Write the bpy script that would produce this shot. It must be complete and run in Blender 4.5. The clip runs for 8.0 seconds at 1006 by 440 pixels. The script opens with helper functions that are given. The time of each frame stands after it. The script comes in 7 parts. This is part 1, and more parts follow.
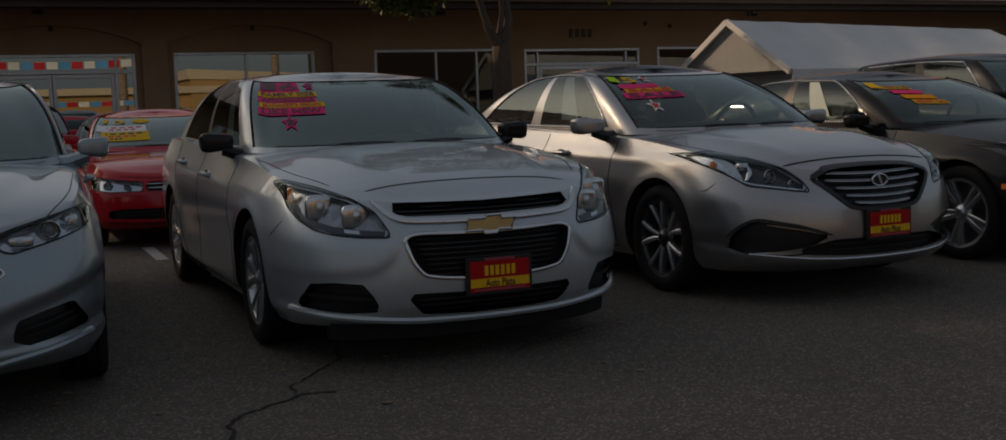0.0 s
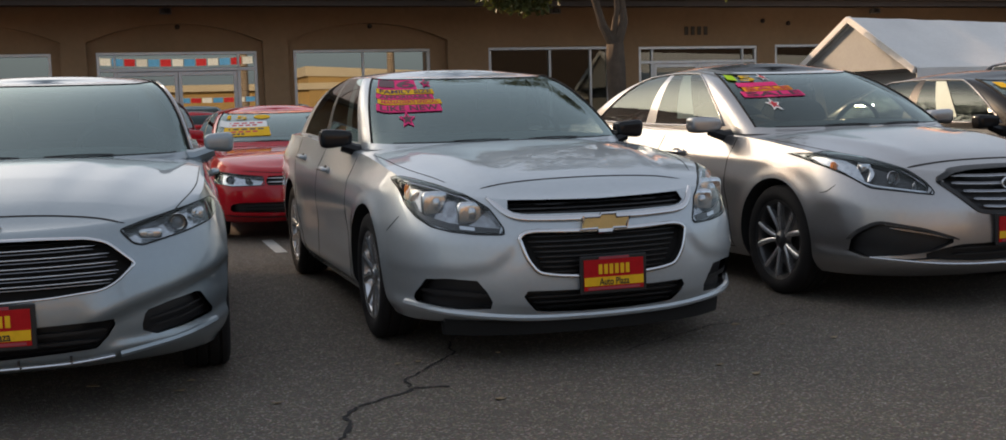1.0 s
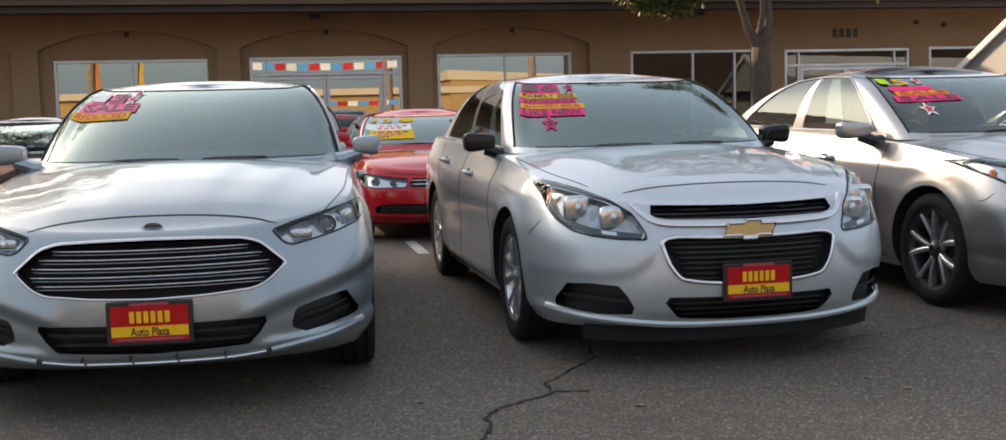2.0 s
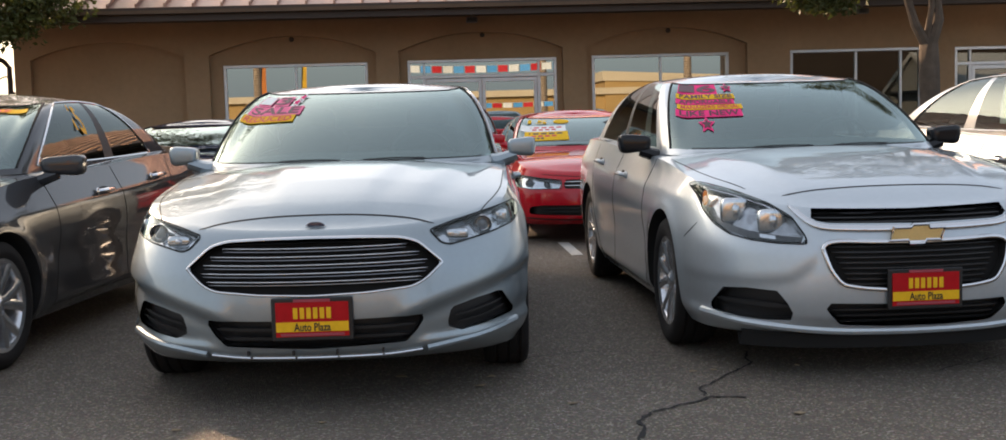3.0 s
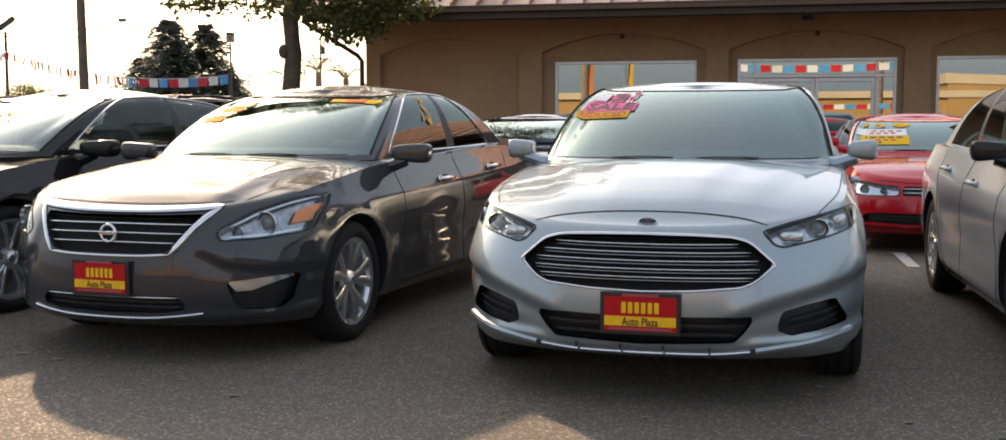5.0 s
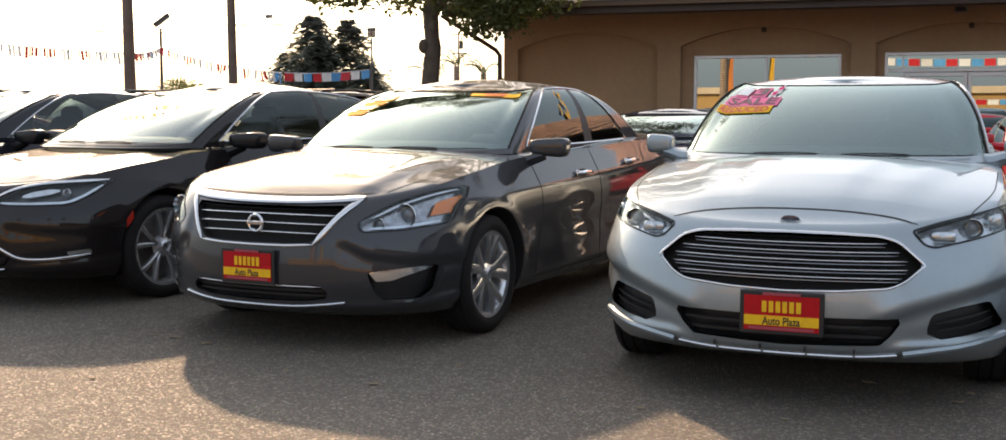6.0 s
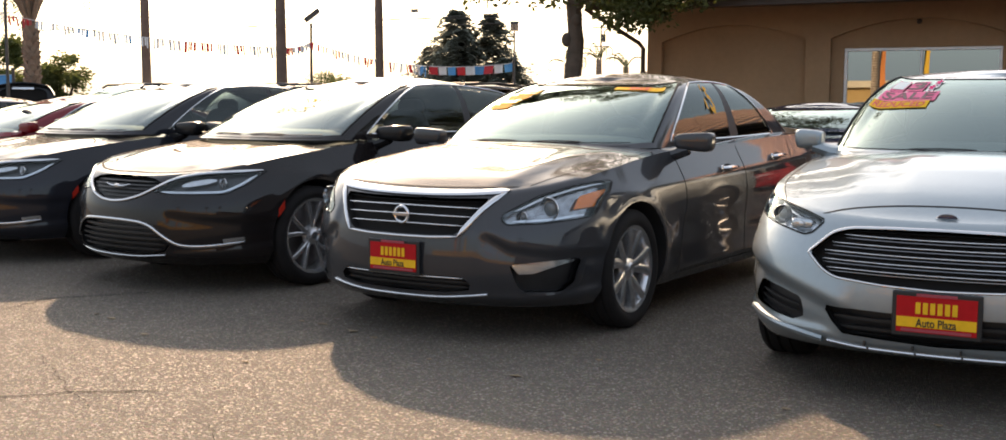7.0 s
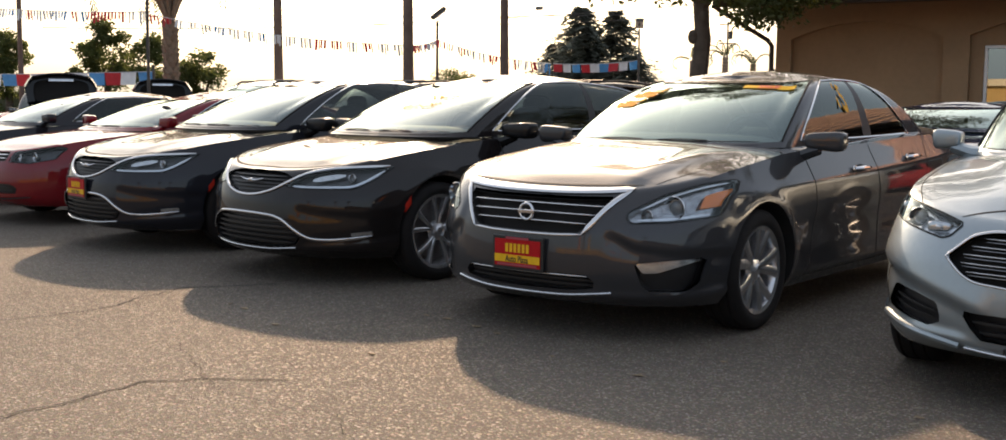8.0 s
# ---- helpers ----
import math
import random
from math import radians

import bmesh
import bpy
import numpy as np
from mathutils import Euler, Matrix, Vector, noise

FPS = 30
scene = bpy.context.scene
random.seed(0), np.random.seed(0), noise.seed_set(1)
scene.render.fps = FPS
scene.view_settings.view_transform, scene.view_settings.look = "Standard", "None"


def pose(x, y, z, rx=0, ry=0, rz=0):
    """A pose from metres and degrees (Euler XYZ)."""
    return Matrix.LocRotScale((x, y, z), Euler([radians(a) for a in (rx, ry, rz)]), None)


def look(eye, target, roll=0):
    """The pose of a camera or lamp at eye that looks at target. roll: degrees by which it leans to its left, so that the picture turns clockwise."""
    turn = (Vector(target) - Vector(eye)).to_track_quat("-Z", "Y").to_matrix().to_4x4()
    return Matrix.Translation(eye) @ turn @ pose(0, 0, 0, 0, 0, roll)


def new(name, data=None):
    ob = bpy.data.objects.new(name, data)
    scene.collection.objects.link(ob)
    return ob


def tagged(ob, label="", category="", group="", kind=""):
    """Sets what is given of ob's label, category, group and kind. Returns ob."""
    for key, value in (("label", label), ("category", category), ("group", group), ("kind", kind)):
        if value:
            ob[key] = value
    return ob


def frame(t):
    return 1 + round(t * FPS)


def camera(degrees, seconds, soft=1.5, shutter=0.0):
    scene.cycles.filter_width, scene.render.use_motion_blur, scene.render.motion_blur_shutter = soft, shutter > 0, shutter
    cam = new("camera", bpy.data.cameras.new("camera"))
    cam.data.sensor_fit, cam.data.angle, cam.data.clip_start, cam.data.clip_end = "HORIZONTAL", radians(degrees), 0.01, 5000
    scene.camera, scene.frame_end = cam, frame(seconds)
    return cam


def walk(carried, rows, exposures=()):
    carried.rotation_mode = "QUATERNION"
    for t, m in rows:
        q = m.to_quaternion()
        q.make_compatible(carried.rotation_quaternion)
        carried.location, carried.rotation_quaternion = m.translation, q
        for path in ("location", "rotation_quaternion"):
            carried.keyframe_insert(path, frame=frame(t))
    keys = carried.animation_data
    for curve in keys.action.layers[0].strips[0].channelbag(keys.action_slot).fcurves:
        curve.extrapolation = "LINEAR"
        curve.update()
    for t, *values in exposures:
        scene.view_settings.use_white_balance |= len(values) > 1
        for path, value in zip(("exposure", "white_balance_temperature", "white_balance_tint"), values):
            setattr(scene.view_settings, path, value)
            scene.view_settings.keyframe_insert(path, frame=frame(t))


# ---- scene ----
from mathutils.bvhtree import BVHTree

# camera: a slow hand-held pan from one spot in front of the row of cars
cam = camera(47.3, 8.0, soft=1.6)
PATH = [
    (0.0, 0.000, 0.000, 1.190, -23.90, -5.68, 1.87),
    (0.5, -0.008, 0.004, 1.192, -21.38, -5.71, 1.75),
    (1.0, -0.019, 0.005, 1.192, -18.34, -5.63, 1.57),
    (1.5, -0.030, 0.005, 1.195, -14.87, -5.45, 1.42),
    (3.0, -0.043, 0.006, 1.197, -3.76, -5.01, 1.61),
    (3.5, -0.053, 0.023, 1.191, 0.73, -4.92, 1.49),
    (4.0, -0.070, 0.010, 1.195, 4.96, -4.96, 0.94),
    (4.5, -0.089, -0.005, 1.196, 8.70, -4.90, 0.41),
    (6.0, -0.118, -0.002, 1.195, 18.92, -5.17, -0.15),
    (6.5, -0.125, -0.011, 1.198, 22.40, -5.39, -0.17),
    (7.0, -0.131, -0.013, 1.198, 25.92, -5.53, -0.33),
    (7.5, -0.139, -0.018, 1.200, 29.15, -5.63, -0.42),
    (8.0, -0.143, -0.026, 1.200, 32.02, -5.71, -0.58),
]
walk(cam, [(t, pose(x, y, z, 90 + pitch, roll, yaw)) for t, x, y, z, yaw, pitch, roll in PATH],
     exposures=[(0.0, -1.70), (0.3, -1.18), (0.6, -0.62), (0.9, -0.20), (1.2, 0.15), (1.5, 0.42), (1.8, 0.5), (4.5, 0.5), (6.0, 0.58), (6.7, 0.58), (7.4, 0.36), (8.0, 0.19)])

# ---------------------------------------------------------------- light
SUN_AZ, SUN_EL = 37.0, 23.7          # degrees left of straight ahead, and height
world = bpy.data.worlds.new("sky")
scene.world = world
world.use_nodes = True
wn, wl = world.node_tree.nodes, world.node_tree.links
sky = wn.new("ShaderNodeTexSky")
sky.sky_type = "NISHITA"
sky.sun_disc = False
sky.sun_elevation = radians(SUN_EL)
sky.sun_rotation = radians(-SUN_AZ)
sky.air_density, sky.dust_density, sky.ozone_density = 1.0, 5.2, 2.0
haze = wn.new("ShaderNodeMixRGB")
haze.inputs[0].default_value = 0.28
haze.inputs[2].default_value = (8.5, 8.7, 8.9, 1)
wl.new(sky.outputs[0], haze.inputs[1])
wl.new(haze.outputs[0], wn["Background"].inputs[0])
wn["Background"].inputs[1].default_value = 0.16
sun = new("sun", bpy.data.lights.new("sun", "SUN"))
sun.data.energy, sun.data.angle, sun.data.color = 5.9, radians(1.4), (1.0, 0.68, 0.43)
_az, _el = radians(SUN_AZ), radians(SUN_EL)
sun.matrix_world = look((-math.sin(_az) * math.cos(_el) * 60, math.cos(_az) * math.cos(_el) * 60, math.sin(_el) * 60), (0, 0, 0))


# ---------------------------------------------------------------- materials
def material(name, color, rough=0.6, metal=0.0, coat=0.0, var=0.12, scale=8.0, bump=0.0, bscale=120.0, spec=0.5, fine=0.0, island=0.0):
    """A surface with blotches at two sizes and fine relief, in object space."""
    m = bpy.data.materials.new(name)
    m.use_nodes = True
    n, l = m.node_tree.nodes, m.node_tree.links
    b = n["Principled BSDF"]
    b.inputs["Roughness"].default_value, b.inputs["Metallic"].default_value = rough, metal
    b.inputs["Coat Weight"].default_value, b.inputs["Coat Roughness"].default_value = coat, 0.04
    b.inputs["Specular IOR Level"].default_value = spec
    tc = n.new("ShaderNodeTexCoord")
    big, small = n.new("ShaderNodeTexNoise"), n.new("ShaderNodeTexNoise")
    big.inputs["Scale"].default_value, small.inputs["Scale"].default_value = scale, scale * 13
    big.inputs["Detail"].default_value = 6
    l.new(tc.outputs["Object"], big.inputs["Vector"])
    l.new(tc.outputs["Object"], small.inputs["Vector"])
    add = n.new("ShaderNodeMath")
    add.operation = "MULTIPLY_ADD"
    add.inputs[1].default_value = 0.5 + fine
    l.new(small.outputs[0], add.inputs[0])
    l.new(big.outputs[0], add.inputs[2])
    ramp = n.new("ShaderNodeMapRange")
    ramp.inputs["From Min"].default_value, ramp.inputs["From Max"].default_value = 0.45, 1.05 + fine
    ramp.inputs["To Min"].default_value, ramp.inputs["To Max"].default_value = 1 - var, 1 + var
    l.new(add.outputs[0], ramp.inputs[0])
    hsv = n.new("ShaderNodeHueSaturation")
    hsv.inputs["Color"].default_value = (*color, 1)
    if island:
        info, mul = n.new("ShaderNodeObjectInfo"), n.new("ShaderNodeMapRange")
        mul.inputs["To Min"].default_value, mul.inputs["To Max"].default_value = 1 - island, 1 + island
        both = n.new("ShaderNodeMath")
        both.operation = "MULTIPLY"
        l.new(info.outputs["Random"], mul.inputs[0])
        l.new(mul.outputs[0], both.inputs[0])
        l.new(ramp.outputs[0], both.inputs[1])
        l.new(both.outputs[0], hsv.inputs["Value"])
    else:
        l.new(ramp.outputs[0], hsv.inputs["Value"])
    l.new(hsv.outputs[0], b.inputs["Base Color"])
    if bump:
        bn, bp = n.new("ShaderNodeTexNoise"), n.new("ShaderNodeBump")
        bn.inputs["Scale"].default_value = bscale
        bn.inputs["Detail"].default_value = 4
        bp.inputs["Strength"].default_value = bump
        bp.inputs["Distance"].default_value = 0.01
        l.new(tc.outputs["Object"], bn.inputs["Vector"])
        l.new(bn.outputs[0], bp.inputs["Height"])
        l.new(bp.outputs[0], b.inputs["Normal"])
    return m


def car_paint(name, color, metal=0.75, rough=0.32, spec=0.5, haze=0.02, coat=1.0):
    """Metallic base with fine flakes, a film of dust and a clear coat."""
    m = material(name, color, rough, metal, coat, 0.05, 3.0, spec=spec)
    n, l = m.node_tree.nodes, m.node_tree.links
    tc = n.new("ShaderNodeTexCoord")
    flake, bp = n.new("ShaderNodeTexVoronoi"), n.new("ShaderNodeBump")
    flake.inputs["Scale"].default_value = 900
    bp.inputs["Strength"].default_value, bp.inputs["Distance"].default_value = 0.06, 0.002
    l.new(tc.outputs["Object"], flake.inputs["Vector"])
    l.new(flake.outputs["Color"], bp.inputs["Height"])
    l.new(bp.outputs[0], n["Principled BSDF"].inputs["Normal"])
    dust, dr = n.new("ShaderNodeTexNoise"), n.new("ShaderNodeMapRange")
    dust.inputs["Scale"].default_value, dust.inputs["Detail"].default_value = 2.2, 8
    dr.inputs["To Min"].default_value, dr.inputs["To Max"].default_value = haze, haze * 3
    l.new(tc.outputs["Object"], dust.inputs["Vector"])
    l.new(dust.outputs[0], dr.inputs[0])
    l.new(dr.outputs[0], n["Principled BSDF"].inputs["Coat Roughness"])
    return m


def glass(name, tint, ior=1.5, rough=0.0, gloss=(0.9, 1.0, 0.98)):
    """Tinted pane: clear straight through, glossy by Fresnel."""
    m = bpy.data.materials.new(name)
    m.use_nodes = True
    n, l = m.node_tree.nodes, m.node_tree.links
    n.remove(n["Principled BSDF"])
    mix, lw = n.new("ShaderNodeMixShader"), n.new("ShaderNodeLayerWeight")
    tr, gl = n.new("ShaderNodeBsdfTransparent"), n.new("ShaderNodeBsdfGlossy")
    r0 = ((ior - 1) / (ior + 1)) ** 2
    lw.inputs["Blend"].default_value = 0.5
    pw, sc = n.new("ShaderNodeMath"), n.new("ShaderNodeMath")
    pw.operation, sc.operation = "POWER", "MULTIPLY_ADD"
    pw.inputs[1].default_value = 5.0
    sc.inputs[1].default_value, sc.inputs[2].default_value = 1 - r0, r0
    tr.inputs[0].default_value = (*tint, 1)
    gl.inputs["Roughness"].default_value = rough
    gl.inputs["Color"].default_value = (*gloss, 1)
    l.new(lw.outputs["Facing"], pw.inputs[0])
    l.new(pw.outputs[0], sc.inputs[0])
    l.new(sc.outputs[0], mix.inputs[0])
    l.new(tr.outputs[0], mix.inputs[1])
    l.new(gl.outputs[0], mix.inputs[2])
    l.new(mix.outputs[0], n["Material Output"].inputs[0])
    return m


SILVER = car_paint("silver_paint", (0.455, 0.50, 0.53), 0.60, 0.42, haze=0.014)
SILVER2 = car_paint("light_silver_paint", (0.285, 0.33, 0.355), 0.72, 0.37, haze=0.014)
BEIGE = car_paint("grey_silver_paint", (0.39, 0.38, 0.375), 0.88, 0.29, haze=0.02)
GREY = car_paint("gunmetal_paint", (0.034, 0.035, 0.039), 0.25, 0.5, 0.06)
GRAPHITE = car_paint("graphite_paint", (0.011, 0.009, 0.009), 0.0, 0.6, 0.03, coat=0.8)
BLACK = car_paint("black_paint", (0.010, 0.010, 0.011), 0.0, 0.6, 0.03, haze=0.06, coat=0.6)
RED = car_paint("red_paint", (0.43, 0.004, 0.013), 0.0, 0.6, 0.04)
DARKRED = car_paint("dark_red_paint", (0.16, 0.004, 0.009), 0.0, 0.6, 0.04)
NAVY = car_paint("navy_paint", (0.010, 0.020, 0.050), 0.0, 0.6, 0.04)
SLATE = car_paint("slate_blue_paint", (0.012, 0.013, 0.018), 0.0, 0.6, 0.03, coat=0.8)
PLASTIC = material("black_plastic", (0.012, 0.012, 0.013), 0.45, var=0.2, scale=20)
TRIM = material("satin_black_trim", (0.016, 0.016, 0.017), 0.5, var=0.2, scale=15)
SEAM = material("panel_gap", (0.006, 0.006, 0.006), 0.9)
RUBBER = material("tyre_rubber", (0.011, 0.010, 0.010), 0.85, var=0.3, scale=10, spec=0.3, bump=0.2, bscale=60)
CHROME = material("chrome", (0.64, 0.64, 0.65), 0.06, 1.0, var=0.04)
ALLOY = material("alloy", (0.62, 0.63, 0.65), 0.27, 0.88, 0.4, var=0.1, scale=10)
DARKCHROME = material("dark_chrome", (0.22, 0.22, 0.23), 0.22, 0.95, var=0.08)
ALLOY_DARK = material("dark_alloy", (0.05, 0.05, 0.052), 0.35, 0.7, 0.4, var=0.1)
DISC = material("brake_disc", (0.22, 0.2, 0.19), 0.45, 0.9, var=0.2, scale=30)
LINER = material("wheel_liner", (0.008, 0.008, 0.008), 0.95)
SEAT = material("seat_cloth", (0.05, 0.05, 0.052), 0.9, var=0.2, bump=0.3)
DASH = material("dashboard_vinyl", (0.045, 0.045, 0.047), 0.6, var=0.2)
GLASS = glass("windscreen_glass", (0.40, 0.50, 0.48), 2.6, 0.0, (0.84, 1.0, 0.97))
# Dusty screens; gloss is also raised so their sky reflections look paler.
GLASS2 = glass("dusty_windscreen_glass", (0.45, 0.52, 0.50), 2.7, 0.03)
PRIVACY = glass("tinted_side_glass", (0.13, 0.14, 0.14), 1.55)
DARKGLASS = glass("privacy_rear_glass", (0.05, 0.055, 0.055), 1.55)
LENS = glass("clear_lens", (0.88, 0.9, 0.92), 1.45)
REFLECTOR = material("lamp_reflector", (0.62, 0.64, 0.66), 0.16, 0.95, var=0.15, scale=30)
LAMPDARK = material("lamp_bezel", (0.03, 0.031, 0.034), 0.3, 0.3, 0.5)
AMBER = material("amber_reflector", (0.75, 0.20, 0.02), 0.2, 0.0, 0.6, var=0.15, scale=40)
SIDERED = material("orange_marker", (0.34, 0.02, 0.010), 0.25, 0.0, 0.5)


def asphalt_material():
    """Old asphalt: pale stones in a dark binder, stains and wear in large patches."""
    m = material("asphalt", (0.122, 0.100, 0.081), 0.82, var=0.22, scale=0.6)
    n, l = m.node_tree.nodes, m.node_tree.links
    b = n["Principled BSDF"]
    tc, vo, nz = n.new("ShaderNodeTexCoord"), n.new("ShaderNodeTexVoronoi"), n.new("ShaderNodeTexNoise")
    vo.inputs["Scale"].default_value, nz.inputs["Scale"].default_value, nz.inputs["Detail"].default_value = 118, 230, 4
    l.new(tc.outputs["Object"], vo.inputs["Vector"])
    l.new(tc.outputs["Object"], nz.inputs["Vector"])
    mr = n.new("ShaderNodeMapRange")
    mr.inputs["From Min"].default_value, mr.inputs["From Max"].default_value = 0.0, 1.0
    mr.inputs["To Min"].default_value, mr.inputs["To Max"].default_value = 0.86, 2.55
    sep = n.new("ShaderNodeSeparateColor")
    l.new(vo.outputs["Color"], sep.inputs[0])
    pw = n.new("ShaderNodeMath")
    pw.operation, pw.inputs[1].default_value = "POWER", 6.5
    l.new(sep.outputs[0], pw.inputs[0])
    l.new(pw.outputs[0], mr.inputs[0])
    old = b.inputs["Base Color"].links[0].from_socket
    mx = n.new("ShaderNodeMixRGB")
    mx.blend_type, mx.inputs[0].default_value = "MULTIPLY", 1.0
    l.new(old, mx.inputs[1])
    l.new(mr.outputs[0], mx.inputs[2])
    # stones of several colours
    hs = n.new("ShaderNodeHueSaturation")
    hu = n.new("ShaderNodeMapRange")
    hu.inputs["To Min"].default_value, hu.inputs["To Max"].default_value = 0.44, 0.58
    l.new(sep.outputs[1], hu.inputs[0])
    l.new(hu.outputs[0], hs.inputs["Hue"])
    sa = n.new("ShaderNodeMapRange")
    sa.inputs["To Min"].default_value, sa.inputs["To Max"].default_value = 0.55, 1.45
    l.new(sep.outputs[2], sa.inputs[0])
    l.new(sa.outputs[0], hs.inputs["Saturation"])
    l.new(mx.outputs[0], hs.inputs["Color"])
    l.new(hs.outputs[0], b.inputs["Base Color"])
    rg = n.new("ShaderNodeMapRange")
    rg.inputs["To Min"].default_value, rg.inputs["To Max"].default_value = 0.9, 0.55
    l.new(pw.outputs[0], rg.inputs[0])
    l.new(rg.outputs[0], b.inputs["Roughness"])
    bp, ad = n.new("ShaderNodeBump"), n.new("ShaderNodeMath")
    ad.operation = "ADD"
    l.new(vo.outputs["Distance"], ad.inputs[0])
    l.new(nz.outputs[0], ad.inputs[1])
    l.new(ad.outputs[0], bp.inputs["Height"])
    bp.inputs["Strength"].default_value, bp.inputs["Distance"].default_value = 0.75, 0.009
    l.new(bp.outputs[0], b.inputs["Normal"])
    return m


ASPHALT = asphalt_material()
STUCCO = material("tan_stucco", (0.37, 0.235, 0.13), 0.92, var=0.12, scale=0.8, bump=0.5, bscale=60)
FASCIA = material("dark_fascia", (0.05, 0.032, 0.022), 0.6, var=0.2, scale=2)
SOFFIT = material("soffit_boards", (0.12, 0.075, 0.045), 0.85, var=0.2, scale=2)
ROOFMETAL = material("standing_seam_metal", (0.34, 0.20, 0.145), 0.42, 0.55, 0.0, var=0.15, scale=1.2, island=0.06)
ALU = material("window_aluminium", (0.55, 0.56, 0.57), 0.38, 0.7, var=0.1, scale=5)


# ---------------------------------------------------------------- mesh tools
def part(name, verts, faces, mat, parent=None, label="", smooth=True, angle=40):
    """Links vertices and faces as one mesh object, under a thing or a part."""
    me = bpy.data.meshes.new(name)
    me.from_pydata([tuple(map(float, v)) for v in verts], [], [tuple(int(i) for i in f) for f in faces])
    me.materials.append(mat)
    if smooth:
        me.shade_smooth()
        me.set_sharp_from_angle(angle=radians(angle))
    ob = new(name, me)
    if parent is not None:
        ob.parent = parent
    if label:
        ob["label"] = label
    return ob


def merged(*pieces):
    """Several (verts, faces) as one."""
    vs, fs = [], []
    for v, f in pieces:
        k = len(vs)
        vs += [tuple(p) for p in v]
        fs += [tuple(i + k for i in q) for q in f]
    return vs, fs


def moved(piece, m):
    return [m @ Vector(p) for p in piece[0]], piece[1]


def box(sx, sy, sz, c=(0, 0, 0), bevel=0.0):
    """A box with chamfered edges about c."""
    if not bevel:
        v = [(c[0] + x * sx / 2, c[1] + y * sy / 2, c[2] + z * sz / 2) for x in (-1, 1) for y in (-1, 1) for z in (-1, 1)]
        return v, [(0, 1, 3, 2), (4, 6, 7, 5), (0, 4, 5, 1), (2, 3, 7, 6), (0, 2, 6, 4), (1, 5, 7, 3)]
    bm = bmesh.new()
    bmesh.ops.create_cube(bm, size=1)
    bmesh.ops.scale(bm, vec=(sx, sy, sz), verts=bm.verts)
    bmesh.ops.bevel(bm, geom=bm.edges[:], offset=min(bevel, 0.49 * min(sx, sy, sz)), segments=2, profile=0.5, affect="EDGES")
    bmesh.ops.translate(bm, vec=c, verts=bm.verts)
    bm.verts.ensure_lookup_table()
    out = [tuple(v.co) for v in bm.verts], [tuple(v.index for v in f.verts) for f in bm.faces]
    bm.free()
    return out


def lathe(profile, n=32, axis="y"):
    """(radius, along) pairs turned about an axis."""
    vs, fs = [], []
    for r, a in profile:
        for i in range(n):
            c, s = r * math.cos(2 * math.pi * i / n), r * math.sin(2 * math.pi * i / n)
            vs.append({"y": (c, a, s), "z": (c, s, a), "x": (a, c, s)}[axis])
    for j in range(len(profile) - 1):
        for i in range(n):
            k = (i + 1) % n
            fs.append((j * n + i, j * n + k, (j + 1) * n + k, (j + 1) * n + i))
    return vs, fs


def tube(points, r, n=8, closed=False, taper=None):
    """A round bar along a line of points."""
    pts = [Vector(p) for p in points]
    vs, fs, m = [], [], len(pts)
    up = Vector((0.013, 0.021, 1.0))
    for i, p in enumerate(pts):
        a, b = (pts[i - 1], pts[(i + 1) % m]) if closed else (pts[max(i - 1, 0)], pts[min(i + 1, m - 1)])
        d = (b - a).normalized()
        x = d.cross(up)
        x = x.normalized() if x.length > 1e-3 else d.cross(Vector((1, 0, 0))).normalized()
        y = x.cross(d)
        q = r if taper is None else r + (taper - r) * i / (m - 1)
        vs += [p + q * (x * math.cos(2 * math.pi * k / n) + y * math.sin(2 * math.pi * k / n)) for k in range(n)]
    for i in range(m if closed else m - 1):
        j = (i + 1) % m
        fs += [(i * n + k, i * n + (k + 1) % n, j * n + (k + 1) % n, j * n + k) for k in range(n)]
    if not closed:
        fs += [tuple(range(n))[::-1], tuple((m - 1) * n + k for k in range(n))]
    return vs, fs


def blob(sx, sy, sz, c=(0, 0, 0), n=3.0, seg=20):
    """A rounded solid between a ball and a box."""
    def sp(v, e):
        return math.copysign(abs(v) ** e, v)
    vs, fs, e = [], [], 2 / n
    rows = seg // 2
    for j in range(rows + 1):
        la = -math.pi / 2 + math.pi * j / rows
        for i in range(seg):
            lo = 2 * math.pi * i / seg
            vs.append((c[0] + sx / 2 * sp(math.cos(la), e) * sp(math.cos(lo), e),
                       c[1] + sy / 2 * sp(math.cos(la), e) * sp(math.sin(lo), e), c[2] + sz / 2 * sp(math.sin(la), e)))
    for j in range(rows):
        fs += [(j * seg + i, j * seg + (i + 1) % seg, (j + 1) * seg + (i + 1) % seg, (j + 1) * seg + i) for i in range(seg)]
    return vs, fs


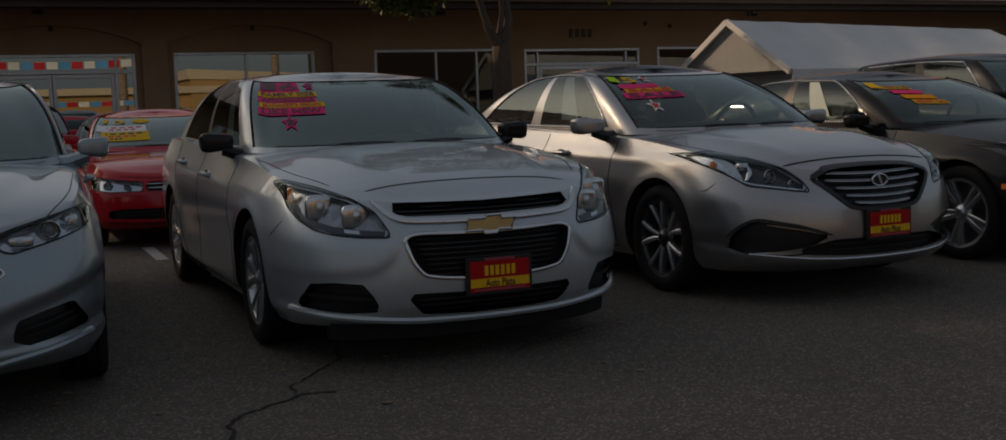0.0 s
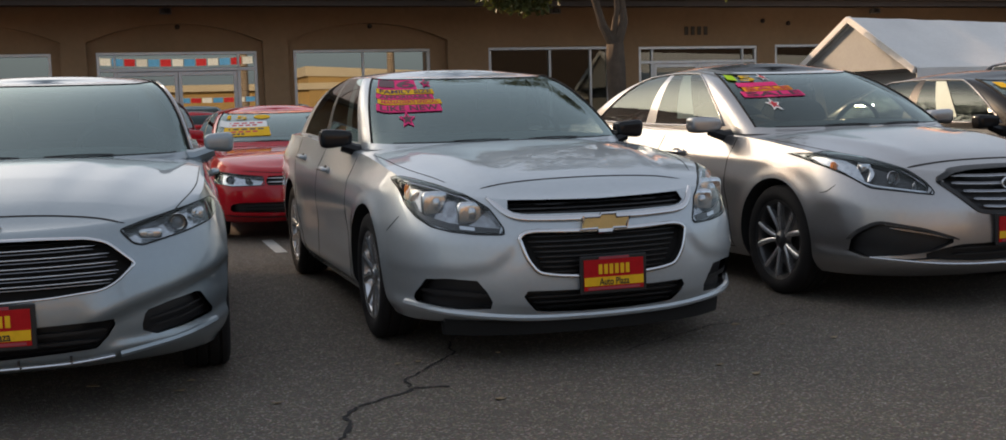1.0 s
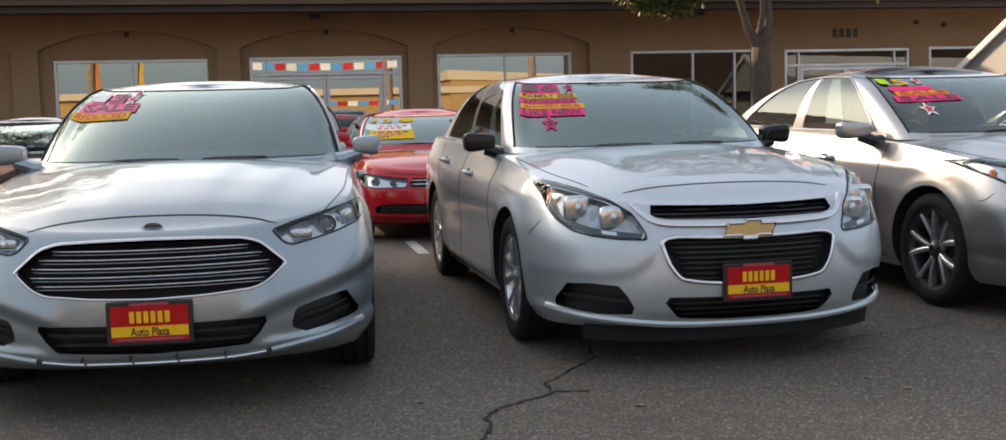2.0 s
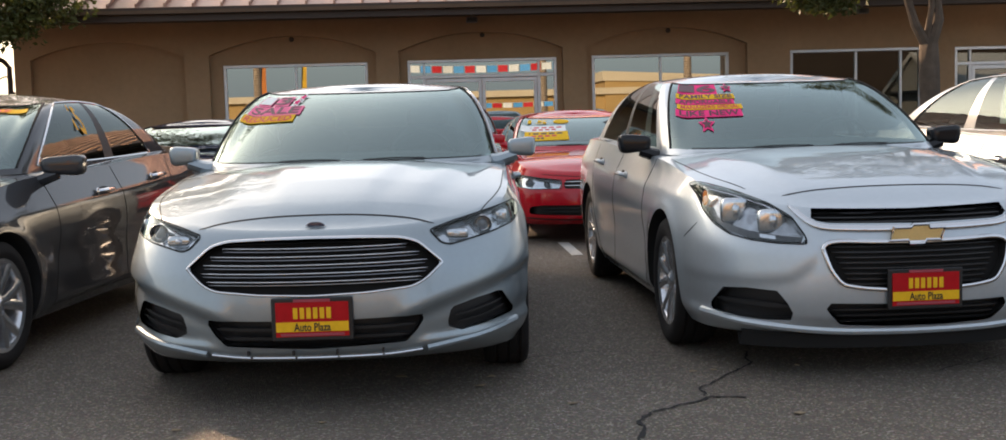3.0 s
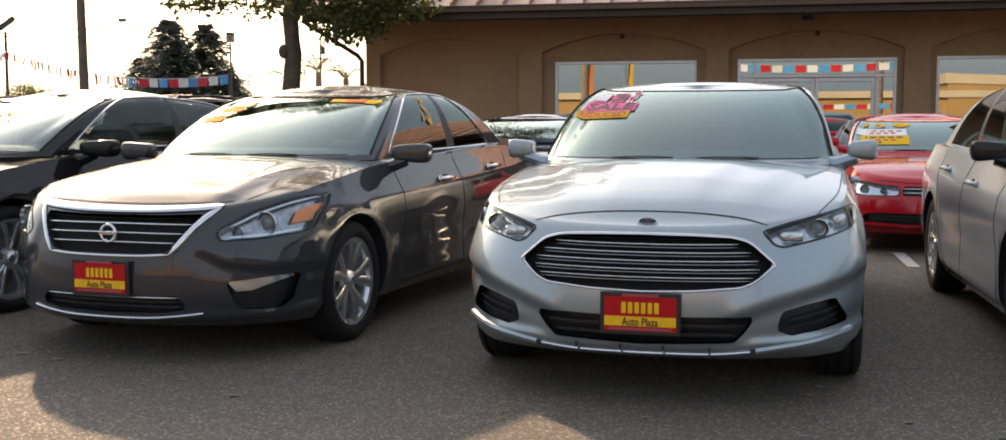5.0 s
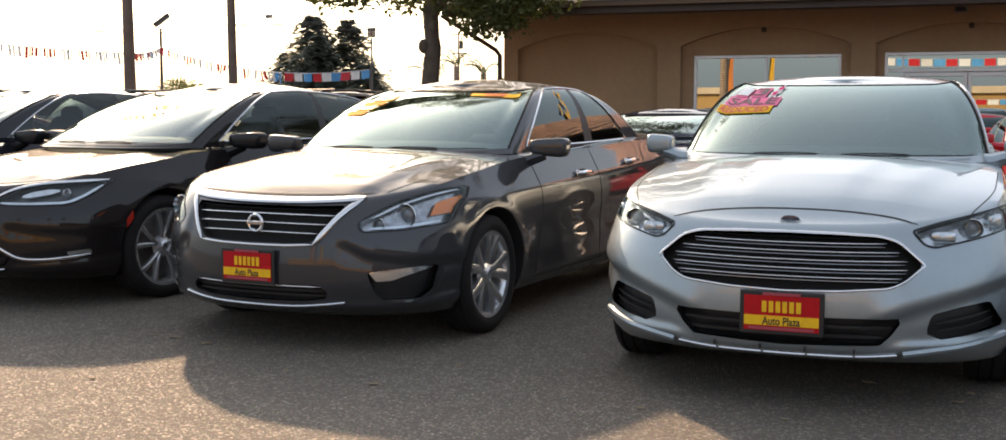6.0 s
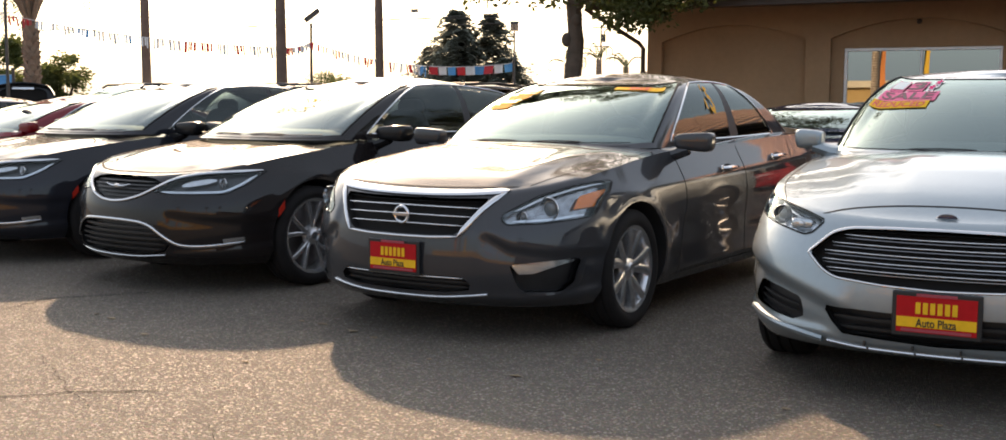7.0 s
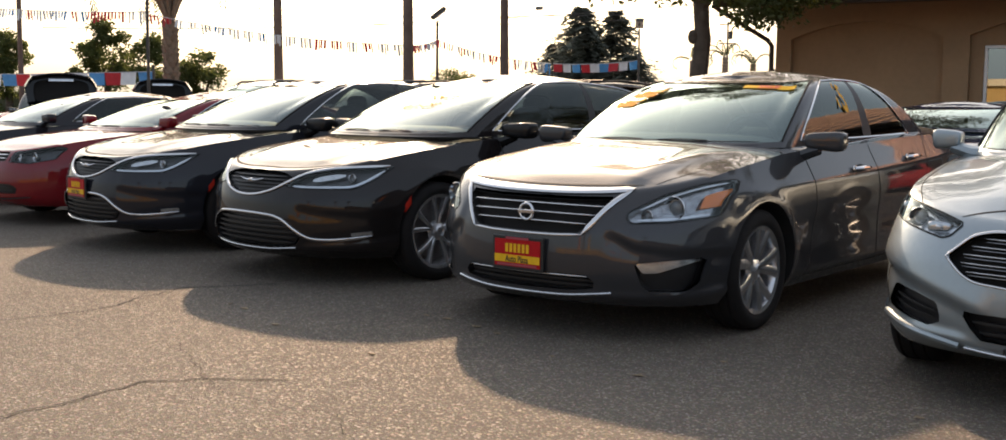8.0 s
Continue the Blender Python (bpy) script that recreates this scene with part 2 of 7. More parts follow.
def curve(*pts):
    """A smooth line through (x, y) points, flat beyond its ends."""
    pts = sorted(pts)
    xs, ys = np.array([p[0] for p in pts], float), np.array([p[1] for p in pts], float)
    d = np.diff(ys) / np.maximum(np.diff(xs), 1e-9)
    t = np.zeros(len(xs))
    if len(xs) > 2:
        t[1:-1] = np.where(d[1:] * d[:-1] > 0, 2 * d[1:] * d[:-1] / (d[1:] + d[:-1] + 1e-12), 0)
    t[0], t[-1] = d[0], d[-1]

    def f(x):
        x = np.clip(x, xs[0], xs[-1])
        i = np.clip(np.searchsorted(xs, x, "right") - 1, 0, len(xs) - 2)
        h = xs[i + 1] - xs[i]
        s = (x - xs[i]) / h
        return ((1 + 2 * s) * (1 - s) ** 2 * ys[i] + s * (1 - s) ** 2 * h * t[i] + s * s * (3 - 2 * s) * ys[i + 1] + s * s * (s - 1) * h * t[i + 1])
    return f


def dense(pts, step=0.012, closed=False, round_=0.0):
    """A polyline resampled evenly; round_ softens its corners."""
    p = np.array(pts, float)
    if closed:
        p = np.vstack([p, p[:1]])
    if round_:
        out = []
        m = len(p)
        for i in range(m):
            a = p[i - 1] if i else (p[-2] if closed else None)
            b = p[i + 1] if i < m - 1 else (p[1] if closed else None)
            if a is None or b is None:
                out.append(p[i])
                continue
            la, lb = np.linalg.norm(a - p[i]), np.linalg.norm(b - p[i])
            q0, q1 = p[i] + (a - p[i]) * min(round_ / la, 0.45), p[i] + (b - p[i]) * min(round_ / lb, 0.45)
            out += [(1 - s) ** 2 * q0 + 2 * s * (1 - s) * p[i] + s * s * q1 for s in np.linspace(0, 1, 6)]
        p = np.array(out)
    seg = np.linalg.norm(np.diff(p, axis=0), axis=1)
    acc = np.concatenate([[0], np.cumsum(seg)])
    n = max(int(acc[-1] / step), 4)
    s = np.linspace(0, acc[-1], n + 1)
    q = np.stack([np.interp(s, acc, p[:, k]) for k in range(2)], 1)
    return q[:-1] if closed else q


def inside(poly, pts):
    """Which points lie in a closed outline (even-odd rule)."""
    x, y = pts[:, 0], pts[:, 1]
    res = np.zeros(len(pts), bool)
    j = len(poly) - 1
    for i in range(len(poly)):
        (xi, yi), (xj, yj) = poly[i], poly[j]
        c = (yi > y) != (yj > y)
        with np.errstate(divide="ignore", invalid="ignore"):
            res ^= c & (x < (xj - xi) * (y - yi) / (yj - yi + 1e-15) + xi)
        j = i
    return res


# ---------------------------------------------------------------- cars
class Car:
    """A car body as lofted sheets, in metres from the front axle: x ahead, y to its left, z up."""

    def __init__(self, paint, label, category="car", name="sedan", fine=1.0, **over):
        p = dict(FO=.95, wb=2.80, RO=1.06, W=.925, n=2.5, nr=2.6, u0=.25, ur0=.45, R=.332, track=.80, zbf=.18, zbs=.19,
                 side=[(0, -.06), (.12, -.02), (.4, 0), (.62, -.006), (.8, -.032), (1, -.092)],
                 nose=[(0, .13), (.05, .075), (.11, .03), (.18, .008), (.4, 0), (.65, .012), (.85, .05), (.95, .09), (1, .13)],
                 tail=[(0, .12), (.2, .02), (.5, 0), (.8, .03), (1, .10)],
                 shoulder=[(.95, .73), (.6, .80), (.3, .86), (0, .90), (-.5, .95), (-1.5, .98), (-2.8, 1.02), (-3.9, 1.02)],
                 spine=[(.85, .77), (.5, .88), (0, .965), (-.4, 1.01), (-3.2, 1.10), (-3.8, 1.08)],
                 taper=[(-3.86, -.07), (-2.8, -.006), (-1.4, 0), (0, -.004), (.5, -.03), (.95, -.05)],
                 gf=(-.30, -1.28), gr=(-3.42, -2.55), gw=(.79, .575), ga=(.46, .26), gb=(.42, .30), belt=[(-.3, .97), (-1.5, .975), (-3.4, 1.02)],
                 edge=[(-1.28, 1.375), (-1.9, 1.412), (-2.6, 1.36)], crown=.052, pillars=(.80, .475, .535, .93), hood=None, crease=[], sculpt=[], arch=1.28, flank=.016, flare=.010)
        p.update(over)
        self.over = over
        self.p, self.paint, self.fine = p, paint, fine
        self.root = tagged(new(name), label, category)
        self.cuts = []
        self.hull()

    # -- lower body
    def hull(self):
        p, k = self.p, self.fine
        nf, ns, nr, nl, nq = int(44 * k), int(110 * k), int(16 * k), int(34 * k), int(14 * k)
        W, side, nose, tail = curve(*p["taper"]), curve(*p["side"]), curve(*p["nose"]), curve(*p["tail"])
        zs, sp = curve(*p["shoulder"]), curve(*p["spine"])
        ub = -p["wb"] - p["RO"]
        zb = curve((ub, .26), (-p["wb"], p["zbs"]), (0, p["zbs"]), (p["FO"], p["zbf"]))
        rings = []
        th = np.linspace(0, np.pi / 2, nf)
        su = np.linspace(p["u0"], ub + p["ur0"], ns + 2)[1:-1]
        tr = np.linspace(np.pi / 2, 0, nr)
        for t in np.linspace(0, 1, nl):
            uf, ur = p["FO"] - nose(t), ub + tail(t)
            u = np.concatenate([p["u0"] + (uf - p["u0"]) * np.cos(th) ** (2 / p["n"]), su, (ub + p["ur0"]) - (ub + p["ur0"] - ur) * np.cos(tr) ** (2 / p["nr"])])
            s = np.concatenate([np.sin(th) ** (2 / p["n"]), np.ones(ns), np.sin(tr) ** (2 / p["nr"])])
            z = zb(u) + (zs(u) - zb(u)) * t
            hw = p["W"] + W(u) + side(t)
            for (za, zc, amp, wid) in p["crease"]:
                line = za + (zc - za) * (0.5 - u) / 4.0
                d = z - line
                hw = hw + amp * np.where(d > 0, np.exp(-d / wid), np.exp(d / (wid * 2.5))) * np.clip((0.6 - u) / .5, 0, 1)
            between = np.clip((-.40 - u) / .18, 0, 1) * np.clip((u + p["wb"] - .40) / .18, 0, 1)
            hw = hw - p["flank"] * np.exp(-((z - .50) / .11) ** 2) * between + p["flank"] * .7 * np.exp(-((z - .27) / .05) ** 2) * between
            for ua in (p.get("axle", 0), -p["wb"]):
                r = np.hypot(u - ua, z - p["R"] - .012) - p["R"] - p.get("gap", .034)
                hw = hw + p["flare"] * np.where(r > .012, np.exp(-((r - .012) / .045) ** 2), 1) * np.clip((z - .2) / .1, 0, 1) * (np.abs(u - ua) < .6)
            v = hw * s
            for line, amp, wa, wb in p["sculpt"]:
                lx, lz = [q[0] for q in line], [q[1] for q in line]
                d = z - np.interp(np.abs(v), lx, lz)
                on = np.clip((np.abs(v) - lx[0]) / .04 + 1, 0, 1) * np.clip((u - .28) / .12, 0, 1)
                push = amp * np.tanh(d / .03) * np.where(d > 0, np.exp(-d / wa), np.exp(d / wb)) * 1.25 * on
                u, v = u + push * np.sqrt(np.clip(1 - s ** 4, 0, 1)), v + push * s ** 4
            rings.append(np.stack([u, v, z], 1))
        top = rings[-1]
        us = np.minimum(top[:, 0], p["FO"] - nose(1.0) - .22)
        us = np.maximum(us, ub + .25)
        for q in np.linspace(0, 1, nq + 1)[1:]:
            u = top[:, 0] + (us - top[:, 0]) * q
            v = top[:, 1] * (1 - q)
            z = sp(u) - (sp(u) - top[:, 2]) * (1 - q) ** 2.3
            if p["hood"]:
                z = z + p["hood"](u, v) * np.clip(q * 4, 0, 1)
            rings.append(np.stack([u, v, z], 1))
        low = rings[0]
        rings.insert(0, np.stack([low[:, 0] * .97, low[:, 1] * 0, low[:, 2]], 1))
        rings.insert(1, np.stack([low[:, 0] * .99, low[:, 1] * .7, low[:, 2]], 1))
        m, L = len(top), len(rings)
        allv, faces = [], []
        for sg in (-1, 1):
            base = len(allv)
            allv += [(x, sg * y, z) for r in rings for x, y, z in r]
            for j in range(L - 1):
                for i in range(m - 1):
                    a, b, c, d = base + j * m + i, base + j * m + i + 1, base + (j + 1) * m + i + 1, base + (j + 1) * m + i
                    faces.append((a, b, c, d) if sg < 0 else (d, c, b, a))
        self.verts, self.faces = np.array(allv), faces
        self.bvh = BVHTree.FromPolygons([tuple(v) for v in allv], faces)

    def hit(self, a, b, axis, sg=1, off=0.0):
        """The body's surface under a point of the front (y, z), side (x, z) or top (x, y) view, moved out by off."""
        if axis == "front":
            o, d = Vector((3, a, b)), Vector((-1, 0, 0))
        elif axis == "side":
            o, d = Vector((a, 3 * sg, b)), Vector((0, -sg, 0))
        else:
            o, d = Vector((a, b, 3)), Vector((0, 0, -1))
        loc, nor, _, _ = self.bvh.ray_cast(o, d)
        if loc is None:
            loc, nor, _, _ = self.bvh.find_nearest({"front": Vector((1, a, b)), "side": Vector((a, .9 * sg, b)), "top": Vector((a, b, 1))}[axis])
        if nor.dot(d) > 0:
            nor = -nor
        return loc + (nor * .5 - d * .5).normalized() * off

    def outline(self, lower, upper, round_=.03, step=.012):
        return dense(list(lower) + list(upper)[::-1], step, True, round_)

    def cut(self, poly, axis, sgs=(1,)):
        for sg in sgs:
            self.cuts.append((np.array(poly), axis, sg))

    def patch(self, name, lower, upper, mat, axis="front", off=.003, both=True, skirt=.012, nu=26, nv=8, parent=None, label=""):
        """A piece of shell on the body between a lower and an upper line, with thickness; both: on both sides."""
        lo, up = np.array(lower, float), np.array(upper, float)
        x0, x1 = max(lo[0, 0], up[0, 0]), min(lo[-1, 0], up[-1, 0])
        s = (1 - np.cos(np.linspace(0, np.pi, nu))) / 2
        x = x0 + (x1 - x0) * s
        a, b = np.interp(x, lo[:, 0], lo[:, 1]), np.interp(x, up[:, 0], up[:, 1])
        made = []
        for sg in ((1, -1) if both else (1,)):
            vs = []
            for j in range(nv + 1):
                for i in range(nu):
                    zz = a[i] + (b[i] - a[i]) * j / nv
                    vs.append(self.hit(x[i] * (sg if axis != "side" else 1), zz, axis, sg, off) if axis != "top" else self.hit(x[i], zz * sg, axis, 1, off))
            fs = [(j * nu + i, j * nu + i + 1, (j + 1) * nu + i + 1, (j + 1) * nu + i) for j in range(nv) for i in range(nu - 1)]
            rim = list(range(nu)) + [j * nu + nu - 1 for j in range(1, nv + 1)] + [nv * nu + i for i in range(nu - 2, -1, -1)] + [j * nu for j in range(nv - 1, 0, -1)]
            dirn = {"front": Vector((-1, 0, 0)), "side": Vector((0, -sg, 0)), "top": Vector((0, 0, -1))}[axis]
            k = len(vs)
            vs += [vs[i] + dirn * skirt for i in rim]
            n = len(rim)
            fs += [(rim[i], k + i, k + (i + 1) % n, rim[(i + 1) % n]) for i in range(n)]
            made.append(part(name, vs, fs, mat, parent or self.root, label))
        return made

    def pocket(self, name, lower, upper, mat, depth=.04, axis="front", both=True, nu=26, nv=6, label="", parent=None):
        """An opening cut into the body with a floor set back by depth and walls round it."""
        sgs = (1, -1) if both else (1,)
        self.cut(np.array(list(lower) + list(upper)[::-1]), axis, sgs) if axis == "side" else [self.cut(np.array(list(lower) + list(upper)[::-1]) * (s, 1), axis, (1,)) for s in sgs]
        return self.patch(name, lower, upper, mat, axis, -depth, both, -(depth + .002), nu, nv, parent, label)

    def ribbon(self, name, pts, width, mat, axis="front", off=.003, both=True, closed=False, round_=.03, parent=None, label="", skirt=.01, step=.015):
        """A raised or inlaid strip along a line on the body."""
        q = dense(pts, step, closed, round_)
        t = (np.roll(q, -1, 0) - np.roll(q, 1, 0)) if closed else np.gradient(q, axis=0)
        t /= np.linalg.norm(t, axis=1)[:, None] + 1e-9
        nrm = np.stack([-t[:, 1], t[:, 0]], 1)
        w = np.full(len(q), width / 2.0)
        if not closed:
            w[:3] *= (.35, .6, .85)
            w[-3:] *= (.85, .6, .35)
        made = []
        for sg in ((1, -1) if both else (1,)):
            dirn = {"front": Vector((-1, 0, 0)), "side": Vector((0, -sg, 0)), "top": Vector((0, 0, -1))}[axis]
            vs = []
            bulge = width * .16 if mat in (CHROME, ALLOY) else 0.0
            rows = ((1, -skirt), (1, 0), (.6, bulge), (0, bulge * 1.35), (-.6, bulge), (-1, 0), (-1, -skirt)) if bulge else ((1, -skirt), (1, 0), (-1, 0), (-1, -skirt))
            for e, o in rows:
                for (a, b), (na, nb), ww in zip(q, nrm, w):
                    a2, b2 = a + e * na * ww, b + e * nb * ww
                    h = self.hit(a2 * (sg if axis == "front" else 1), b2 * (sg if axis == "top" else 1), axis, sg if axis == "side" else 1, off)
                    vs.append(h - dirn * o)
            n = len(q)
            fs = []
            for r in range(len(rows) - 1):
                fs += [(r * n + i, r * n + (i + 1) % n, (r + 1) * n + (i + 1) % n, (r + 1) * n + i) for i in range(n if closed else n - 1)]
            made.append(part(name, vs, fs, mat, parent or self.root, label))
        return made

    def arches(self, rear=True):
        p = self.p
        for u0 in ((p.get("axle", 0), -p["wb"]) if rear else (p.get("axle", 0),)):
            Ra = p["R"] + p.get("gap", .034)
            up = np.linspace(-.06 * np.pi, 1.06 * np.pi, 70)
            full = np.stack([u0 + Ra * np.cos(up), p["R"] + .012 + Ra * np.sin(up)], 1)
            full = np.vstack([full, [(u0 - Ra * .97, -.5), (u0 + Ra * .97, -.5)]])
            self.cut(full, "side", (1, -1))
            for sg in (1, -1):
                arc = np.linspace(-.12 * np.pi, 1.12 * np.pi, 44)
                vs = []
                for d in (0, 1, 2):
                    for t in arc:
                        x, z = u0 + Ra * math.cos(t), p["R"] + .012 + Ra * math.sin(t)
                        h = self.hit(x, max(z, .21), "side", sg)
                        y = abs(h.y) - .002 if d == 0 else (abs(h.y) - .05 if d == 1 else .42)
                        g = 1 if d < 2 else .98
                        vs.append((u0 + (x - u0) * g, sg * y, z))
                n = len(arc)
                vs.append((u0, sg * .42, p["R"]))
                fs = [(d * n + i, d * n + i + 1, (d + 1) * n + i + 1, (d + 1) * n + i) for d in (0, 1) for i in range(n - 1)]
                fs += [(2 * n + i, 2 * n + i + 1, 3 * n) for i in range(n - 1)]
                part("wheel_arch_liner", vs, fs, LINER, self.root)

    def body(self):
        """Cuts the openings and links the painted shell."""
        V, F = self.verts.copy(), np.array(self.faces)
        keep = np.ones(len(F), bool)
        for poly, axis, sg in self.cuts:
            if axis == "front":
                near, P2 = V[:, 0] > self.p["u0"] - .15, V[:, [1, 2]]
            elif axis == "side":
                near, P2 = V[:, 1] * sg > .55, V[:, [0, 2]]
            else:
                near, P2 = V[:, 2] > .6, V[:, [0, 1]]
            ins = np.zeros(len(V), bool)
            ins[near] = inside(poly, P2[near])
            cnt = ins[F].sum(1)
            keep &= cnt < 4
            mixed = np.unique(F[(cnt > 0) & (cnt < 4)])
            fine = dense(poly, .006, True)
            for i in mixed:
                if ins[i]:
                    q = fine[np.argmin(((fine - P2[i]) ** 2).sum(1))]
                    if axis == "front":
                        V[i] = self.hit(q[0], q[1], "front")
                    elif axis == "side":
                        h = self.hit(q[0], q[1], "side", sg)
                        V[i] = h if abs(h.y - V[i, 1]) < .25 and q[1] > .16 else (q[0], V[i, 1], V[i, 2])
                    else:
                        V[i] = self.hit(q[0], q[1], "top")
        F = F[keep]
        used = np.unique(F)
        remap = -np.ones(len(V), int)
        remap[used] = np.arange(len(used))
        me_v, me_f = V[used], remap[F]
        bm = bmesh.new()
        bv = [bm.verts.new(v) for v in me_v]
        for f in me_f:
            try:
                bm.faces.new([bv[i] for i in f])
            except ValueError:
                pass
        bmesh.ops.remove_doubles(bm, verts=bm.verts[:], dist=.0012)
        bmesh.ops.recalc_face_normals(bm, faces=bm.faces[:])
        me = bpy.data.meshes.new("body")
        bm.to_mesh(me)
        bm.free()
        me.materials.append(self.paint)
        me.shade_smooth()
        me.set_sharp_from_angle(angle=radians(48))
        ob = new("body", me)
        ob.parent = self.root
        return ob

    # -- cabin
    def cabin(self, glass_mat=None, side_mat=None, trim=None, bpost=None, interior=True):
        p, k = self.p, self.fine
        glass_mat, side_mat = glass_mat or GLASS, side_mat or PRIVACY
        nf, ns, nr, nl = int(20 * k) + 1, int(44 * k), int(16 * k) + 1, int(14 * k)
        th, tr = np.linspace(0, np.pi / 2, nf), np.linspace(np.pi / 2, 0, nr)
        z0, ze = curve(*p["belt"]), curve(*p["edge"])
        grid = np.zeros((nl + 1, nf + ns + nr, 3))
        def line(lam, raw=False):
            uf, ur = p["gf"][0] + (p["gf"][1] - p["gf"][0]) * lam, p["gr"][0] + (p["gr"][1] - p["gr"][0]) * lam
            la, lb = p["ga"][0] + (p["ga"][1] - p["ga"][0]) * lam, p["gb"][0] + (p["gb"][1] - p["gb"][0]) * lam
            e, s = 2 / 2.3, np.linspace(0, 1, ns + 2)[1:-1]
            u = np.concatenate([uf - la + la * np.cos(th) ** e, uf - la + (ur + lb - uf + la) * s, ur + lb - lb * np.cos(tr) ** e])
            w = np.concatenate([np.sin(th) ** e, np.ones(ns), np.sin(tr) ** e])
            hw = p["gw"][0] + (p["gw"][1] - p["gw"][0]) * lam
            return u, w * hw, w
        u0, v0, w = line(0)
        u1, v1, _ = line(1)
        for j in range(nl + 1):
            lam = j / nl
            u, v, _ = line(lam)
            b = math.sin(math.pi * lam)
            u = u + .035 * b * np.where(np.arange(len(u)) < nf, (1 - w ** 3), 0)
            bow = p["arch"] + .35 * np.clip((w - .86) / .14, 0, 1)
            grid[j] = np.stack([u, v + .022 * b * w, z0(u0) + (ze(u1) - z0(u0)) * (1 - (1 - lam) ** bow)], 1)
        # roof
        cap = []
        top = grid[nl]
        lim0, lim1 = top[0, 0] - .2, top[-1, 0] + .2
        for q in np.linspace(0, 1, int(10 * k) + 1)[1:]:
            us = np.clip(top[:, 0], lim1, lim0)
            u = top[:, 0] + (us - top[:, 0]) * q
            z = top[:, 2] + p["crown"] * (1 - (1 - q) ** 2.2) * np.clip((top[0, 0] + .02 - u) / .35, .35, 1)
            cap.append(np.stack([u, top[:, 1] * (1 - q), z], 1))
        sheet = np.concatenate([grid, np.array(cap)])
        L, m = sheet.shape[:2]
        ia = int(nf * p["pillars"][0])
        s_of = lambda f: nf + int(round(ns * f))
        ib, ic, idd = s_of(p["pillars"][1]), s_of(p["pillars"][2]), s_of(p["pillars"][3])
        ist = s_of(p.get("start", .02))
        ir = nf + ns + int(nr * .30)
        jl, jh, jt = 1, nl - 1, nl - 2
        groups = {}
        for j in range(L - 1):
            for i in range(m - 1):
                g = "roof"
                if j >= nl + 2 and p.get("cap"):
                    g = "roof_panel"
                if jl <= j < jh or (j < nl and j >= jl and i >= ir):
                    if i < ia:
                        g = "windscreen"
                    elif j >= jt and i < ir:
                        g = "roof"
                    elif ist <= i < ib:
                        g = "front_side_window"
                    elif ib <= i < ic:
                        g = "door_post"
                    elif ic <= i < idd:
                        g = "rear_side_window"
                    elif i >= ir:
                        g = "rear_window"
                groups.setdefault(g, []).append((j, i))
        self.sheet = sheet
        mats = {"roof": p.get("roofmat", self.paint), "roof_panel": p.get("cap"), "windscreen": glass_mat, "rear_window": DARKGLASS, "front_side_window": side_mat, "rear_side_window": side_mat, "door_post": bpost or TRIM}
        for g, cells in groups.items():
            joined = g in ("roof", "roof_panel", "windscreen", "rear_window")
            pieces = []
            for sg in (-1, 1):
                idx, vs, fs = {}, [], []
                for j, i in cells:
                    q = []
                    for jj, ii in ((j, i), (j, i + 1), (j + 1, i + 1), (j + 1, i)):
                        if (jj, ii) not in idx:
                            idx[jj, ii] = len(vs)
                            x, y, z = sheet[jj, ii]
                            vs.append((x, sg * y, z))
                        q.append(idx[jj, ii])
                    fs.append(tuple(q) if sg < 0 else tuple(q[::-1]))
                pieces.append((vs, fs))
            for vs, fs in ([merged(*pieces)] if joined else pieces):
                bm = bmesh.new()
                bv = [bm.verts.new(v) for v in vs]
                for f in fs:
                    bm.faces.new([bv[i] for i in f])
                bmesh.ops.remove_doubles(bm, verts=bm.verts[:], dist=.0008)
                me = bpy.data.meshes.new(g)
                bm.to_mesh(me)
                bm.free()
                me.materials.append(mats[g])
                me.shade_smooth()
                ob = new(g, me)
                ob.parent = self.root
                
        # dark surround of the windscreen, and trim round the side windows
        for sg in (-1, 1):
            loop = [sheet[jl, i] for i in range(ist, idd + 1, 1)] + [sheet[j, idd] for j in range(jl + 1, jt + 1)] + [sheet[jt, i] for i in range(idd - 1, ist - 1, -1)] + [sheet[j, ist] for j in range(jt - 1, jl, -1)]
            if trim:
                part("window_trim", *tube([(x, sg * (y + .004), z) for x, y, z in loop], .0065, 6, True), trim, self.root)
            part("windscreen_seal", *tube([(sheet[j, ia][0], sg * sheet[j, ia][1], sheet[j, ia][2] + .002) for j in range(jl, jh + 1)], .007, 6), SEAM, self.root)
        hdr = [(sheet[jh, i][0], -sheet[jh, i][1], sheet[jh, i][2]) for i in range(ia, -1, -1)] + [(sheet[jh, i][0], sheet[jh, i][1], sheet[jh, i][2]) for i in range(1, ia + 1)]
        part("windscreen_seal", *tube(hdr, .005, 6), SEAM, self.root)
        cowl = [(sheet[jl, i][0] + .02, -sheet[jl, i][1], sheet[jl, i][2] + .006) for i in range(int(ia * .8), -1, -1)] + [(sheet[jl, i][0] + .02, sheet[jl, i][1], sheet[jl, i][2] + .006) for i in range(1, int(ia * .8) + 1)]
        part("cowl_panel", *tube(cowl, .0035, 6), PLASTIC, self.root)
        for sg, off in ((-1, 0.0), (-1, 1.0)):
            a = [self.on_glass(.12 + t * .42 - (.58 if off else 0), .012 + .010 * math.sin(3 * t)) for t in np.linspace(0, 1, 9)]
            part("wiper", *tube([(x + .008, y, z + .004) for x, y, z in a], .004, 6), PLASTIC, self.root)
        if interior:
            self.interior()

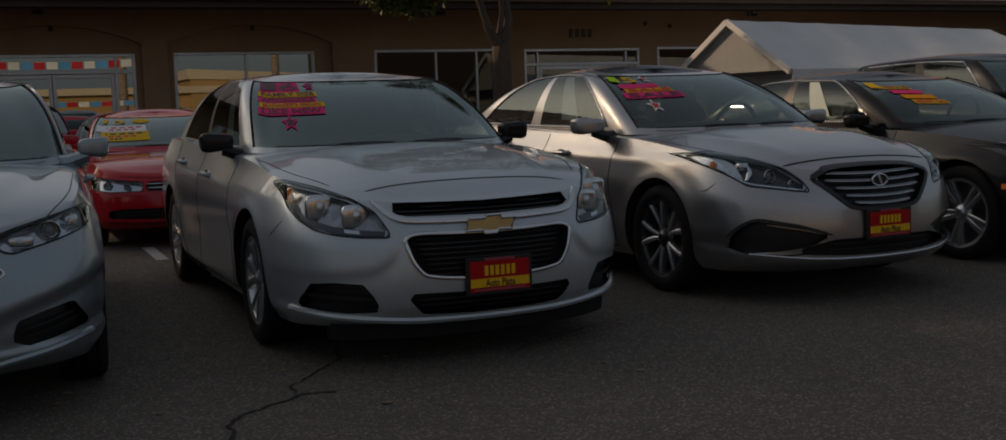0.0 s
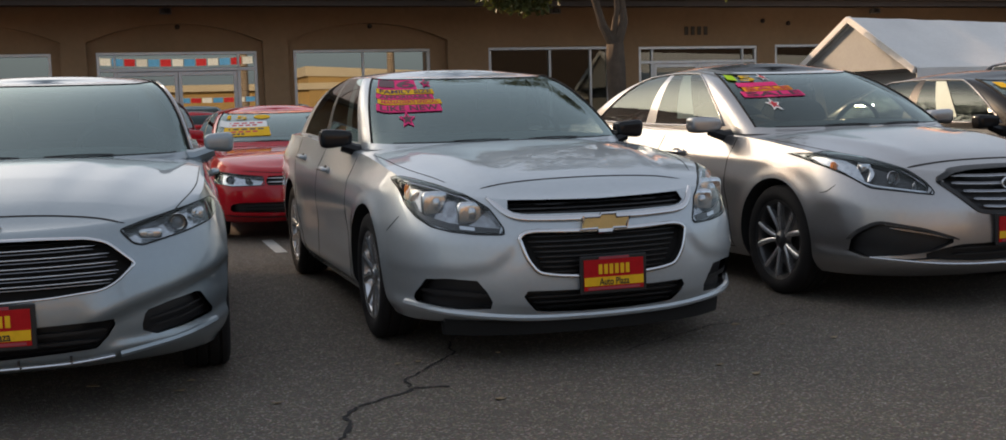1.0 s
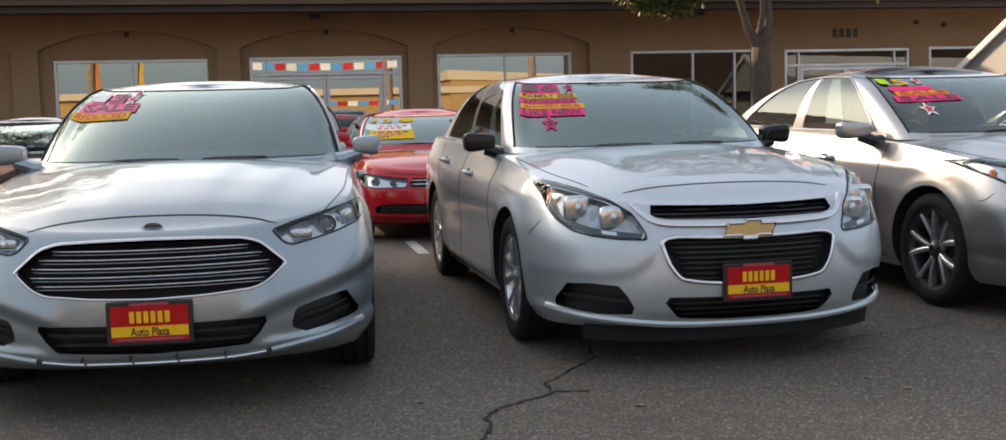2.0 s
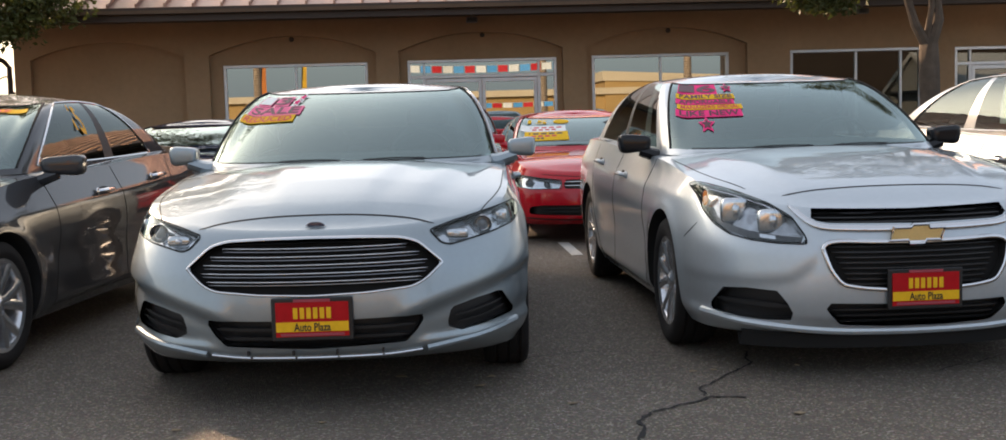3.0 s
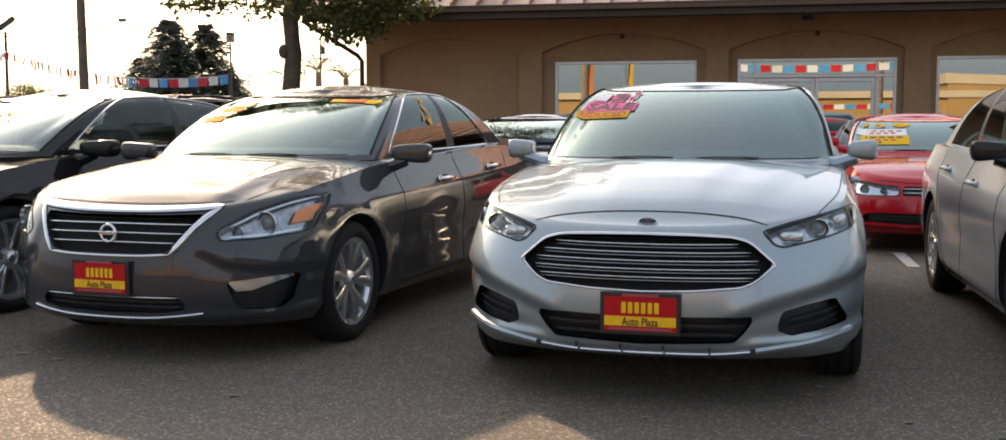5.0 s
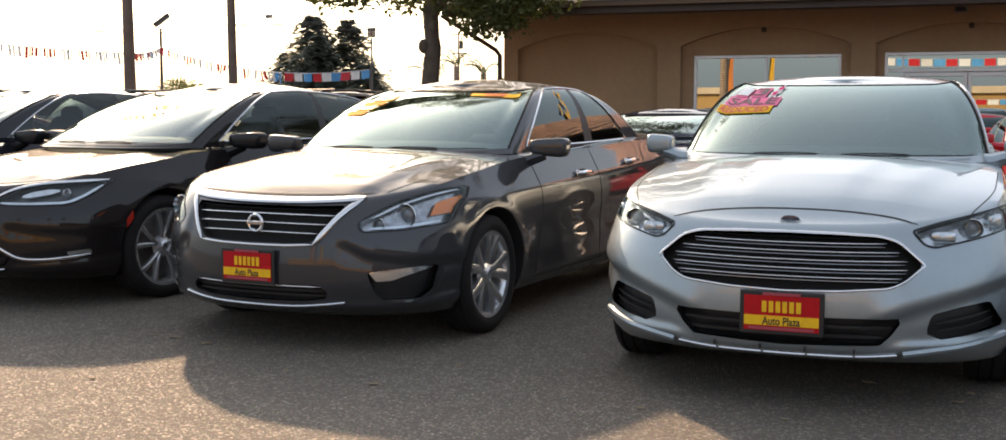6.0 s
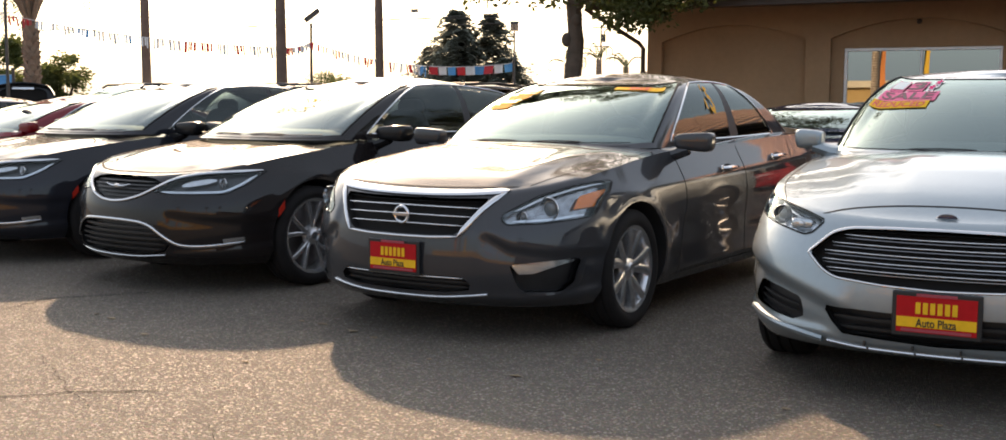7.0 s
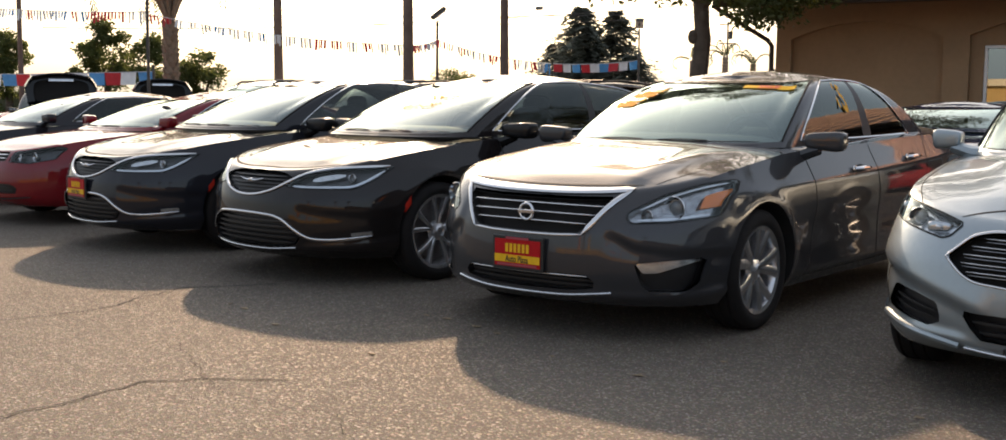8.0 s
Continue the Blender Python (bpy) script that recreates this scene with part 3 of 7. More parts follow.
    def on_glass(self, s, lam, lift=0.0):
        """A place on the windscreen: s from -1 to 1 across, lam from 0 to 1 up."""
        sh, nf = self.sheet, int(20 * self.fine) + 1
        nl = int(14 * self.fine)
        s *= .965
        th = math.asin(min(abs(s), 1) ** 1.15)
        i, j = th / (math.pi / 2) * (nf - 1), 1 + lam * (nl - 2)
        i0, j0 = min(int(i), nf - 2), min(int(j), nl - 1)
        a, b = i - i0, j - j0
        q = (sh[j0, i0] * (1 - a) + sh[j0, i0 + 1] * a) * (1 - b) + (sh[j0 + 1, i0] * (1 - a) + sh[j0 + 1, i0 + 1] * a) * b
        du, dv = sh[j0, i0 + 1] - sh[j0, i0], sh[j0 + 1, i0] - sh[j0, i0]
        n = np.cross(du, dv)
        n = n / (np.linalg.norm(n) + 1e-9)
        n = n if n[0] > 0 else -n
        x, y, z = q + n * lift
        return x, math.copysign(y, s) if s else 0.0, z

    def interior(self):
        p, r = self.p, self.root
        x0 = p["gf"][0]
        part("dashboard", *blob(.55, 1.35, .22, (x0 - .42, 0, p["belt"][0][1] - .04), 4), DASH, r)
        part("cabin_floor", *box(2.6, 1.4, .04, (x0 - 1.75, 0, .52)), DASH, r)
        for y in (-.36, .36):
            part("seat", *merged(blob(.16, .48, .62, (x0 - 1.42, y, .88), 3.2), blob(.50, .48, .18, (x0 - 1.15, y, .62), 3.2), blob(.09, .26, .17, (x0 - 1.48, y, p["edge"][0][1] - .17), 3)), SEAT, r)
        part("rear_bench", *merged(blob(.16, 1.3, .58, (x0 - 2.35, 0, .88), 4), blob(.5, 1.3, .18, (x0 - 2.1, 0, .62), 4)), SEAT, r)
        ring = [(x0 - .72 + .06 * math.sin(a) * .6, .36 + .18 * math.cos(a), .98 + .17 * math.sin(a)) for a in np.linspace(0, 2 * np.pi, 25)[:-1]]
        part("steering_wheel", *tube(ring, .016, 6, True), DASH, r)
        part("rear_view_mirror", *blob(.03, .22, .06, (p["gf"][1] + .12, 0, p["edge"][0][1] - .07), 3, 12), PLASTIC, r)

    # -- common fittings
    def wheels(self, kind, rim_r=.215, mat=None, rear=True, rim_mat=None):
        p = self.p
        for u0 in ((p.get("axle", 0), -p["wb"]) if rear else (p.get("axle", 0),)):
            for sg in (-1, 1):
                w = wheel(kind, p["R"], rim_r, mat or ALLOY, self.root, rim_mat)
                w.matrix_basis = pose(u0, sg * p["track"], p["R"], 0, 0, 0 if sg < 0 else 180) @ pose(0, 0, 0, 0, random.uniform(0, 360), 0)
        part("axle_beam", *tube([(0, -.7, .3), (0, .7, .3)], .06), LINER, self.root)

    def mirrors(self, mat, x=-.62, z=1.0, y=.955, size=(.11, .205, .12), foot=None):
        for sg in (-1, 1):
            vs, fs = blob(*size, (x, sg * y, z), 4.6, 32)
            vs = [Vector(v) for v in vs]
            for v in vs:
                a, b = (v.y * sg - y) / size[1] + .5, (v.z - z) / size[2]
                v.z = z + size[2] * (b * (.78 + .22 * a) + (.05 if b < 0 else 0) * (1 - a))
                v.y -= sg * size[1] * .16 * max(-b, 0) * (a - .3)
                v.x += size[0] * .18 * (1 - a) * (1 if v.x > x else .3)
            h = part("side_mirror", vs, fs, mat, self.root)
            part("mirror_glass", *blob(.012, size[1] * .7, size[2] * .6, (x - size[0] / 2 + .004, sg * y, z), 4, 12), DARKCHROME, h)
            part("mirror_arm", *tube([(x + .03, sg * (y - .03), z - size[2] * .35), (x + .04, sg * (y - .13), z - size[2] * .62), (x + .05, sg * (y - .2), z - size[2] * .65)], .032, 8, taper=.045), foot or mat, h)

    def doors(self, mat, seams, z=.86, xs=(-1.33, -2.27), slope=.05):
        for line in seams:
            self.ribbon("door_gap", line, .007, SEAM, "side", .0015, round_=.06, skirt=.004)
        for x in xs:
            for sg in (-1, 1):
                zz = z + (-1.33 - x) * slope
                h = self.hit(x, zz, "side", sg)
                y = abs(h.y)
                part("door_handle", *merged(tube([(x + .10, sg * (y + .005), zz), (x + .085, sg * (y + .035), zz + .004), (x, sg * (y + .04), zz + .006), (x - .085, sg * (y + .035), zz + .004), (x - .10, sg * (y + .005), zz)], .013, 8),
                                            blob(.05, .02, .045, (x + .10, sg * (y + .008), zz), 3, 12)), mat, self.root)
                # Flat black disc instead of a hollow; the cup's shade is in its colour.
                part("handle_cup", *blob(.12, .008, .055, (x, sg * (y + .001), zz), 2.5, 16), SEAM, self.root)

    def place(self, x, y, heading):
        self.root.matrix_world = pose(x, y, 0, 0, 0, heading - 90)
        return self.root


_spokes = {}


def wheel(kind, R, rr, mat, parent, rim_mat=None):
    """A wheel that faces -y: rim with spokes, tyre, brake disc."""
    w = .108
    tyre_prof = [(rr - .005, -w * .80), (rr + .012, -w * .93), (rr + .03, -w), (R - .045, -w * 1.0), (R - .018, -w * .93), (R - .004, -w * .78)]
    for g in (-.5, 0, .5):
        tyre_prof += [(R, (g - .14) * w), (R - .008, (g - .10) * w), (R - .008, (g - .02) * w), (R, (g + .02) * w)]
    tyre_prof += [(R - .004, w * .78), (R - .02, w), (rr + .02, w), (rr - .01, w * .8), (rr - .005, -w * .80)]
    face = -w * .86
    pieces = [lathe([(rr - .03, w * .7), (rr - .035, -w * .55), (rr - .020, face + .004), (rr + .002, face - .004), (rr + .004, face + .006), (rr - .012, face + .012)], 48)]
    pieces.append(lathe([(.001, face + .006), (.026, face + .004), (.034, face + .012), (.062, face + .022), (.075, face + .045), (.05, face + .06)], 24))
    def spoke(a0, w0, w1, d0=.020, d1=.0, twist=0.0, r0=.05, r1=None, th=.035):
        r1 = r1 or rr - .012
        vs, fs, n = [], [], 6
        for i in range(n):
            t = i / (n - 1)
            r, ww = r0 + (r1 - r0) * t, w0 + (w1 - w0) * t
            a = a0 + twist * t
            y = face + d0 * (1 - t) ** 1.5 + d1 * t
            c, s = math.cos(a), math.sin(a)
            for e, yy in ((-.5, th), (-.5, .005), (-.28, 0), (.28, 0), (.5, .005), (.5, th)):
                o = e * ww
                vs.append((c * r - s * o, y + yy, s * r + c * o))
        for i in range(n - 1):
            fs += [(i * 6 + q, i * 6 + q + 1, (i + 1) * 6 + q + 1, (i + 1) * 6 + q) for q in range(5)]
        return vs, fs
    sets = {"ten": [(5, -.18, .036, .050, -.14), (5, .18, .036, .050, .14)], "double": [(5, -.20, .032, .042, .06), (5, .20, .032, .042, -.06)],
            "five": [(5, 0, .055, .075, 0)], "chunky": [(5, -.15, .046, .056, -.14), (5, .15, .046, .056, .14)], "thin": [(5, -.15, .026, .034, -.15), (5, .15, .026, .034, .15)], "split": [(5, -.13, .022, .034, -.15), (5, .13, .022, .034, .15)]}[kind]
    rim = part("wheel", *merged(*pieces), rim_mat or mat, parent)
    for count, d, w0, w1, tw in sets:
        key = (kind, d, rr)
        if key not in _spokes:
            v, f = spoke(d, w0, w1, twist=tw)
            me = bpy.data.meshes.new("spoke")
            me.from_pydata(v, [], f)
            me.materials.append(mat)
            me.shade_smooth()
            me.set_sharp_from_angle(angle=radians(40))
            _spokes[key] = me
        for i in range(count):
            o = new("spoke", _spokes[key])
            o.parent = rim
            o.matrix_basis = pose(0, 0, 0, 0, 360 * i / count, 0)
    part("tyre", *lathe(tyre_prof, 48), RUBBER, rim)
    part("brake_disc", *lathe([(.03, .01), (rr * .74, .01), (rr * .74, .03), (rr - .02, .034), (rr - .03, w * .6), (.03, w * .6)], 32), DISC, rim)
    part("rim_backing", *lathe([(rr * .55, .035), (rr - .03, .036), (rr - .03, w * .65), (.03, w * .66)], 32), LINER, rim)
    return rim


# ---------------------------------------------------------------- fittings of the cars
PLATERED = material("plate_red", (0.42, 0.004, 0.008), 0.5, spec=0.2, coat=0.1, var=0.1, scale=30)
PLATEYEL = material("plate_yellow", (0.80, 0.46, 0.015), 0.5, spec=0.2, coat=0.1, var=0.1, scale=30)
INK = material("black_ink", (0.015, 0.012, 0.012), 0.5)
INKPINK = material("dull_pink_ink", (0.35, 0.05, 0.07), 0.5)
# Pink mixed paler: the windscreen's reflection over the sticker is in its colour.
GLAREPINK = material("glare_paled_pink_sticker", (0.80, 0.20, 0.33), 0.85, spec=0.1, var=0.08, scale=20)
PINK = material("pink_sticker", (0.78, 0.05, 0.20), 0.85, spec=0.1, var=0.08, scale=20)
YELLOW = material("yellow_sticker", (0.74, 0.44, 0.025), 0.85, spec=0.1, var=0.08, scale=20)
AMBERST = material("amber_sticker", (0.80, 0.40, 0.06), 0.8, spec=0.1, var=0.15, scale=30)
ORANGE = material("orange_sticker", (0.78, 0.30, 0.02), 0.85, spec=0.1, var=0.08, scale=20)
LIME = material("lime_sticker", (0.45, 0.70, 0.03), 0.85, spec=0.1, var=0.08, scale=20)
MAGENTA = material("dark_magenta_ink", (0.07, 0.004, 0.016), 0.5)
WHITEST = material("white_sticker", (0.78, 0.78, 0.76), 0.85, spec=0.1, var=0.06, scale=20)
REDINK = material("red_ink", (0.55, 0.01, 0.02), 0.5)
PAPER = material("window_paper", (0.50, 0.57, 0.50), 0.7, var=0.06, scale=12)
GOLD = material("gold_emblem", (0.75, 0.58, 0.26), 0.3, 0.6, 0.4, var=0.1)
EMBLEMBLUE = material("dark_blue_emblem", (0.012, 0.02, 0.06), 0.25, 0.2, 0.6)
_words = {}


def word(text):
    """The outline of a word in the built-in font: triangles in a box one wide and one high."""
    if text not in _words:
        cu = bpy.data.curves.new("word", "FONT")
        cu.body = text
        cu.resolution_u = 3
        cu.offset = .018
        ob = bpy.data.objects.new("word", cu)
        scene.collection.objects.link(ob)
        me = bpy.data.meshes.new_from_object(ob.evaluated_get(bpy.context.evaluated_depsgraph_get()))
        v = np.array([tuple(q.co) for q in me.vertices])
        f = [tuple(q.vertices) for q in me.polygons]
        bpy.data.objects.remove(ob)
        bpy.data.curves.remove(cu)
        bpy.data.meshes.remove(me)
        lo, hi = v.min(0), v.max(0)
        _words[text] = ((v[:, :2] - lo[:2]) / (hi[:2] - lo[:2]), f)
    return _words[text]


def lettering(name, text, fn, mat, parent):
    """A word laid on a surface: fn turns (0..1, 0..1) into a place."""
    v, f = word(text)
    return part(name, [fn(a, b) for a, b in v], f, mat, parent, smooth=False)


def dealer_plate(c, y=0.0, z=.41):
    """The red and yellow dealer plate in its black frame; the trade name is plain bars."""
    x = max(c.hit(y + dy, z + dz, "front").x for dy in (-.15, 0, .15) for dz in (-.07, 0, .07)) + .012
    fr = part("dealer_plate", *box(.014, .335, .178, (x, y, z), .005), PLASTIC, c.root, "red and yellow dealer plate in a black frame", smooth=False)
    part("red_panel", *box(.004, .298, .142, (x + .009, y, z)), PLATERED, fr, smooth=False)
    part("yellow_stripe", *box(.004, .296, .040, (x + .012, y, z - .030)), PLATEYEL, fr, smooth=False)
    for i in range(6):
        w = .019
        part("letter_bar", *box(.003, w, .046, (x + .0125, y - .068 + i * .0272, z + .026), .004), PLATEYEL, fr, smooth=False)
    lettering("letters", "Auto Plaza", lambda a, b: (x + .0155, y - .075 + .15 * a, z - .048 + .034 * b), INK, fr)
    for dz, w in ((.078, .15), (-.062, .26)):
        part("print_line", *box(.003, w, .011, (x + .0125, y, z + dz)), INKPINK, fr, smooth=False)
    return fr


def headlamp(c, lower, upper, bulbs=(), base=None, amber=None, drl=None, label="clear headlamp with bright reflectors", depth=.05):
    """Both headlamps: a set-back housing, lamps, a clear cover."""
    houses = c.pocket("headlamp", lower, upper, base or REFLECTOR, depth, nu=30, nv=10, label=label)
    for sg, h in zip((1, -1), houses):
        for y, z, r, *boxy in bulbs:
            p = c.hit(sg * y, z, "front", off=-depth * .6)
            if boxy:
                w, hh = boxy
                part("reflector_bowl", *blob(.05, w, hh, p - Vector((.014, 0, 0)), 5, 20), REFLECTOR, h)
                part("bulb_shield", *blob(.03, w * .28, hh * .5, p + Vector((.014, 0, 0)), 3, 12), REFLECTOR, h)
                continue
            bowl = moved(lathe([(r, .02), (r * .96, .024), (r * .80, .004), (r * .70, -.004), (.002, -.008)], 24, "x"), Matrix.Translation(p))
            part("lamp_bowl", *bowl, CHROME, h)
            part("projector", *blob(.03, r * 1.25, r * 1.25, p, 2, 16), PROJ, h)
        if amber:
            lo, up = amber
            c_p = c.patch("amber_reflector", lo, up, AMBER, off=-depth * .45, both=False, skirt=.004, nu=10, nv=6, parent=h) if sg > 0 else \
                c.patch("amber_reflector", [(-a, b) for a, b in lo][::-1], [(-a, b) for a, b in up][::-1], AMBER, off=-depth * .45, both=False, skirt=.004, nu=10, nv=6, parent=h)
        if drl:
            c.ribbon("light_strip", [(sg * a, b) for a, b in drl], .014, REFLECTOR, off=-depth * .3, both=False, parent=h)
        lo, up = (lower, upper) if sg > 0 else ([(-a, b) for a, b in lower][::-1], [(-a, b) for a, b in upper][::-1])
        cover = c.patch("lens_cover", lo, up, LENS, off=.004, both=False, skirt=.006, nu=30, nv=10, parent=h)[0]
        cover.visible_shadow = False
        c.ribbon("lamp_edge", list(lo) + list(up)[::-1], .007, SEAM, off=.0025, both=False, closed=True, round_=.01, parent=h, skirt=.004)


PROJ = material("projector_lens", (0.12, 0.13, 0.14), 0.06, 0.2, 1.0)


def sticker(c, s0, s1, l0, l1, mat, text=None, ink=None, tilt=0.0, name="window_sticker"):
    """A strip stuck on the windscreen, with its lettering."""
    n = 10
    pl = [(s0, l0), (s1, l0 + tilt), (s1, l1 + tilt), (s0, l1)]
    fn = lambda a, b, lift=0.0: c.on_glass(s0 + (s1 - s0) * a, l0 + tilt * a + (l1 - l0) * b, c.over.get("stick", .006) + lift)
    ob = None
    if mat is not None:
        vs = [fn(i / n, j / 3) for j in range(4) for i in range(n + 1)]
        fs = [(j * (n + 1) + i, j * (n + 1) + i + 1, (j + 1) * (n + 1) + i + 1, (j + 1) * (n + 1) + i) for j in range(3) for i in range(n)]
        ob = part(name, vs, fs, mat, c.root)
    if text:
        lettering("sticker_letters", text, lambda a, b: fn(.05 + .9 * a, .12 + .76 * b, .003), ink, ob or c.root)
    return ob


def star(c, s, l, r, mat, mat2):
    """A five-pointed star sticker with a darker heart."""
    pz = []
    for k, m, lift in ((1.0, mat, c.over.get("stick", .006)), (.62, mat2, c.over.get("stick", .006) + .003)):
        vs = [c.on_glass(s, l, lift)]
        for i in range(10):
            q = r * k * (1 if i % 2 == 0 else .45)
            a = math.pi / 2 + i * math.pi / 5
            vs.append(c.on_glass(s + q * math.cos(a), l + 1.75 * q * math.sin(a), lift))
        pz.append(part("star_sticker" if k == 1 else "star_heart", vs, [(0, i, i % 10 + 1) for i in range(1, 11)], m, c.root if k == 1 else pz[0], smooth=False))


def slats(c, name, zs, mat, width=.012, off=.004, bow=0.0, parent=None):
    """Cross bars of a grille: (z, half width) each."""
    for z, h in zs:
        c.ribbon(name, [(-h, z + bow), (-h * .5, z + bow * .25), (0, z), (h * .5, z + bow * .25), (h, z + bow)], width, mat, off=off, both=False, parent=parent, round_=.2, skirt=.02)


def side_paper(c, sg, i0, i1, j0, j1, lift=-.012):
    """A sheet of paper behind a side window."""
    n = 5
    vs = [side_place(c, sg, i0 + (i1 - i0) * k / n, j0 + (j1 - j0) * r / n, lift) for r in range(n + 1) for k in range(n + 1)]
    fs = [(r * (n + 1) + k, r * (n + 1) + k + 1, (r + 1) * (n + 1) + k + 1, (r + 1) * (n + 1) + k) for r in range(n) for k in range(n)]
    part("price_sheet", vs, fs, PAPER, c.root, "pale green price sheet in the side window")


def lip(c, name, pts, r, mat, off=.012, label=""):
    """A round bright strip along the foot of the bumper."""
    q = dense(pts, .03, False, .08)
    x = np.array([c.hit(a, b, "front").x for a, b in q])
    for _ in range(6):
        x[1:-1] = (x[:-2] + 2 * x[1:-1] + x[2:]) / 4
    return part(name, *tube([(xx + off, a, b) for xx, (a, b) in zip(x, q)], r, 8), mat, c.root, label)


def mirror_pts(half):
    """A line given for the left half, made whole."""
    h = [(-a, b) for a, b in half if a > 0][::-1]
    return h + list(half)


DOORS = [[(-.62, .95), (-.66, .62), (-.58, .30), (-.55, .24)], [(-1.60, .97), (-1.64, .6), (-1.62, .24)], [(-2.62, 1.0), (-2.50, .72), (-2.32, .42), (-2.28, .26)], [(-.55, .245), (-2.28, .25)]]


# ---------------------------------------------------------------- ground
def structure(ob, label, category=""):
    return tagged(ob, label, category, kind="structure")


gv, gf = [], []
xs_ = [-700, -200, -80, -40] + list(np.arange(-24, 24.1, 1.0)) + [40, 80, 200, 700]
ys_ = [-700, -200, -80, -40] + list(np.arange(-20, 24.1, 1.0)) + [40, 80, 200, 700]
for yv in ys_:
    for xv in xs_:
        gv.append((xv, yv, 0.012 * (noise.noise((xv * .15, yv * .15, 0)) - .2) if -20 < yv < 3 and abs(xv) < 24 else 0.0))
for j in range(len(ys_) - 1):
    for i in range(len(xs_) - 1):
        a = j * len(xs_) + i
        gf.append((a, a + 1, a + 1 + len(xs_), a + len(xs_)))
structure(part("ground", gv, gf, ASPHALT), "worn dark grey asphalt of the sales lot", "ground")

# ---------------------------------------------------------------- building
WALL_Y, WALL_X0, WALL_X1, SOFFIT_Z = 21.0, -7.3, 30.0, 3.05
BAYS = [(-7.02, -4.33, 2.46, 2.75), (-3.90, -0.93, 2.47, 2.79), (-.52, 2.46, 2.47, 2.79), (2.90, 5.88, 2.47, 2.79)]   # x0, x1, spring, crown
OPEN = [(-3.68, -1.09, .75, 2.30), (-.37, 2.36, 0, 2.31), (3.01, 5.57, .75, 2.32), (6.68, 9.18, .75, 2.32), (9.81, 12.48, 0, 2.305), (12.9, 15.35, .75, 2.32), (16.6, 19.0, .75, 2.32), (20.3, 22.7, .75, 2.32)]


def arch_z(bay, x):
    x0, x1, s, c = bay
    t = (x - x0) / (x1 - x0) * 2 - 1
    rad = ((x1 - x0) ** 2 / 4 + (c - s) ** 2) / (2 * (c - s))
    return c - rad + math.sqrt(rad * rad - (t * (x1 - x0) / 2) ** 2)


def wall_north():
    vs, fs = [], []
    def quad(a, b, c, d):
        k = len(vs)
        vs.extend((a, b, c, d))
        fs.append((k, k + 1, k + 2, k + 3))
    cuts = {WALL_X0, WALL_X1}
    for b in BAYS:
        cuts |= {round(x, 3) for x in np.linspace(b[0], b[1], 34)}
    for o in OPEN:
        cuts |= {o[0], o[1]}
    cs = sorted(cuts)
    REC = .14
    for a, b in zip(cs, cs[1:]):
        m = (a + b) / 2
        bay = next((q for q in BAYS if q[0] < m < q[1]), None)
        op = next((q for q in OPEN if q[0] < m < q[1]), None)
        y = WALL_Y + (REC if bay else 0)
        za, zb = (arch_z(bay, a), arch_z(bay, b)) if bay else (SOFFIT_Z + .3, SOFFIT_Z + .3)
        if bay:
            quad((a, WALL_Y, za), (b, WALL_Y, zb), (b, WALL_Y, SOFFIT_Z + .3), (a, WALL_Y, SOFFIT_Z + .3))
            quad((a, y, za), (b, y, zb), (b, WALL_Y, zb), (a, WALL_Y, za))
        if op:
            quad((a, y, op[3]), (b, y, op[3]), (b, y, zb), (a, y, za))
            quad((a, y + .16, op[3]), (b, y + .16, op[3]), (b, y, op[3]), (a, y, op[3]))
            if op[2] > 0:
                quad((a, y, 0), (b, y, 0), (b, y, op[2]), (a, y, op[2]))
                quad((a, y, op[2]), (b, y, op[2]), (b, y + .16, op[2]), (a, y + .16, op[2]))
        else:
            quad((a, y, 0), (b, y, 0), (b, y, zb), (a, y, za))
    for b in BAYS:
        for x in b[:2]:
            quad((x, WALL_Y, 0), (x, WALL_Y + REC, 0), (x, WALL_Y + REC, b[2]), (x, WALL_Y, b[2]))
    for o in OPEN:
        y = WALL_Y + (REC if any(q[0] < o[0] < q[1] for q in BAYS) else 0)
        for x in o[:2]:
            quad((x, y, o[2]), (x, y + .16, o[2]), (x, y + .16, o[3]), (x, y, o[3]))
    w = structure(part("wall_south", vs, fs, STUCCO, smooth=False), "tan stucco shop wall with shallow arched recesses", "wall")
    return w


wall_north()
for nm, (a, b) in {"wall_west": ((WALL_X0, WALL_Y + .004), (WALL_X0, 33)), "wall_east": ((WALL_X1, WALL_Y + .004), (WALL_X1, 33)), "wall_back": ((WALL_X0, 33), (WALL_X1, 33))}.items():
    cx, cy = (a[0] + b[0]) / 2, (a[1] + b[1]) / 2
    structure(part(nm, *box(max(abs(a[0] - b[0]), .2), max(abs(a[1] - b[1]), .2), 3.3, (cx + (.1 if nm == "wall_west" else 0), cy, 1.65)), STUCCO, smooth=False), "plain tan stucco wall of the shop", "wall")
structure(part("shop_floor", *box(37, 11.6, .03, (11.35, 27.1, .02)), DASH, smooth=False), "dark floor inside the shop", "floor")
structure(part("ceiling", *box(38, 13.8, .06, (11.2, 26.2, 3.10)), SOFFIT, smooth=False), "brown boarded soffit under the eave", "ceiling")

FRAME = .055


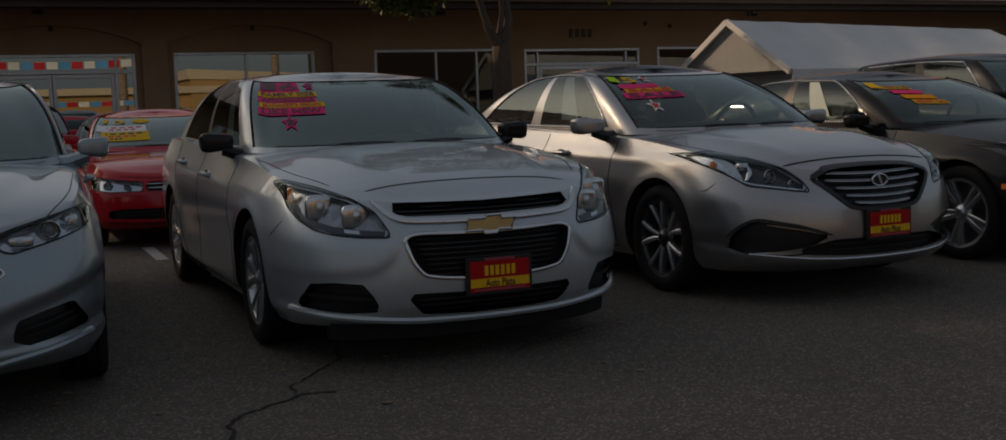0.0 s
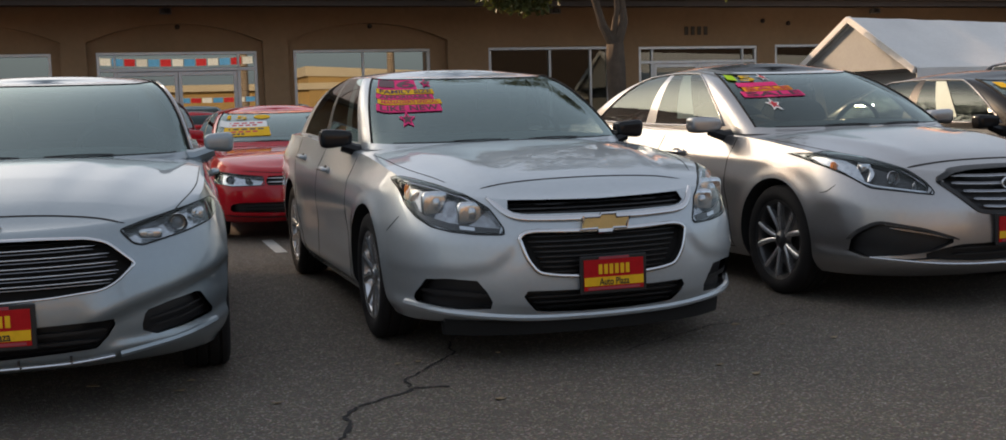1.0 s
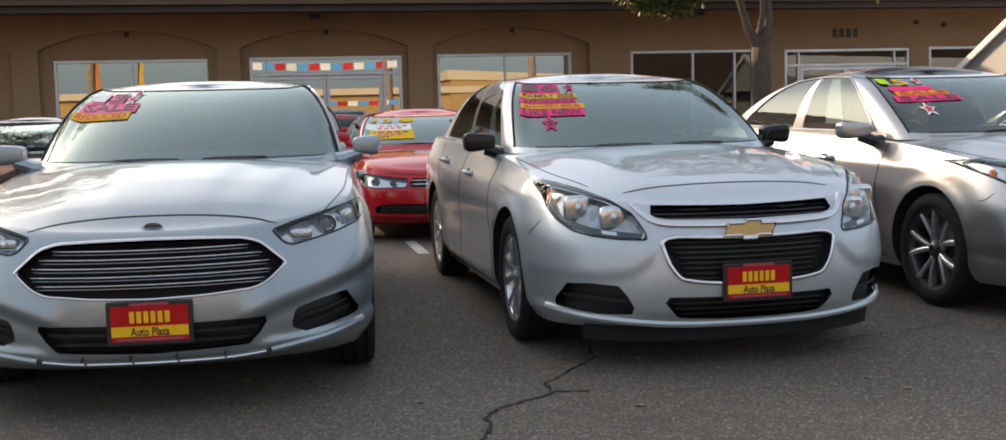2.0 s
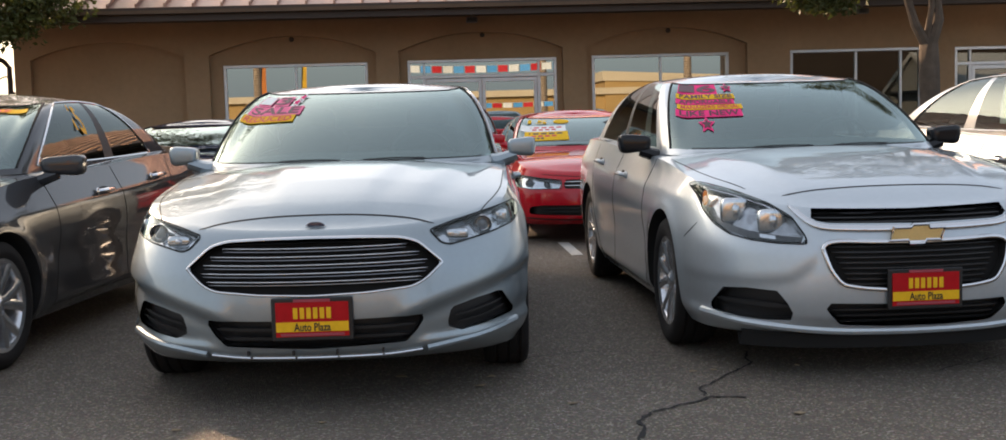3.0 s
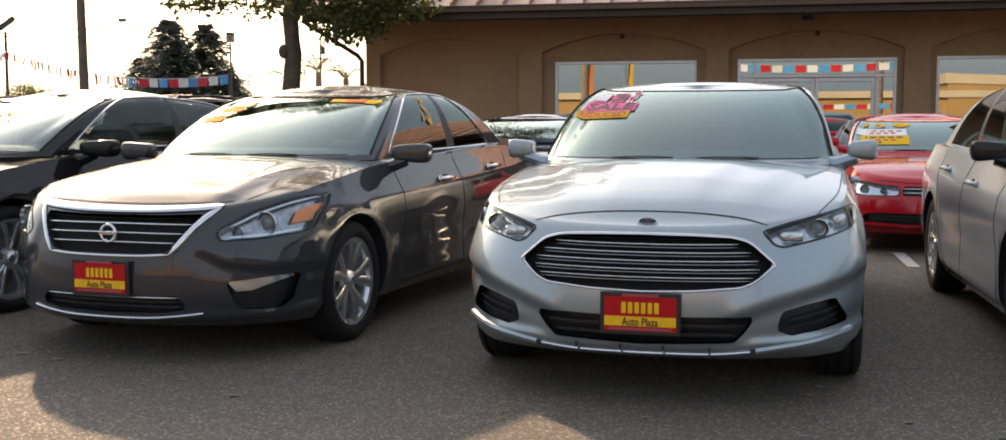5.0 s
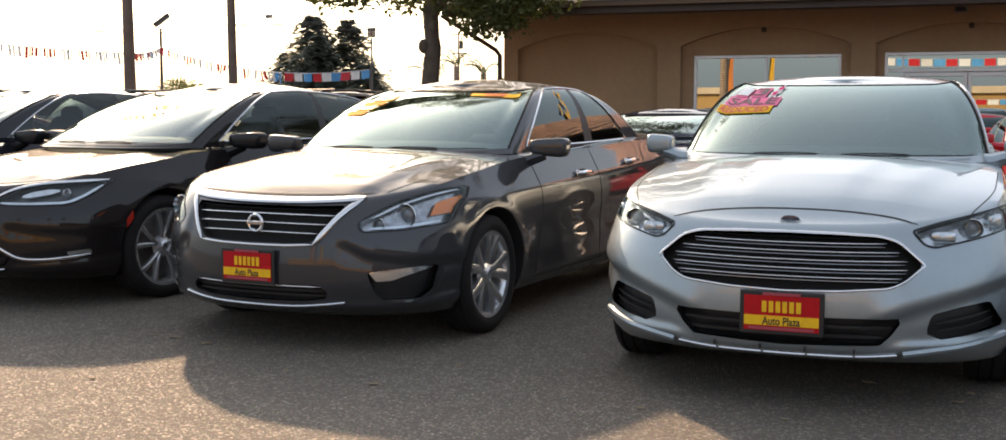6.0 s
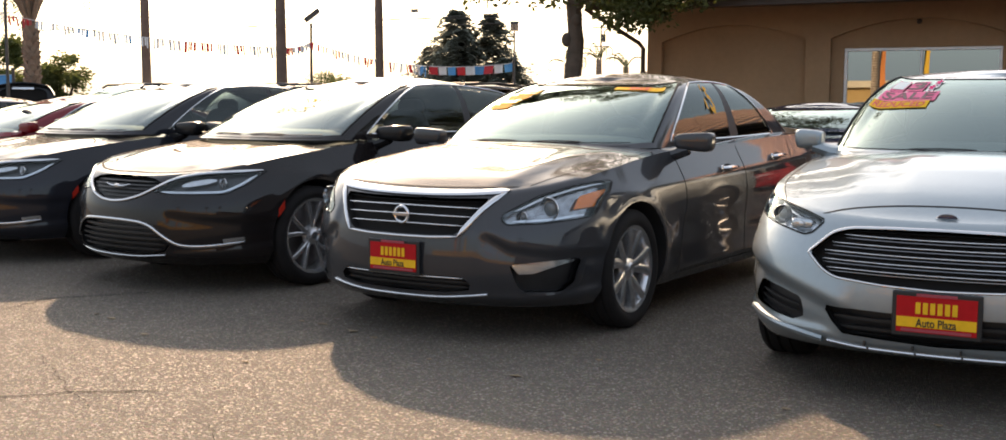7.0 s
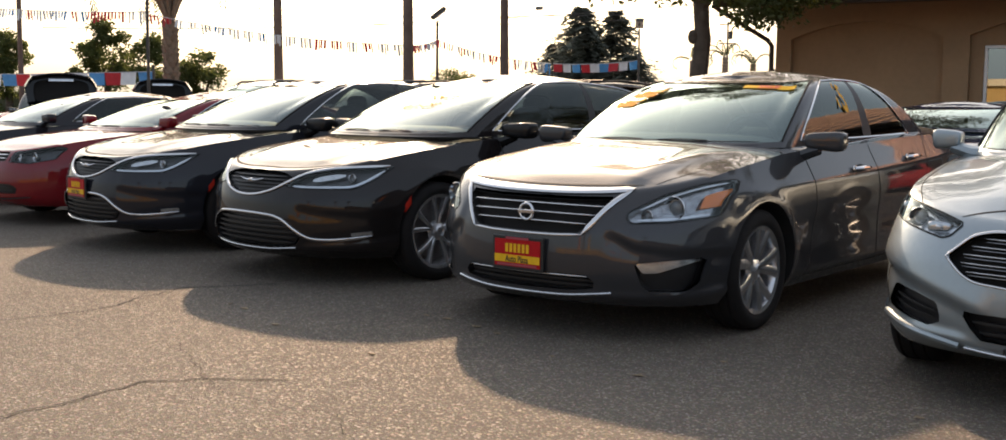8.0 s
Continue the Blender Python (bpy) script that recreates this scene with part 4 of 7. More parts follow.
def glazing(name, o, doors=False, splits=(.5,)):
    x0, x1, z0, z1 = o
    rec = any(q[0] < x0 < q[1] for q in BAYS)
    y = WALL_Y + (.14 if rec else 0) + .05
    root = structure(new(name), "aluminium framed shop entrance with a pair of glass doors and a transom" if doors else "wide aluminium framed shop window reflecting the sky", "door" if doors else "window")
    def bar(xa, xb, za, zb, nm="window_frame", d=.07, parent=root, yy=0):
        return part(nm, *box(xb - xa, d, zb - za, ((xa + xb) / 2, y + yy, (za + zb) / 2), .006), ALU, parent, smooth=False)
    bar(x0, x1, z1 - FRAME, z1)
    bar(x0, x0 + FRAME, z0, z1 - FRAME)
    bar(x1 - FRAME, x1, z0, z1 - FRAME)
    bar(x0 + FRAME, x1 - FRAME, z0, z0 + FRAME, "window_sill")
    def pane(xa, xb, za, zb, parent=root):
        g = part("pane", *box(xb - xa, .012, zb - za, ((xa + xb) / 2, y + .01, (za + zb) / 2)), SHOPGLASS if x0 < 6 else SHADEGLASS, parent, smooth=False)
        g.visible_shadow = False
    if doors:
        s0, s1, tr = x0 + .30, x1 - .33, z1 - .31
        bar(x0 + FRAME, x1 - FRAME, tr - .03, tr + .03, "transom_bar")
        for s in (s0, s1):
            bar(s - .03, s + .03, z0 + FRAME, tr - .03, "mullion")
        bar(s0 - .02, s0 + .02, tr + .03, z1 - FRAME, "mullion")
        bar(s1 - .02, s1 + .02, tr + .03, z1 - FRAME, "mullion")
        pane(x0 + FRAME, s0 - .03, z0 + FRAME, tr - .03)
        pane(s1 + .03, x1 - FRAME, z0 + FRAME, tr - .03)
        pane(x0 + FRAME, s0 - .02, tr + .03, z1 - FRAME)
        pane(s0 + .02, s1 - .02, tr + .03, z1 - FRAME)
        pane(s1 + .02, x1 - FRAME, tr + .03, z1 - FRAME)
        mid = (s0 + s1) / 2
        for a, b in ((s0 + .035, mid - .004), (mid + .004, s1 - .035)):
            leaf = bar(a, a + .06, .06, tr - .035, "door_leaf", .05, yy=-.01)
            bar(b - .06, b, .06, tr - .035, "stile", .05, leaf, -.01)
            bar(a + .06, b - .06, tr - .11, tr - .035, "top_rail", .05, leaf, -.01)
            bar(a + .06, b - .06, .06, .24, "bottom_rail", .05, leaf, -.01)
            pane(a + .06, b - .06, .24, tr - .11, leaf)
            hx = mid + (-.12 if a < mid - .1 else .12)
            part("door_handle", *tube([(hx, y - .04, .95), (hx, y - .09, .97), (hx, y - .09, 1.25), (hx, y - .04, 1.27)], .012), ALU, leaf)
    else:
        xs = [x0 + FRAME] + [x0 + (x1 - x0) * s for s in splits] + [x1 - FRAME]
        for i, x in enumerate(xs[1:-1]):
            bar(x - .022, x + .022, z0 + FRAME, z1 - FRAME, "mullion")
        for a, b in zip(xs, xs[1:]):
            pane(a + (.022 if a > x0 + .1 else 0), b - (.022 if b < x1 - .1 else 0), z0 + FRAME, z1 - FRAME)
    return root


SHOPGLASS = glass("reflective_shop_glass", (0.10, 0.105, 0.10), 4.0)
# Duller copy of the shop glass, added to mute reflections in the right-hand windows.
SHADEGLASS = glass("muted_shop_glass", (0.16, 0.165, 0.16), 1.9)
for i, o in enumerate(OPEN):
    glazing("door_%d" % (1 if i == 1 else 2) if o[2] == 0 else "window_%d" % (i + 1), o, o[2] == 0, (.5, .84) if i == 3 else (.5,))

# eave: gutter, fascia, standing seam sheets
EAVE_Y, EAVE_Z, ROOF_X0, ROOF_X1 = 19.45, 3.06, -7.95, 30.6
structure(part("fascia", *merged(box(ROOF_X1 - ROOF_X0, .05, .20, ((ROOF_X0 + ROOF_X1) / 2, EAVE_Y, EAVE_Z)), box(ROOF_X1 - ROOF_X0, .12, .10, ((ROOF_X0 + ROOF_X1) / 2, EAVE_Y - .085, EAVE_Z + .06))), FASCIA, smooth=False), "dark brown fascia board and gutter", "fascia")
roof = structure(new("roof"), "copper brown standing seam metal roof", "roof")
SLOPE = math.tan(radians(21))
for i, x in enumerate(np.arange(ROOF_X0, ROOF_X1, .46)):
    ln = 7.6
    a, b = (x, EAVE_Y - .12, EAVE_Z + .12), (x, EAVE_Y + ln, EAVE_Z + .12 + SLOPE * (ln + .12))
    w = .455
    v = [(a[0], a[1], a[2]), (a[0] + w, a[1], a[2]), (b[0] + w, b[1], b[2]), (b[0], b[1], b[2]), (a[0], a[1], a[2] - .03), (a[0] + w, a[1], a[2] - .03), (b[0] + w, b[1], b[2] - .03), (b[0], b[1], b[2] - .03)]
    f = [(0, 1, 2, 3), (4, 7, 6, 5), (0, 4, 5, 1), (3, 2, 6, 7), (0, 3, 7, 4), (1, 5, 6, 2)]
    s = .028
    r = [(x - s / 2, a[1], a[2]), (x + s / 2, a[1], a[2]), (x + s / 2, a[1], a[2] + .06), (x - s / 2, a[1], a[2] + .06), (x - s / 2, b[1], b[2]), (x + s / 2, b[1], b[2]), (x + s / 2, b[1], b[2] + .06), (x - s / 2, b[1], b[2] + .06)]
    part("roof_sheet", *merged((v, f), (r, [(0, 1, 2, 3), (0, 4, 5, 1), (1, 5, 6, 2), (2, 6, 7, 3), (3, 7, 4, 0), (4, 7, 6, 5)])), ROOFMETAL, roof, smooth=False)
rear = part("rear_slope", [(ROOF_X0, EAVE_Y + 7.6, EAVE_Z + .10 + SLOPE * 7.7), (ROOF_X1, EAVE_Y + 7.6, EAVE_Z + .10 + SLOPE * 7.7), (ROOF_X1, 34.5, EAVE_Z), (ROOF_X0, 34.5, EAVE_Z)], [(0, 1, 2, 3)], ROOFMETAL, roof, smooth=False)


# ---------------------------------------------------------------- the front row
def ridge(pairs):
    """Soft ridges along a bonnet: (y at the nose, y at the cowl, height, width) each."""
    def f(u, v):
        t = np.clip((.75 - u) / 1.1, 0, 1)
        z = 0
        for y0, y1, h, w in pairs:
            d = (np.abs(v) - (y0 + (y1 - y0) * t)) / w
            z = z + h * np.where(d > 0, np.exp(-d * d * 4), np.exp(-d * d * .6)) * np.clip(t * 3, 0, 1) * np.clip((1.0 - t) * 2.5, 0, 1) * (u > -.6)
        return z
    return f


def dome(pairs):
    """Raised panels of a bonnet with a crease at each edge: (y at the nose, y at the cowl, height, width) each."""
    def f(u, v):
        t = np.clip((.75 - u) / 1.1, 0, 1)
        z = 0
        for y0, y1, h, w in pairs:
            z = z + h / (1 + np.exp(np.clip((np.abs(v) - (y0 + (y1 - y0) * t)) / w, -30, 30))) * np.clip(t * 2.5, 0, 1) * np.clip((1.0 - t) * 4, 0, 1)
        return z
    return f


def silver_slatted():
    c = Car(SILVER2, "silver sedan with a wide slatted grille and sale stickers", wb=2.85, R=.335, FO=.95, zbf=.205, pillars=(.86, .475, .535, .93), hood=dome([(.20, .36, .012, .012), (.42, .64, .014, .016)]), n=2.45, crease=[(.80, .86, .010, .05)], fine=1.3, crown=.030, edge=[(-1.28, 1.385), (-1.9, 1.418), (-2.6, 1.36)],
            sculpt=[([(.38, .385), (.50, .430), (.62, .468), (.75, .505), (.95, .56)], .024, .075, .065), ([(0, .262), (.38, .264), (.47, .292), (.60, .300), (.75, .308), (.95, .345)], -.020, .045, .05)])
    up = mirror_pts([(0, .728), (.20, .726), (.36, .720), (.435, .700), (.535, .612)])
    lo = mirror_pts([(0, .496), (.22, .503), (.41, .519), (.465, .545), (.535, .610)])
    g = c.pocket("grille", lo, up, SEAM, .05, both=False, nu=44, nv=10, label="black grille with thin bright bars")[0]
    c.ribbon("grille_surround", lo + up[::-1], .009, CHROME, both=False, closed=True, round_=.03, parent=g, off=.004)
    for z, h in ((.684, .39), (.650, .44), (.616, .47), (.582, .475), (.548, .45)):
        slats(c, "grille_bar", [(z + .006, h)], ALLOY, .0035, -.014, .004, g)
        slats(c, "grille_bar", [(z - .007, h * .985)], DARKCHROME, .003, -.016, .004, g)
    headlamp(c, [(.485, .735), (.53, .688), (.567, .677), (.736, .711), (.839, .738), (.866, .765)], [(.485, .742), (.577, .770), (.70, .798), (.789, .817), (.845, .826), (.866, .80)],
             [(.715, .752, .042), (.80, .775, 0, .06, .06), (.60, .722, 0, .10, .05)], LAMPREF)
    c.pocket("fog_lamp_recess", [(.545, .338), (.60, .312), (.70, .325), (.835, .350)], [(.545, .345), (.565, .415), (.67, .442), (.779, .459), (.835, .36)], PLASTIC, .045)
    lg = c.pocket("lower_grille", mirror_pts([(0, .272), (.376, .287), (.42, .331), (.46, .392)]), mirror_pts([(0, .393), (.46, .399)]), PLASTIC, .05, both=False, nu=36)[0]
    slats(c, "grille_bar", [(.355, .42), (.315, .39)], TRIM, .014, -.02, 0, lg)
    c.ribbon("bonnet_gap", mirror_pts([(0, .812), (.2, .808), (.39, .791), (.50, .765)]), .005, SEAM, off=.0012, both=False, round_=.15, skirt=.004)
    c.ribbon("bonnet_side_gap", [(.62, 0.690), (.30, 0.790), (-.30, 0.815)], .0045, SEAM, "top", .0012, skirt=.004, round_=.2)
    lip(c, "chrome_lip", mirror_pts([(0, .230), (.30, .233), (.44, .248)]), .007, CHROME, .010)
    for sg in (1, -1):
        lip(c, "bumper_lip", [(sg * a, b) for a, b in ((.46, .252), (.58, .270), (.70, .284), (.84, .312))], .017, SILVER2, .002)
    c.ribbon("recess_bar", [(.585, .375), (.69, .392), (.79, .415)], .010, TRIM, off=-.018)
    c.ribbon("recess_bar", [(.595, .345), (.70, .358), (.80, .385)], .010, TRIM, off=-.018)
    for y in (-.28, -.09, .09, .28):
        part("lip_fin", *box(.02, .008, .02, (c.hit(y, .262, "front").x + .004, y, .258)), TRIM, c.root, smooth=False)
    x = c.hit(0, .775, "front").x
    e = part("emblem", *moved(lathe([(.001, .012), (.036, .011), (.040, .006), (.041, 0)], 28, "x"), Matrix.Translation((x - .002, 0, .772)) @ Matrix.Diagonal((1, 1, .42, 1))), EMBLEMBLUE, c.root, "small dark blue oval emblem")
    part("emblem_ring", *tube([(x + .012, .041 * math.cos(a), .772 + .0175 * math.sin(a)) for a in np.linspace(0, 2 * np.pi, 30)[:-1]], .003, 6, True), CHROME, e)
    dealer_plate(c, 0, .405)
    c.arches()
    c.cabin(trim=CHROME)
    c.wheels("ten", .236)
    c.mirrors(SILVER2, -.72, 1.045, .925, (.11, .155, .115))
    c.doors(SILVER2, DOORS)
    c.body()
    sticker(c, -.93, -.80, .72, .90, GLAREPINK, "1", WHITEST, .01)
    sticker(c, -.78, -.63, .73, .91, GLAREPINK, "3", MAGENTA, .01)
    star(c, -.55, .90, .055, WHITEST, PINK)
    star(c, -.57, .80, .055, WHITEST, PINK)
    sticker(c, -.95, -.47, .57, .71, GLAREPINK, "SALE", MAGENTA, .03)
    sticker(c, -.97, -.50, .46, .56, YELLOW, "REDUCED", REDINK, .04)
    return c.place(-.49, 5.659, -2.9)


def silver_split():
    c = Car(SILVER, "silver sedan with a chrome-edged split grille and black mirrors", wb=2.737, R=.332, zbf=.195, axle=-.12, crown=.036, edge=[(-1.28, 1.385), (-1.9, 1.418), (-2.6, 1.36)], hood=ridge([(.40, .62, .016, .08)]), n=2.58, crease=[(.78, .87, .014, .05)], fine=1.3,
            sculpt=[([(0, .228), (.35, .234), (.55, .252), (.75, .266), (.95, .30)], -.017, .05, .05), ([(.43, .60), (.47, .52), (.55, .46), (.70, .44), (.95, .44)], .007, .09, .07)])
    g = c.pocket("upper_grille", mirror_pts([(0, .692), (.38, .700), (.435, .712), (.48, .757)]), mirror_pts([(0, .753), (.48, .764)]), PLASTIC, .04, both=False, nu=36, label="black mesh upper grille")[0]
    c.ribbon("chrome_bar", mirror_pts([(0, .672), (.20, .673), (.40, .681), (.455, .70), (.525, .775)]), .023, CHROME, off=.010, both=False, round_=.06)
    up = mirror_pts([(0, .614), (.2, .618), (.339, .624), (.395, .618), (.418, .597)])
    lo = mirror_pts([(.13, .409), (.25, .418), (.345, .434), (.392, .50), (.418, .59)])
    g2 = c.pocket("main_grille", lo, up, SEAM, .05, both=False, nu=40, nv=10, label="black honeycomb grille in a chrome frame")[0]
    c.ribbon("grille_surround", lo + up[::-1], .016, CHROME, both=False, closed=True, round_=.03, parent=g2, off=.010)
    for row in range(8):
        z = .43 + row * .024
        slats(c, "grille_mesh", [(z, .30 + .012 * row)], PLASTIC, .006, -.028, .003, g2)
    for row in range(3):
        slats(c, "grille_mesh", [(.705 + row * .02, .42 + .01 * row)], TRIM, .006, -.02, .003, g)
    headlamp(c, [(.480, .612), (.60, .616), (.70, .628), (.77, .648), (.815, .690), (.837, .745)], [(.480, .640), (.525, .728), (.60, .785), (.70, .832), (.78, .858), (.82, .866), (.837, .855)],
             [(.735, .755, 0, .13, .12), (.60, .715, 0, .13, .11)], LAMPMID)
    c.patch("lamp_bezel", [(.492, .622), (.60, .625), (.70, .638), (.765, .660), (.81, .70)], [(.492, .640), (.60, .652), (.70, .668), (.765, .692), (.81, .722)], LAMPDARK, off=-.016, skirt=.02, nu=16, nv=3)
    c.patch("turn_lamp", [(.60, .632), (.66, .640)], [(.60, .648), (.66, .656)], REFLECTOR, off=-.012, skirt=.006, nu=6, nv=2)
    c.ribbon("lamp_brow", [(.56, .748), (.62, .788), (.70, .823), (.78, .849), (.825, .858)], .013, CHROME, off=-.012)
    for sg in (1, -1):
        part("amber_reflector", *blob(.03, .026, .075, c.hit(sg * .822, .80, "front", off=-.015), 3, 10), AMBER, c.root)
    c.pocket("fog_lamp_recess", [(.527, .272), (.66, .268), (.754, .270), (.832, .292)], [(.527, .28), (.564, .351), (.605, .405), (.72, .413), (.80, .405), (.832, .33)], PLASTIC, .05)
    c.ribbon("recess_bar", [(.56, .33), (.70, .338), (.82, .345)], .022, TRIM, off=-.02)
    lg = c.pocket("lower_grille", mirror_pts([(.11, .238), (.34, .25), (.39, .30), (.42, .347)]), mirror_pts([(0, .345), (.42, .353)]), PLASTIC, .05, both=False, nu=36)[0]
    slats(c, "grille_bar", [(.318, .38), (.29, .36), (.262, .34)], TRIM, .009, -.02, 0, lg)
    c.ribbon("bonnet_gap", mirror_pts([(0, .845), (.2, .842), (.40, .832), (.52, .812)]), .004, SEAM, off=.0012, both=False, round_=.15, skirt=.004)
    c.ribbon("bonnet_side_gap", [(.50, 0.650), (.20, 0.755), (-.35, 0.795)], .0045, SEAM, "top", .0012, skirt=.004, round_=.2)
    ys = np.linspace(-.72, .72, 33)
    prof = [(-.05, .225), (-.03, .20), (-.045, .135), (-.07, .13), (-.11, .20)]
    xs = [c.hit(y, .255, "front").x - .02 for y in ys]
    part("air_dam", [(x + dx, y, z) for x, y in zip(xs, ys) for dx, z in prof], [(i * 5 + k, i * 5 + k + 1, i * 5 + k + 6, i * 5 + k + 5) for i in range(32) for k in range(4)], SEAM, c.root)
    lip(c, "bumper_lip", mirror_pts([(0, .212), (.35, .219), (.55, .236), (.75, .256), (.86, .276)]), .019, SILVER, .002)
    x = c.hit(0, .646, "front").x + .012
    bow = [(-.115, .03), (-.04, .03), (-.03, .042), (.04, .042), (.045, .026), (.115, .026), (.095, -.026), (.03, -.026), (.02, -.042), (-.045, -.042), (-.05, -.026), (-.135, -.026)]
    e = part("emblem", [(x + .012, y * .94, .648 + z * .86) for y, z in bow] + [(x - .01, y * .94, .648 + z * .86) for y, z in bow],
             [tuple(range(12))] + [(i, 12 + i, 12 + (i + 1) % 12, (i + 1) % 12) for i in range(12)], GOLD, c.root, "plain gold emblem with a chrome rim", smooth=False)
    part("emblem_rim", *tube([(x + .012, y, .648 + z) for y, z in bow], .008, 6, True), CHROME, e)
    dealer_plate(c, .01, .412)
    c.arches()
    c.cabin(trim=None, bpost=TRIM, side_mat=SMOKESIDE)
    c.wheels("ten", .229)
    c.mirrors(BLACK, -.83, 1.035, .925, (.11, .185, .12))
    c.doors(SILVER, DOORS, .835)
    c.ribbon("bumper_gap", [(.43, .685), (.38, .645), (.31, .605)], .006, SEAM, "side", .0012, skirt=.004)
    c.body()
    sticker(c, -.94, -.79, .745, .955, PINK, "1", MAGENTA, .005)
    sticker(c, -.79, -.60, .745, .955, PINK, "6", MAGENTA, .005)
    star(c, -.50, .88, .06, PINK, MAGENTA)
    sticker(c, -.95, -.46, .655, .74, YELLOW, "FAMILY SIZE", MAGENTA, .015)
    sticker(c, -.95, -.48, .565, .645, PINK, "AFFORDABLE", MAGENTA, .015)
    sticker(c, -.94, -.43, .49, .56, YELLOW, "MANAGER'S SPECIAL", REDINK, .015)
    sticker(c, -.95, -.45, .38, .48, PINK, "LIKE NEW", MAGENTA, .02)
    star(c, -.74, .29, .065, PINK, MAGENTA)
    side_paper(c, -1, .335, .385, .15, .85)
    return c.place(2.080, 5.80, 0.4)


def gunmetal():
    c = Car(GREY, "dark grey sedan with a chrome V-shaped grille frame", wb=2.776, R=.328, gw=(.755, .545), gf=(-.20, -1.22), gr=(-3.28, -2.36), pillars=(.84, .50, .555, .87), edge=[(-1.22, 1.365), (-1.75, 1.40), (-2.4, 1.34)], hood=ridge([(.46, .66, .018, .09)]), n=2.4, crease=[(.74, .88, .016, .05)], fine=1.3,
            sculpt=[([(0, .248), (.42, .256), (.60, .256), (.80, .262), (.95, .30)], -.018, .04, .05), ([(.50, .56), (.60, .50), (.75, .47), (.95, .46)], .016, .09, .06)])
    up = mirror_pts([(0, .738), (.25, .739), (.475, .745)])
    lo = mirror_pts([(0, .552), (.2, .553), (.335, .560), (.42, .66), (.475, .738)])
    g = c.pocket("grille", lo, up, SEAM, .05, both=False, nu=40, nv=10, label="black grille with satin bars in a chrome frame")[0]
    for z, h in ((.700, .43), (.655, .40), (.610, .36)):
        slats(c, "grille_bar", [(z, h)], ALLOY, .005, -.010, -.004, g)
    c.ribbon("grille_surround", mirror_pts([(0, .758), (.2, .760), (.40, .768), (.54, .780)]), .024, CHROME, off=.009, both=False, parent=g, round_=.2)
    for s in (1, -1):
        c.ribbon("grille_side", [(s * .352, .552), (s * .40, .615), (s * .47, .715), (s * .535, .776)], .026, CHROME, off=.008, both=False, parent=g, round_=.05)
    c.ribbon("grille_foot", mirror_pts([(0, .541), (.2, .543), (.35, .551)]), .012, CHROME, off=.009, both=False, parent=g)
    x = c.hit(0, .651, "front").x
    e = part("emblem", *tube([(x + .006, .042 * math.cos(a), .648 + .042 * math.sin(a)) for a in np.linspace(0, 2 * np.pi, 32)[:-1]], .008, 8, True), CHROME, c.root, "chrome ring emblem with a cross bar")
    part("emblem_bar", *box(.012, .108, .020, (x + .008, 0, .648), .004), CHROME, e, smooth=False)
    headlamp(c, [(.555, .64), (.582, .617), (.737, .624), (.828, .640), (.874, .650)], [(.555, .665), (.620, .714), (.681, .758), (.80, .812), (.848, .826), (.874, .76)],
             [(.735, .698, .062), (.640, .658, .034)], LAMPMID, amber=([(.815, .690), (.866, .70)], [(.815, .755), (.866, .79)]))
    c.ribbon("lamp_brow", [(.60, .685), (.68, .742), (.79, .797), (.845, .815)], .016, REFLECTOR, off=-.014)
    c.ribbon("lamp_sill", [(.60, .634), (.74, .641), (.85, .662)], .012, REFLECTOR, off=-.018)
    fl = c.pocket("fog_lamp_recess", [(.605, .412), (.635, .30), (.66, .275), (.79, .271), (.828, .318), (.85, .43)], [(.605, .419), (.75, .433), (.85, .444)], PLASTIC, .045)
    c.patch("fog_lamp", [(.612, .408), (.64, .365), (.70, .368), (.83, .425)], [(.612, .415), (.72, .428), (.83, .438)], REFLECTOR, off=-.012, skirt=.03, label="clear wedge-shaped fog lamp")
    c.ribbon("fog_trim", [(.64, .275), (.70, .262), (.79, .263), (.838, .315), (.858, .43)], .012, GREY, off=.009)
    lg = c.pocket("lower_grille", mirror_pts([(0, .258), (.3, .264), (.43, .283)]), mirror_pts([(0, .345), (.38, .348), (.43, .30)]), PLASTIC, .05, both=False, nu=36)[0]
    slats(c, "grille_bar", [(.338, .385)], ALLOY, .008, -.004, 0, lg)
    slats(c, "grille_vane", [(.315, .40), (.29, .40)], TRIM, .012, -.02, 0, lg)
    lip(c, "bumper_lip", mirror_pts([(0, .232), (.25, .235), (.42, .252), (.50, .262)]), .007, ALLOY, .006)
    c.ribbon("bonnet_gap", mirror_pts([(0, .786), (.2, .788), (.45, .796), (.56, .80)]), .006, SEAM, off=.0012, both=False, round_=.15, skirt=.004)
    c.ribbon("bonnet_side_gap", [(.62, 0.610), (.30, 0.735), (-.35, 0.785)], .0045, SEAM, "top", .0012, skirt=.004, round_=.2)
    dealer_plate(c, -.01, .431)
    c.arches()
    c.cabin(trim=CHROME)
    c.wheels("chunky", .238)
    c.mirrors(GREY, -.66, 1.01, .965, (.11, .235, .125))
    c.doors(CHROME, DOORS, .83)
    c.body()
    for q in range(4):
        sticker(c, -.84 - .02 * q, -.50 - .03 * q, .72 - .09 * q, .80 - .09 * q, ORANGE if q % 2 else YELLOW, ("SALE", None, "SALE", None)[q], REDINK, .03)
    star(c, -.56, .85, .06, WHITEST, REDINK)
    sticker(c, .40, .58, .86, .925, YELLOW, None, None, -.02)
    sticker(c, .56, .80, .84, .91, ORANGE, "SALE", REDINK, -.02)
    sticker(c, .78, .93, .80, .885, YELLOW, None, None, -.02)
    side_year(c, 1, .375, .445, .30, .80)
